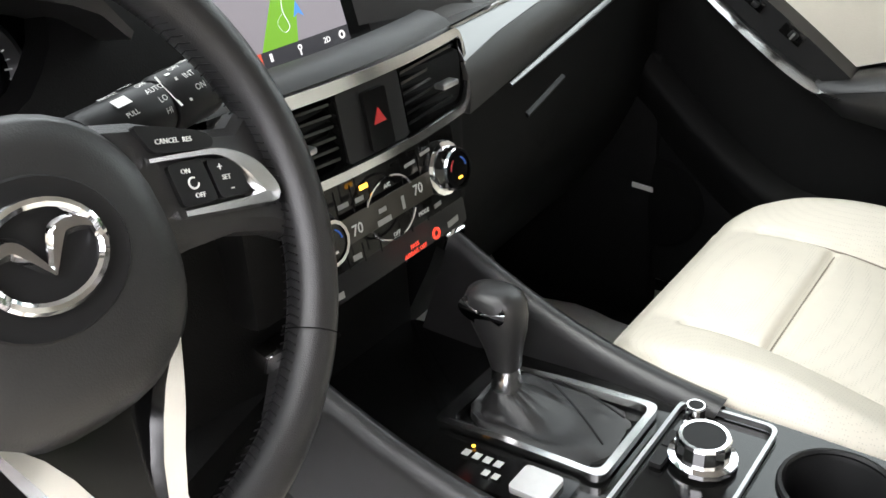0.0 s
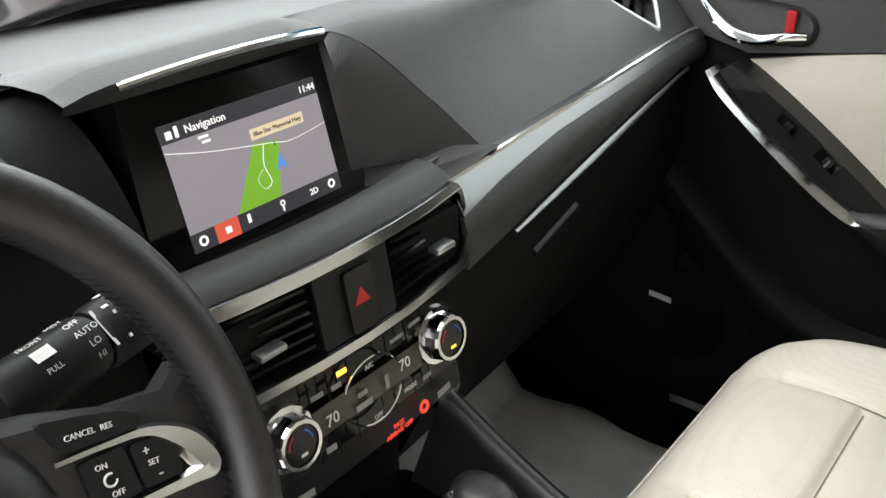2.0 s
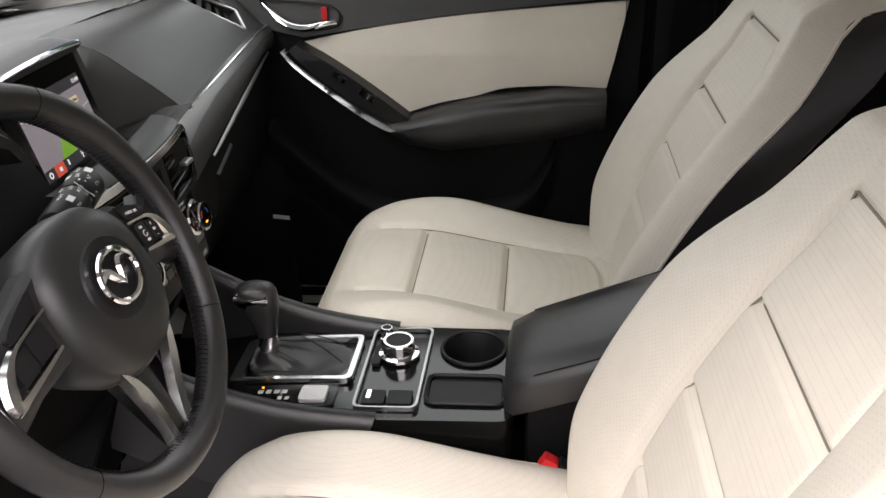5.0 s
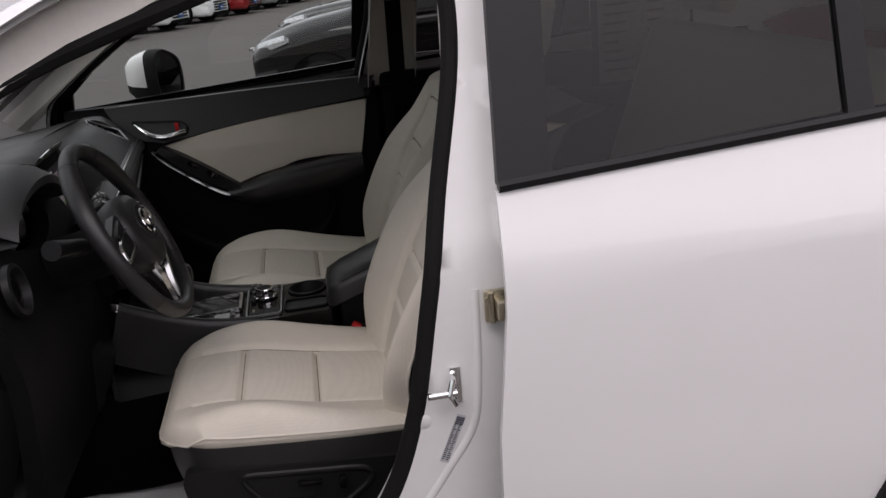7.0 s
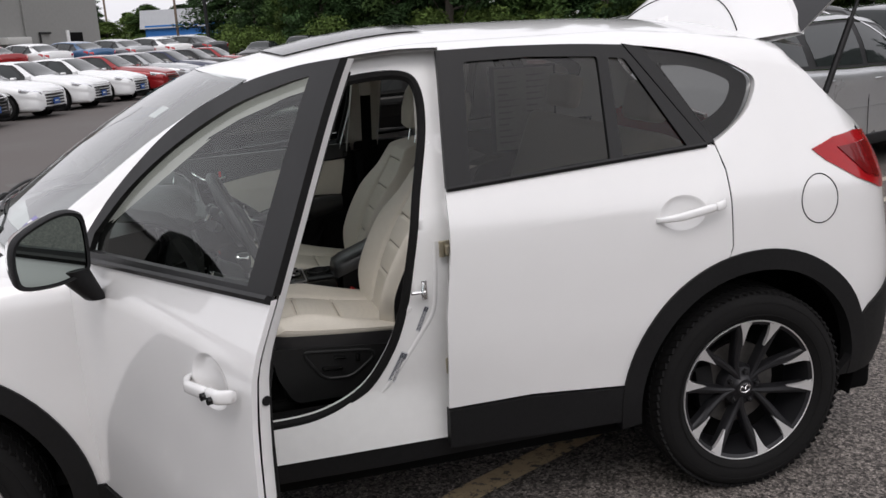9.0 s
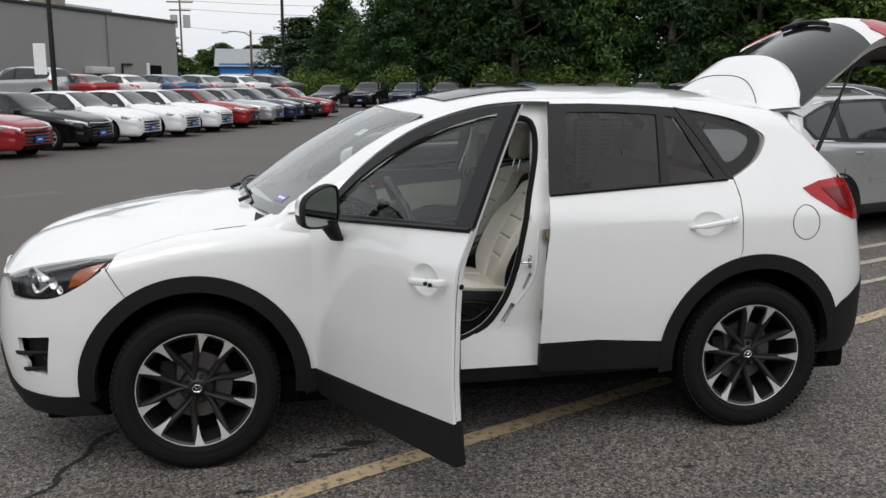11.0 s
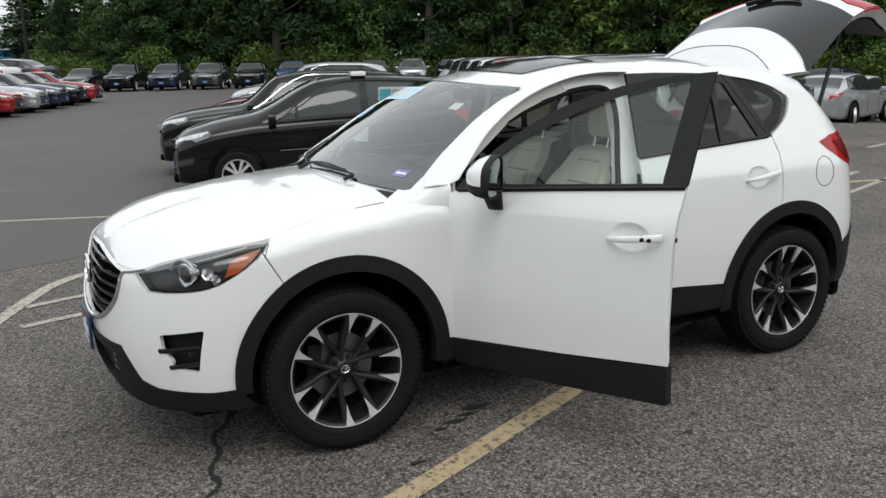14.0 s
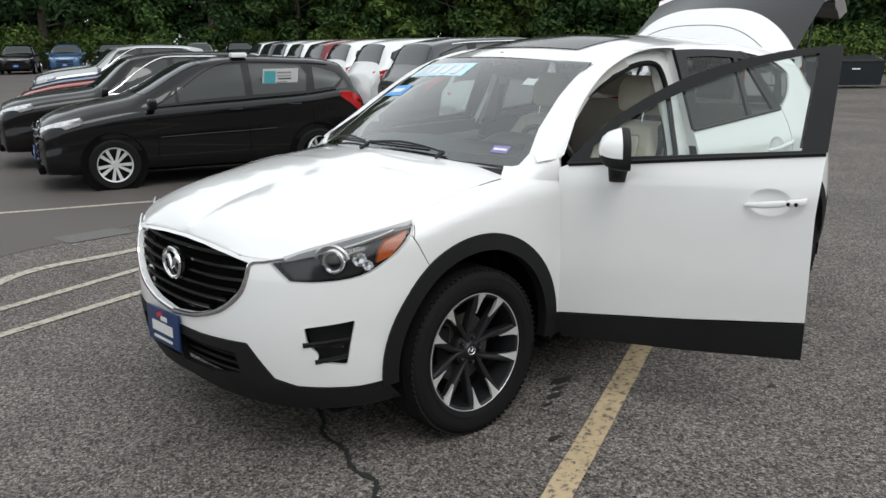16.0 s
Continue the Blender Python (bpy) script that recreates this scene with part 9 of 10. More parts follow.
            rows2.append([(x, y - s * 0.035, zz - 0.02), (x, y - s * 0.006, zz - 0.03), (x, y, zz - 0.03 - hh * 0.5), (x, y - s * 0.004, zz - 0.03 - hh), (x, y - s * 0.05, zz - 0.03 - hh)])
        rows2.append([(x1 + 0.06, y - s * 0.18, zz - 0.03), (x1 + 0.075, y - s * 0.18, zz - 0.05), (x1 + 0.08, y - s * 0.18, zz - 0.03 - hh * 0.5), (x1 + 0.075, y - s * 0.18, zz - 0.03 - hh * 0.9), (x1 + 0.04, y - s * 0.18, zz - 0.03 - hh * 0.9)])
        loft(bm, rows2)
        bmesh.ops.recalc_face_normals(bm, faces=bm.faces)
        part("tail_lamp", bm, TAILRED, root, "red tail lamp")
        bm = bm_new()
        a = f0[5]
        box(bm, (a[0] + 0.12, s * (a[5] + 0.10), a[2] + 0.07), (0.10, 0.20, 0.13), bev=0.035, seg=3)
        rod(bm, (a[0] + 0.12, s * (a[5] + 0.02), a[2] + 0.03), (a[0] + 0.10, s * (a[5] - 0.05), a[2] + 0.0), 0.025)
        part("door_mirror", bm, col, root)
        for x in (f0[7][0] - 0.22, f0[9][0] - 0.26):
            bm = bm_new()
            tube(bm, [(x + 0.02 * k, s * (0.925 if kind != "hatch" else 0.843) * 1.0 + s * 0.018 * math.sin(math.pi * k / 8), cv(x, [(q[0], q[2]) for q in f0]) - 0.10) for k in range(9)], 0.011, 6)
            part("door_handle", bm, col, root)
        bm = bm_new()
        tube(bm, [cabin(xa + 0.16 + (tail[-1][0] - xa - 0.14) * k / 14, 0.01, s, -0.006) for k in range(15)], 0.008, 5)
        part("belt_trim", bm, CHROME if kind != "hatch" else SATIN, root)
        bm = bm_new()
        tube(bm, [cabin(xa + 0.16 + (xd + 0.25 - xa - 0.16) * k / 20, 0.12 + 0.86 * min(1, (k / 20) * 2.6) ** 0.8, s, -0.005) for k in range(21)], 0.009, 5)
        part("window_trim", bm, CHROME if kind == "suv" else SATIN, root)
        bm = bm_new()
        tube(bm, [(x, s * (spot(x, 7.4)[0] + 0.001), spot(x, 7.4)[1]) for x in [0.55 + (wb - 1.1) * k / 10 for k in range(11)]], 0.006, 5)
        part("side_crease", bm, col, root)
        for x in (f0[5][0] + 0.18, f0[7][0] + 0.02, f0[9][0] + 0.06):
            part("door_gap", tube(bm_new(), [(x, s * (0.915 if kind != "hatch" else 0.836), z) for z in (0.36, 0.6, 0.85)], 0.004, 4), DARK, root)
    bm = bm_new()
    z0, z1 = f0[1][1] + 0.06, f0[0][3] + 0.02
    for k in range(4):
        z = z0 + 0.10 + (z1 - z0 - 0.1) * k / 3.6
        tube(bm, [(f0[0][0] - 0.012 + 0.10 * abs(y) ** 2.2, y, z) for y in [-0.46 + 0.92 * j / 10 for j in range(11)]], 0.022, 6, flat=1.5)
    part("grille", bm, PIANO, root, "gloss black grille")
    bm = bm_new()
    tube(bm, [(f0[0][0] - 0.035 + 0.12 * abs(y) ** 2.2, y, z1 + 0.035 + 0.04 * abs(y)) for y in [-0.55 + 1.1 * j / 10 for j in range(11)]], 0.014, 6)
    part("grille_bar", bm, CHROME, root)
    part("front_plate", box(bm_new(), (f0[0][0] - 0.04, 0, z0 + 0.16), (0.015, 0.31, 0.155), bev=0.004), PLATEBLUE, root, "blue dealer plate")
    part("plate_bar", box(bm_new(), (f0[0][0] - 0.049, 0, z0 + 0.165), (0.004, 0.18, 0.035)), WORDS, root)
    part("lower_intake", box(bm_new(), (f0[0][0] + 0.02, 0, f0[1][1] + 0.05), (0.10, 1.05, 0.10), bev=0.03), DARK, root)
    part("underside", box(bm_new(), (wb / 2, 0, 0.24), (wb + 1.0, 1.3, 0.12), bev=0.03), DARK, root)
    if kind == "suv":
        part("sill_cladding", box(bm_new(), (wb / 2, 0, 0.33), (wb - 0.85, 1.83, 0.12), bev=0.03), CLAD, root)
    return root


def carpaint(name, col, metal=0.0):
    return material(name, col, 0.3, metal, 0.04, 2, 20, coat=1.0 if max(col) > 0.02 else 0.7, spec=0.15 if max(col) > 0.02 else 0.1)


PAINT = {"white": carpaint("white_paint", (0.74, 0.75, 0.75)), "black": carpaint("black_paint", (0.003, 0.003, 0.0033)), "red": carpaint("deep_red_paint", (0.26, 0.012, 0.014), 0.2),
         "navy": carpaint("navy_paint", (0.012, 0.018, 0.05), 0.2), "silver": carpaint("silver_paint", (0.42, 0.43, 0.44), 0.6), "grey": carpaint("dark_grey_paint", (0.06, 0.062, 0.066), 0.4),
         "blue": carpaint("blue_paint", (0.05, 0.12, 0.24), 0.4), "wine": carpaint("wine_paint", (0.16, 0.012, 0.02), 0.2)}
NAMES = {"sedan": "sedan", "suv": "suv_car", "hatch": "hatchback"}
made = {}


def park(kind, col, x, y, heading, label, group="", scale=1.0):
    """heading: degrees that the nose turns from -x; x, y is the middle of the front axle."""
    m = pose(x, y, gz(x, y), 0, 0, heading)
    key = (kind, col)
    if key not in made:
        c = car_mesh(kind, PAINT[col])
        c.name = NAMES[kind]
        made[key] = c
    else:
        c = copy_thing(made[key], m)
    c.matrix_basis = m @ Matrix.Diagonal((scale, scale, scale, 1))
    return tagged(c, label, "car", group)


BAY = 20.0
# neighbours across the lane: black hatchback, then black and red cars beyond it
dx, dy = math.cos(radians(BAY)), math.sin(radians(BAY))
AISLE = -16.0
ax_, ay_ = math.cos(radians(AISLE)), math.sin(radians(AISLE))
along, beside = Vector((ax_, ay_)), Vector((-ay_, ax_))
fit_c = Vector((1.64, 7.02)) + 0.83 * beside
park("hatch", "black", fit_c.x, fit_c.y, AISLE, "glossy black hatchback with a price sheet in its rear window")
row = "cars parked beyond the black hatchback"
for k, (kind, col, lab) in enumerate((("suv", "black", "glossy black suv with bright window trim"), ("sedan", "wine", "dark wine red sedan parked in the row"), ("sedan", "red", "deep red sedan parked in the row"),
                                      ("sedan", "blue", "blue sedan parked in the row"), ("suv", "silver", "silver suv parked in the row"), ("suv", "white", "white suv parked in the row"))):
    p = Vector((2.20, 10.30)) + beside * 2.62 * k + along * 0.22 * k
    park(kind, col, p.x, p.y, AISLE, lab, row, 1.0 if k else 0.94)
# backs of the suvs parked beyond, tails to the hatchback's tail
row = "suvs with their tails to the row"
for k, (col, lab) in enumerate((("grey", "dark grey suv seen from behind"), ("white", "white suv with a dark rear window"), ("white", "white suv with a dark rear window"), ("wine", "wine red suv with a dark rear window"),
                                ("white", "white suv with a dark rear window"), ("white", "white suv with a dark rear window"), ("grey", "dark grey suv seen from behind"), ("white", "white suv with a dark rear window"))):
    p = Vector((10.75, 7.50)) + Vector((1.12, 2.65)) * k
    park("suv", col, p.x, p.y, 180 + AISLE, lab, row, 1.04)
# silver suv behind the tailgate
q = Vector((9.0, 4.85)) + Vector((-dy, dx)) * 0.88
park("suv", "silver", q.x, q.y, BAY + 180, "silver suv parked behind the white crossover", scale=0.96)
# silver and white sedans and others across the far lane on the tail side
park("sedan", "silver", 22.6, 14.4, 200, "silver sedan with a price sheet in its window")
park("sedan", "white", 26.2, 16.6, 200, "white sedan beside the silver one")
park("suv", "grey", 14.5, 10.4, 200, "dark grey suv parked by the silver suv")
park("suv", "blue", 24.0, 22.0, 110, "blue pickup-like suv facing the lane")
park("suv", "black", 32.0, 24.0, 20, "black suv at the edge of the woods")
# long row of sedans facing the lane
row = "row of sedans facing the lane"
rd = Vector((0.974, 2.619)).normalized()
front = Vector((-4.60, 17.45))
hd = math.degrees(math.atan2(rd.y, rd.x)) - 90 + 180
face = Vector((math.cos(radians(hd)), math.sin(radians(hd))))
for k, (col, lab) in enumerate((("red", "deep red sedan with a blue dealer plate"), ("black", "black sedan with a blue dealer plate"), ("white", "white sedan with a blue dealer plate"), ("white", "white sedan with a blue dealer plate"),
                                ("white", "white sedan with a blue dealer plate"), ("red", "deep red sedan with a blue dealer plate"), ("silver", "silver sedan with a blue dealer plate"), ("navy", "navy sedan with a blue dealer plate"),
                                ("black", "black sedan with a blue dealer plate"), ("red", "deep red sedan with a blue dealer plate"))):
    p = front + rd * 2.81 * k + face * 0.95
    park("sedan", col, p.x, p.y, hd, lab, row)
# terrace behind the sedans, with a second row on it
TERRACE = 0.62
bm = bm_new()
loft(bm, [[(-70, 37, -0.2), (-4.5, 37, -0.2), (2.6, 52, -0.2), (4.0, 90, -0.2), (-70, 90, -0.2)], [(-70, 37.6, TERRACE), (-5.0, 37.6, TERRACE), (1.8, 52, TERRACE), (3.2, 90, TERRACE), (-70, 90, TERRACE)]])
tagged(part("terrace", bm, SEALED), "raised asphalt terrace behind the row of sedans", "asphalt", kind="structure")
row = "second row of cars on the terrace"
for k, (kind, col) in enumerate((("suv", "silver"), ("sedan", "red"), ("sedan", "white"), ("sedan", "blue"), ("sedan", "silver"), ("sedan", "white"), ("sedan", "grey"))):
    c_ = park(kind, col, -11.6 + 1.75 * k + (0.6 if k else 0), 41.0 + 1.0 * k, -20 if k == 0 else -42, col + (" suv" if kind == "suv" else " sedan") + " in the second row of the lot", row, 1.06 if k == 0 else 1.0)
    c_.location.z = TERRACE
# far row under the trees
row = "far row of suvs under the trees"
for k, (kind, col) in enumerate((("sedan", "black"), ("suv", "black"), ("suv", "navy"), ("suv", "grey"), ("suv", "black"), ("suv", "blue"), ("suv", "black"), ("suv", "grey"), ("suv", "silver"), ("suv", "black"))):
    park(kind, col, 5.5 + 2.6 * (k - 0.2), 58.5 - 0.8 * k, 66, col + " car parked under the trees", row, 1.05)
# white van, seen from behind
def van():
    v = thing("white_van", "white panel van with two rear doors, parked", "van")
    bm = bm_new()
    secs = []
    for x, zt, w in ((-0.9, 0.95, 0.78), (-0.7, 1.05, 0.86), (0.1, 1.15, 0.9), (0.75, 1.78, 0.86), (1.1, 1.84, 0.86), (3.35, 1.84, 0.86), (3.42, 1.80, 0.84)):
        secs.append([(x, -w, 0.3), (x, -w - 0.02, 0.8), (x, -w, min(1.1, zt - 0.05)), (x, -w + 0.10, zt - 0.06), (x, -w + 0.2, zt), (x, w - 0.2, zt), (x, w - 0.10, zt - 0.06), (x, w, min(1.1, zt - 0.05)), (x, w + 0.02, 0.8), (x, w, 0.3)])
    loft(bm, secs)
    bmesh.ops.recalc_face_normals(bm, faces=bm.faces)
    part("body", bm, PAINT["white"], v)
    for s in (-1, 1):
        part("rear_pane", box(bm_new(), (3.42, 0.36 * s, 1.42), (0.02, 0.5, 0.42), bev=0.03), CARGLASS, v)
        part("tail_lamp", box(bm_new(), (3.41, 0.80 * s, 1.15), (0.06, 0.08, 0.5), bev=0.02), TAILRED, v)
        for x in (0, 2.9):
            part("wheel", lathe(bm_new(), [(0, 0.05), (0.2, 0.05), (0.31, 0.06), (0.33, 0.0), (0.33, -0.2)], pose(x, 0.84 * s, 0.33, -90 * s, 0, 0), 24), RUBBER, v)
    part("door_gap", box(bm_new(), (3.425, 0, 1.1), (0.012, 0.012, 1.3)), DARK, v)
    part("bumper", box(bm_new(), (3.45, 0, 0.45), (0.12, 1.6, 0.2), bev=0.03), CLAD, v)
    part("rear_plate", box(bm_new(), (3.44, 0.0, 0.85), (0.02, 0.31, 0.15), bev=0.003), WHITEFILM, v)
    part("plate_bar", box(bm_new(), (3.452, 0.0, 0.85), (0.004, 0.22, 0.05)), SATIN, v)
    return v


v = van()
v.matrix_basis = pose(26.1, 11.9, gz(26.1, 11.9), 0, 0, 206)
# price sheets, plates of paint on glass
def sheet_on(name, m, w, h, cols, label):
    t = part(name, box(bm_new(), (0, 0, 0), (w, 0.003, h)), WHITEFILM)
    t.matrix_basis = m
    tagged(t, label, "price sheet")
    for x, z, a, b, mt in cols:
        part("printed_bar", box(bm_new(), (x * w, -0.003, z * h), (a * w, 0.003, b * h)), mt, t)
    return t


TEAL = material("teal_print", (0.12, 0.50, 0.55), 0.5)
GREYP = material("grey_text_print", (0.35, 0.35, 0.36), 0.6)
fm = pose(fit_c.x, fit_c.y, 0, 0, 0, AISLE)
sheet_on("price_sheet", fm @ pose(2.08, -0.768, 1.245, 21, 0, 0), 0.46, 0.27, [(-0.3, 0, 0.32, 0.8, TEAL), (0.1, 0.32, 0.4, 0.08, GREYP), (0.1, 0.15, 0.4, 0.05, GREYP), (0.12, 0.0, 0.36, 0.05, SATIN), (0.05, -0.15, 0.3, 0.05, GREYP), (0.33, -0.3, 0.2, 0.1, TEAL)],
         "white and teal printed price sheet in the window")
tagged(part("roof_tag", box(bm_new(), (0, 0, 0), (0.20, 0.16, 0.06), bev=0.02), WHITEFILM), "small white dealer tag on the roof", "tag").matrix_basis = fm @ pose(1.62, -0.50, 1.545)

# dumpsters
def dumpster():
    d = thing("dumpster", "", "dumpster")
    bm = bm_new()
    loft(bm, [[(-0.9, -0.7, 0.15), (0.9, -0.7, 0.15), (0.9, 0.7, 0.15), (-0.9, 0.7, 0.15)], [(-0.98, -0.85, 1.15), (0.98, -0.85, 1.15), (0.98, 0.85, 1.35), (-0.98, 0.85, 1.35)]])
    part("bin", bm, material("dark_green_steel", (0.012, 0.016, 0.02), 0.55, 0, 0.3, 3, 30), d)
    part("lid", box(bm_new(), (0, 0, 1.28), (1.98, 1.75, 0.05), rot=(7, 0, 0), bev=0.02), SATIN, d)
    part("side_pocket", box(bm_new(), (0.98, 0, 0.85), (0.08, 1.3, 0.14), bev=0.01), DARK, d)
    part("notice", box(bm_new(), (-0.2, -0.80, 0.9), (0.35, 0.02, 0.14), rot=(-8, 0, 0)), WHITEFILM, d)
    return d


d0 = dumpster()
d0.matrix_basis = pose(37.0, 16.8, gz(37, 16.8), 0, 0, -50)
tagged(d0, "dark steel dumpster with a lid and a white notice", "dumpster", "dumpsters at the edge of the lot")
for x, y in ((38.8, 15.0), (40.6, 13.2)):
    copy_thing(d0, pose(x, y, gz(x, y), 0, 0, -50))

# ---- buildings ----
BLOCK = material("grey_painted_block", (0.235, 0.235, 0.225), 0.85, 0, 0.08, 0.2, 3, bump=0.2, bscale=8)
wh = thing("warehouse", "long grey painted block warehouse with a flat roof", "building", at=pose(-9.0, 113.0, 0, 0, 0, -113.6))
part("wall", box(bm_new(), (36.0, -20.0, 4.4), (72.0, 40.0, 8.8)), BLOCK, wh)
part("roof_edge", box(bm_new(), (36.0, -20.0, 8.9), (72.4, 40.4, 0.3), bev=0.03), SATIN, wh)
part("door", box(bm_new(), (5.4, 0.02, 2.3), (2.6, 0.2, 2.6)), DARK, wh, "dark open doorway")
part("door_frame", box(bm_new(), (7.1, 0.05, 2.4), (0.5, 0.2, 2.9)), WHITEFILM, wh)
part("canopy", box(bm_new(), (17.5, 0.5, 2.9), (4.0, 1.0, 0.7), bev=0.1), material("pale_canopy", (0.5, 0.5, 0.48), 0.6), wh)
part("flue", tube(bm_new(), [(12.6, 0.15, 2.6), (12.6, 0.15, 3.6), (10.6, 0.15, 3.6)], 0.12, 6), SATIN, wh)
part("chimney", box(bm_new(), (22.5, -1.6, 10.3), (2.4, 2.4, 3.4), bev=0.1), material("stone_chimney", (0.28, 0.25, 0.21), 0.9, 0, 0.35, 1.2, 6, bump=0.6, bscale=3), wh, "short stone chimney")
part("roof_vent", box(bm_new(), (14, -5, 9.4), (12, 3, 0.8), bev=0.05), material("galvanised", (0.42, 0.43, 0.43), 0.5, 0.5), wh)
for k in range(5):
    part("downpipe", rod(bm_new(), (15.0 + 9.5 * k, 0.12, 1), (15.0 + 9.5 * k, 0.12, 8.8), 0.09), BLOCK, wh)
BLUE = material("blue_siding", (0.015, 0.14, 0.42), 0.6, 0, 0.12, 0.4, 6, stretch=(1, 1, 6))
bb = thing("blue_shop", "blue sided shop with a grey metal roof", "building", at=pose(2.6, 0, 0.3))
part("wall", box(bm_new(), (4.0, 158, 2.2), (24.0, 14, 4.4)), BLUE, bb)
bm = bm_new()
loft(bm, [[(-8.8, 150.4, 3.9), (-8.8, 158, 7.0), (-8.8, 165.6, 3.9), (-8.8, 158, 6.7)], [(9.5, 150.4, 3.9), (9.5, 158, 7.0), (9.5, 165.6, 3.9), (9.5, 158, 6.7)]])
part("roof", bm, material("grey_metal_roof", (0.30, 0.31, 0.32), 0.5, 0.3, 0.15, 0.5, 5, stretch=(8, 1, 1)), bb)
part("white_band", box(bm_new(), (0.5, 150.9, 1.9), (16.5, 0.2, 1.6)), WHITEFILM, bb)
for k in range(10):
    part("window", box(bm_new(), (-6.6 + 1.6 * k, 150.75, 1.9), (1.2, 0.2, 1.3)), CARGLASS, bb)
part("annex_roof", box(bm_new(), (11.5, 149.5, 3.1), (6, 4, 0.3), rot=(14, 0, 0)), material("brown_shingle", (0.09, 0.07, 0.06), 0.9), bb)
part("annex_wall", box(bm_new(), (11.5, 150.4, 1.4), (5.6, 0.8, 2.8)), material("tan_siding", (0.35, 0.30, 0.24), 0.8), bb)
# wall added unseen behind the camera, to darken low reflections in panes and paint
sh = thing("showroom", "grey wall with large dark windows, added out of view for reflections", "building")
part("wall", box(bm_new(), (6.0, -20.0, 2.75), (80.0, 1.0, 5.5)), material("grey_render", (0.22, 0.215, 0.205), 0.8, 0, 0.06, 0.4, 4), sh)
for k in range(8):
    part("window", box(bm_new(), (-16.0 + 6.4 * k, -19.48, 2.2), (4.6, 0.1, 2.9)), CARGLASS, sh)
    part("window_frame", box(bm_new(), (-16.0 + 6.4 * k, -19.45, 2.2), (0.12, 0.16, 2.9)), WHITEFILM, sh)

# ---- poles and wires ----
def pole(name, x, y, h, r, mat, label):
    p = thing(name, label, "pole")
    part("post", rod(bm_new(), (x, y, 0), (x, y, h), r, r * 0.7, 12), mat, p)
    return p


PWOOD = material("weathered_pole_wood", (0.16, 0.12, 0.09), 0.9, 0, 0.3, 2, 20, stretch=(1, 1, 0.1))
lp = pole("lamp_post", -7.5, 34.0, 9.5, 0.11, SATIN, "tall black steel lamp post among the cars")
part("lamp_head", box(bm_new(), (-7.1, 34.0, 9.5), (0.9, 0.35, 0.15), bev=0.05), SATIN, lp)
part("sign_board", box(bm_new(), (-7.95, 33.9, 2.6), (0.45, 0.05, 1.2)), WHITEFILM, lp, "pale sign board")
lp = pole("lamp_post", 2.2, 57.0, 12, 0.12, SATIN, "tall black steel lamp post before the trees")
part("lamp_head", box(bm_new(), (2.6, 57.0, 12), (0.9, 0.35, 0.15), bev=0.05), SATIN, lp)
lp = pole("lamp_post", 40.2, 66.0, 13, 0.12, SATIN, "slim grey lamp post against the woods")
up = pole("utility_pole", 0.0, 98.0, 7.2, 0.16, PWOOD, "wooden pole with a curved street lamp arm")
bm = bm_new()
tube(bm, [(0, 98, 6.6), (-0.8, 98, 7.0), (-1.8, 98, 7.1), (-2.4, 98, 7.0)], 0.05, 6)
part("lamp_arm", bm, SATIN, up)
part("lamp_head", box(bm_new(), (-2.7, 98, 6.95), (0.7, 0.3, 0.18), bev=0.05), SILVER, up)
up = pole("utility_pole", -14.8, 200, 19.5, 0.25, PWOOD, "wooden utility pole with two transformers and crossarms")
part("crossarm", box(bm_new(), (-14.8, 199.7, 18.3), (5.4, 0.25, 0.3)), PWOOD, up)
part("crossarm", box(bm_new(), (-14.8, 199.7, 16.6), (4.4, 0.25, 0.3)), PWOOD, up)
for s in (-1, 1):
    part("transformer", rod(bm_new(), (-14.8 + 1.3 * s, 199.5, 13.0), (-14.8 + 1.3 * s, 199.5, 15.6), 0.75, None, 14), material("grey_transformer", (0.35, 0.36, 0.37), 0.5), up)
for k, z in enumerate((18.6, 16.9, 13.2)):
    w_ = tagged(part("overhead_wire", tube(bm_new(), [(-14.6 + 6.0 * j, 199 - 9 * j, z - 1.2 * math.sin(math.pi * j / 10) - 0.75 * j * 0.8) for j in range(11)], 0.04, 4), SATIN), "thin black overhead wire sagging between poles", "wire", "overhead wires")

# ---- woods ----
def leaf_material(name, col):
    m = material(name, col, 0.6, 0, 0.30, 0.4, 3, spec=0.08)
    n, l = m.node_tree.nodes, m.node_tree.links
    b = n["Principled BSDF"]
    geo = n.new("ShaderNodeNewGeometry")
    r = n.new("ShaderNodeMapRange")
    r.inputs["To Min"].default_value, r.inputs["To Max"].default_value = 0.55, 1.35
    l.new(geo.outputs["Random Per Island"], r.inputs["Value"])
    oi = n.new("ShaderNodeObjectInfo")
    r2 = n.new("ShaderNodeMapRange")
    r2.inputs["To Min"].default_value, r2.inputs["To Max"].default_value = 0.7, 1.3
    l.new(oi.outputs["Random"], r2.inputs["Value"])
    k = n.new("ShaderNodeMath")
    k.operation = "MULTIPLY"
    l.new(r.outputs[0], k.inputs[0])
    l.new(r2.outputs[0], k.inputs[1])
    s = n.new("ShaderNodeVectorMath")
    s.operation = "SCALE"
    l.new(b.inputs["Base Color"].links[0].from_socket, s.inputs[0])
    l.new(k.outputs[0], s.inputs["Scale"])
    l.new(s.outputs[0], b.inputs["Base Color"])
    return m


LEAF = [leaf_material("mid_green_leaves", (0.052, 0.092, 0.028)), leaf_material("dark_green_leaves", (0.034, 0.066, 0.024)), leaf_material("yellow_green_leaves", (0.082, 0.125, 0.032))]
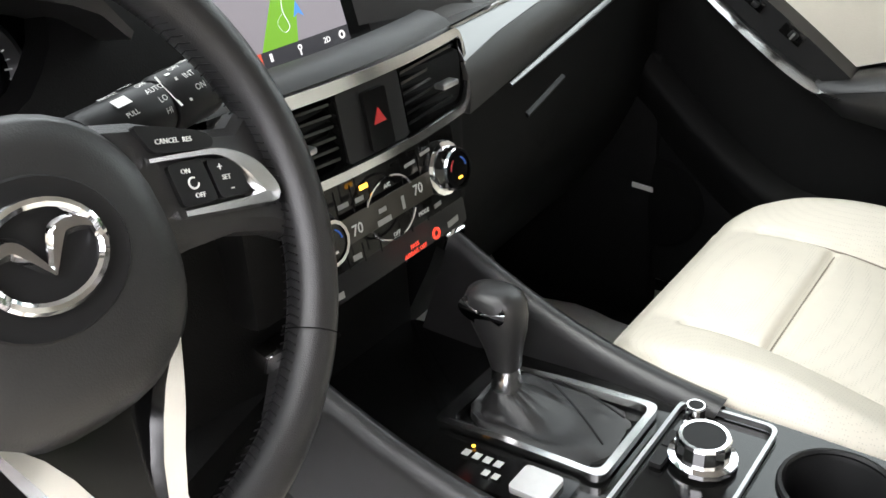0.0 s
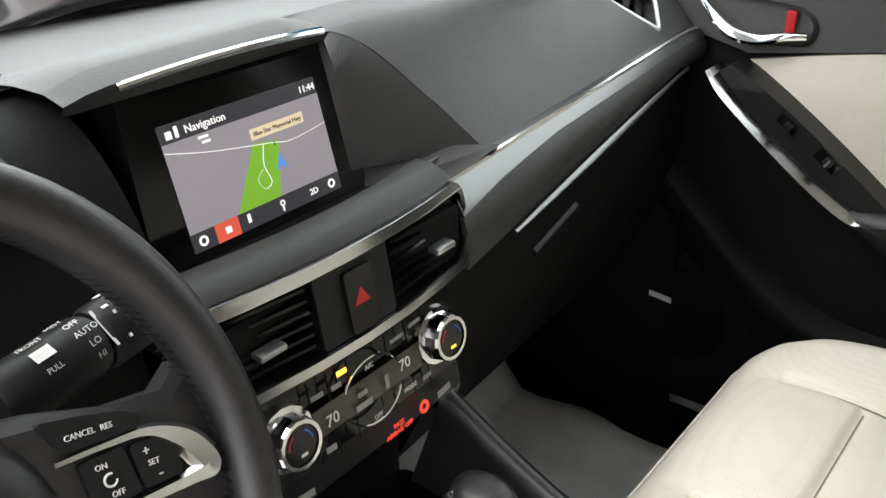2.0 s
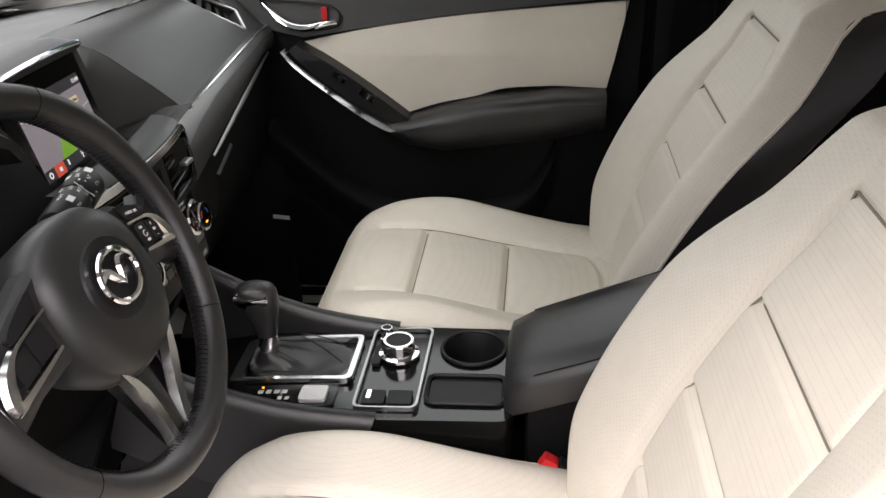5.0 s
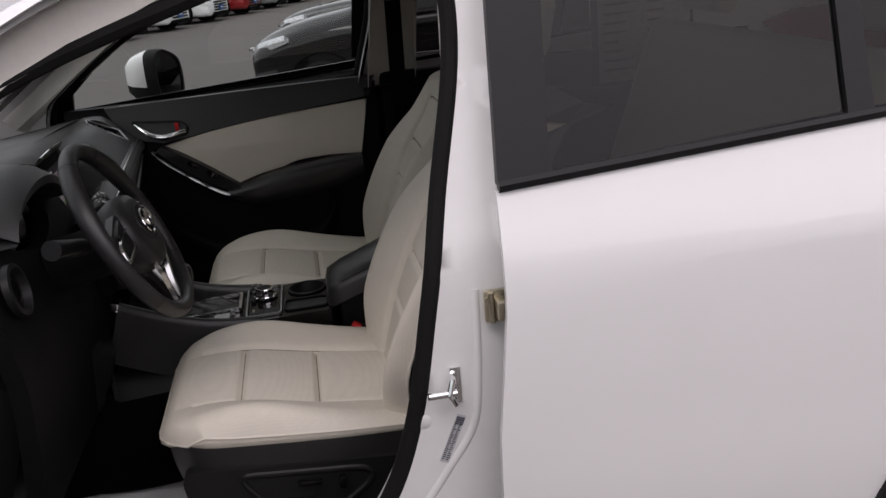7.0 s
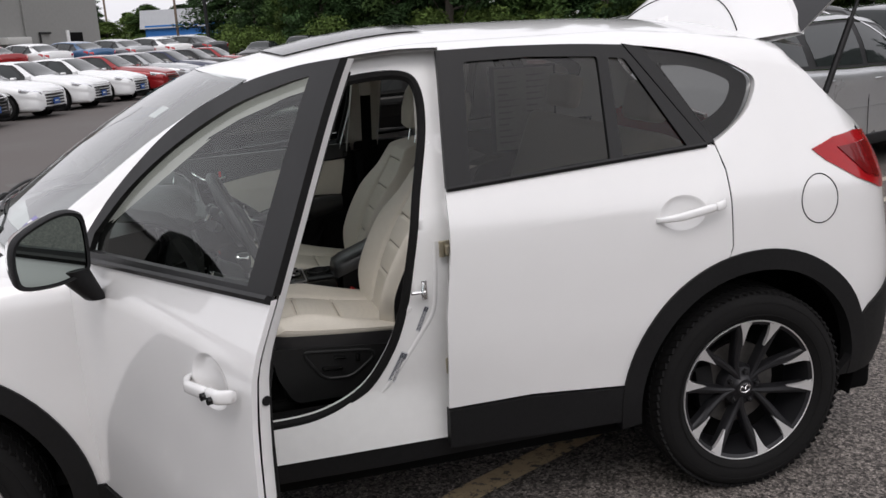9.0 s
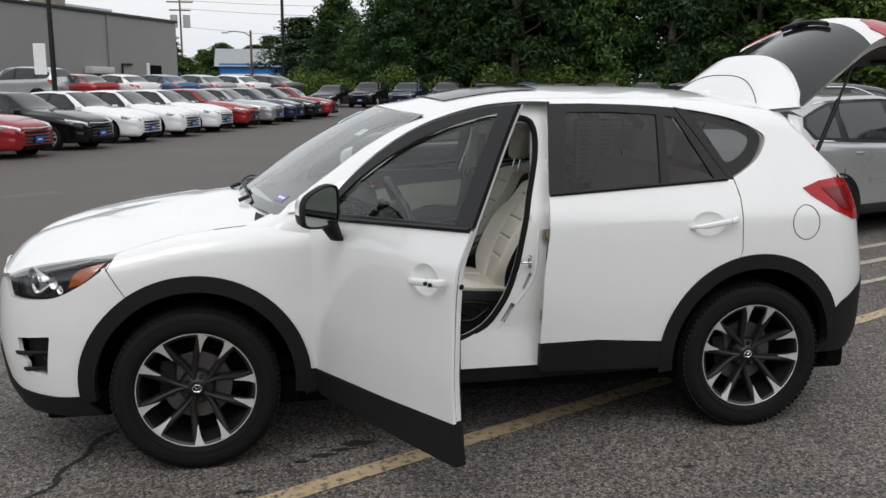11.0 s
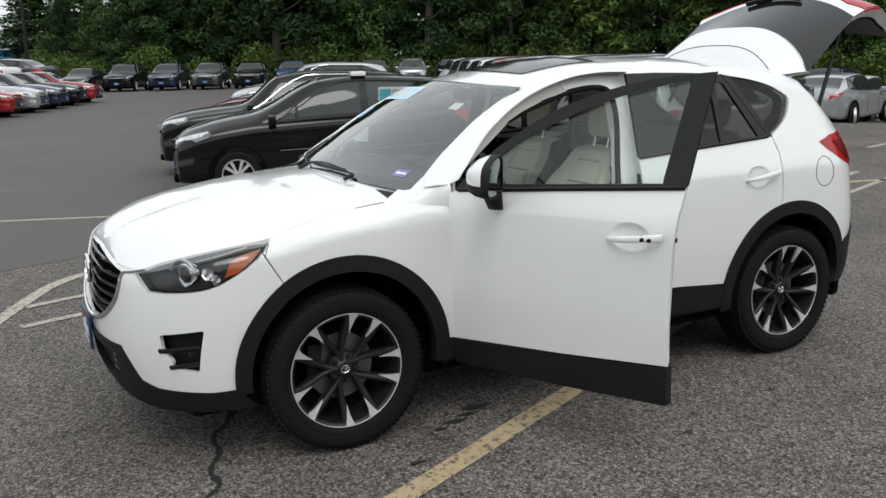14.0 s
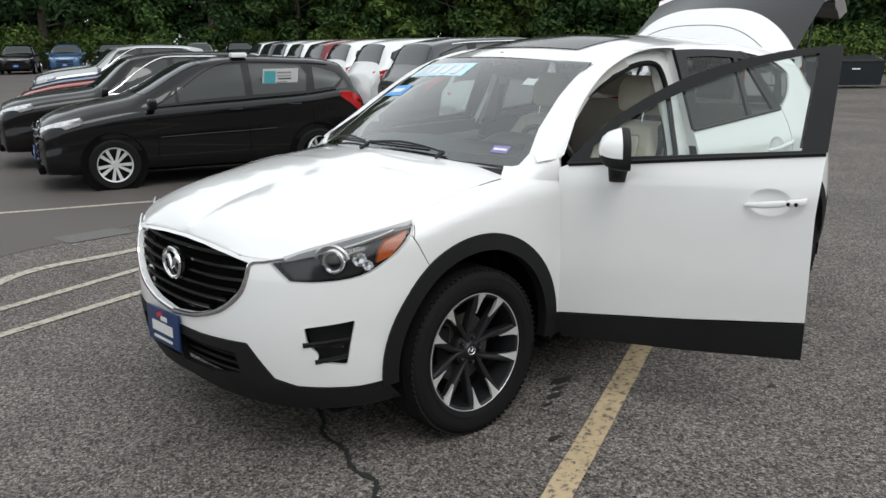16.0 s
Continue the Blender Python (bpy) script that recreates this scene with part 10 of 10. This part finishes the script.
BARK = material("grey_bark", (0.10, 0.085, 0.07), 0.95, 0, 0.35, 3, 25, bump=0.6, bscale=20, stretch=(1, 1, 0.2))


def leaves(rng, clumps, n, size, flatness=0.6):
    """Many small leaf sprays about the clump centres, as raw arrays."""
    cl = np.array([c[:3] for c in clumps])
    rd_ = np.array([c[3] for c in clumps])
    ix = rng.integers(0, len(cl), n)
    v = rng.normal(size=(n, 3))
    v /= np.linalg.norm(v, axis=1)[:, None]
    rr = rng.random(n) ** 0.4
    c = cl[ix] + v * (rd_[ix] * rr)[:, None] * np.array([1, 1, flatness])
    nrm = v * 0.6 + rng.normal(size=(n, 3)) * 0.5 + np.array([0, 0, 0.7])
    nrm /= np.linalg.norm(nrm, axis=1)[:, None]
    t = np.cross(nrm, rng.normal(size=(n, 3)))
    t /= np.linalg.norm(t, axis=1)[:, None]
    b = np.cross(nrm, t)
    s = (size * (0.6 + 0.9 * rng.random(n)))[:, None]
    droop = nrm * s * 0.25
    quad = np.stack([c - t * s, c - b * s * 0.45 + droop * 0.5, c + t * s - droop, c + b * s * 0.45 + droop * 0.5], 1)
    verts = quad.reshape(-1, 3)
    faces = np.arange(n * 4).reshape(-1, 4)
    return verts, faces


def tree(seed, h, spread, mat, n=12000, low=0.04, conifer=False):
    rng = np.random.default_rng(seed)
    t = thing("tree", "", "tree")
    bm = bm_new()
    lean = rng.normal(size=2) * 0.25
    trunk = [(lean[0] * z / h, lean[1] * z / h, z) for z in [h * 0.92 * k / 6 for k in range(7)]]
    tube(bm, trunk, lambda s: 0.24 * h / 14 * (1 - 0.85 * s) + 0.03, 8)
    clumps = []
    for k in range(34):
        f = low + (1 - low) * (k + 0.5) / 34
        a = 2.4 * k + rng.random() * 0.9
        reach = spread * (math.sin(math.pi * min(0.98, 0.30 + 0.70 * f)) ** 0.6 if not conifer else 1.05 - f) * (0.55 + 0.6 * rng.random())
        z0 = h * f * 0.86
        c = (math.cos(a) * reach, math.sin(a) * reach, z0 + (0.05 * h if not conifer else -0.02 * h) + rng.random() * 0.06 * h)
        tube(bm, [(lean[0] * f, lean[1] * f, z0 * 0.9), (c[0] * 0.5, c[1] * 0.5, z0 + 0.01 * h), (c[0], c[1], c[2])], lambda s: 0.06 * h / 14 * (1 - s) + 0.012, 5)
        clumps.append((*c, spread * (0.26 + 0.20 * rng.random())))
        clumps.append((c[0] * 0.55, c[1] * 0.55, c[2] + 0.03 * h, spread * (0.22 + 0.15 * rng.random())))
    clumps.append((lean[0], lean[1], h * 0.95, spread * 0.28))
    part("trunk", bm, BARK, t)
    vs, fs = leaves(rng, clumps, n, 0.235 if not conifer else 0.20)
    me = bpy.data.meshes.new("crown")
    me.from_pydata(vs.tolist(), [], fs.tolist())
    me.materials.append(mat)
    ob = new("crown", me)
    ob.parent = t
    return t


protos = [tree(3, 15, 3.6, LEAF[0]), tree(5, 18, 4.2, LEAF[1]), tree(8, 13, 3.4, LEAF[2]), tree(11, 19, 3.4, LEAF[1], conifer=True), tree(14, 16, 4.0, LEAF[0])]
LBL = ["tall leafy green tree at the edge of the woods", "tall dark green tree with a deep crown", "yellow-green broadleaf tree with gaps in its crown", "dark pine with drooping boughs", "broad leafy green tree at the edge of the woods"]
rng = random.Random(4)
edge_line = [(4.5, 88), (9, 76), (18, 68), (30, 62), (41, 52), (50, 38), (56, 22), (60, 4), (62, -16)]
spots = []
for (xa, ya), (xb, yb) in zip(edge_line, edge_line[1:]):
    n_ = int(math.hypot(xb - xa, yb - ya) / 3.2)
    for k in range(n_):
        f = (k + rng.random() * 0.7) / n_
        for depth in (0, 4, 9):
            nx, ny = (yb - ya), -(xb - xa)
            q = math.hypot(nx, ny)
            off = -(depth + rng.random() * 3)
            spots.append((xa + (xb - xa) * f + nx / q * off + rng.uniform(-1, 1), ya + (yb - ya) * f + ny / q * off + rng.uniform(-1, 1), (0.75 + 0.4 * rng.random() + 0.02 * depth) * (0.34 + 0.66 * min(1, max(0, (xa + (xb - xa) * f - 5) / 13)))))
spots += [(-9 + 3.1 * k, 176 + 6 * rng.random(), 0.42 + 0.2 * rng.random()) for k in range(7)] + [(-11.2 + 1.6 * k, 128 + 4 * rng.random(), 0.34 + 0.1 * rng.random()) for k in range(2)] + [(5.2, 97, 0.45), (9, 94, 0.6), (13.5, 150, 0.6)]
used = set()
for i, (x, y, s) in enumerate(spots):
    j = rng.randrange(5)
    m = pose(x, y, gz(x, y), 0, 0, rng.uniform(0, 360)) @ Matrix.Diagonal((s if y < 90 else 1.0, s if y < 90 else 1.0, s * rng.uniform(0.9, 1.15), 1))
    if j not in used:
        used.add(j)
        t = protos[j]
        t.matrix_basis = m
    else:
        t = copy_thing(protos[j], pose(0, 0, 0))
        t.matrix_basis = m
    tagged(t, LBL[j], "tree", "trees of the woods")
# undergrowth along the edge of the woods
rs = np.random.default_rng(2)
cl = []
for (xa, ya), (xb, yb) in zip(edge_line, edge_line[1:]):
    L = math.hypot(xb - xa, yb - ya)
    for k in range(int(L / 0.9)):
        f = (k + rs.random()) * 0.9 / L
        nx, ny = (yb - ya) / L, -(xb - xa) / L
        o = 4.0 - 4.5 * rs.random()
        cl.append((xa + (xb - xa) * f + nx * o, ya + (yb - ya) * f + ny * o, 0.5 + 1.6 * rs.random() ** 1.5 + gz(xa + (xb - xa) * f, ya + (yb - ya) * f), 0.9 + 0.8 * rs.random()))
vs, fs = leaves(rs, cl, 95000, 0.14, 0.9)
me = bpy.data.meshes.new("undergrowth")
me.from_pydata(vs.tolist(), [], fs.tolist())
me.materials.append(LEAF[2])
tagged(new("undergrowth", me), "bright green undergrowth along the woods", "bushes", kind="stuff")
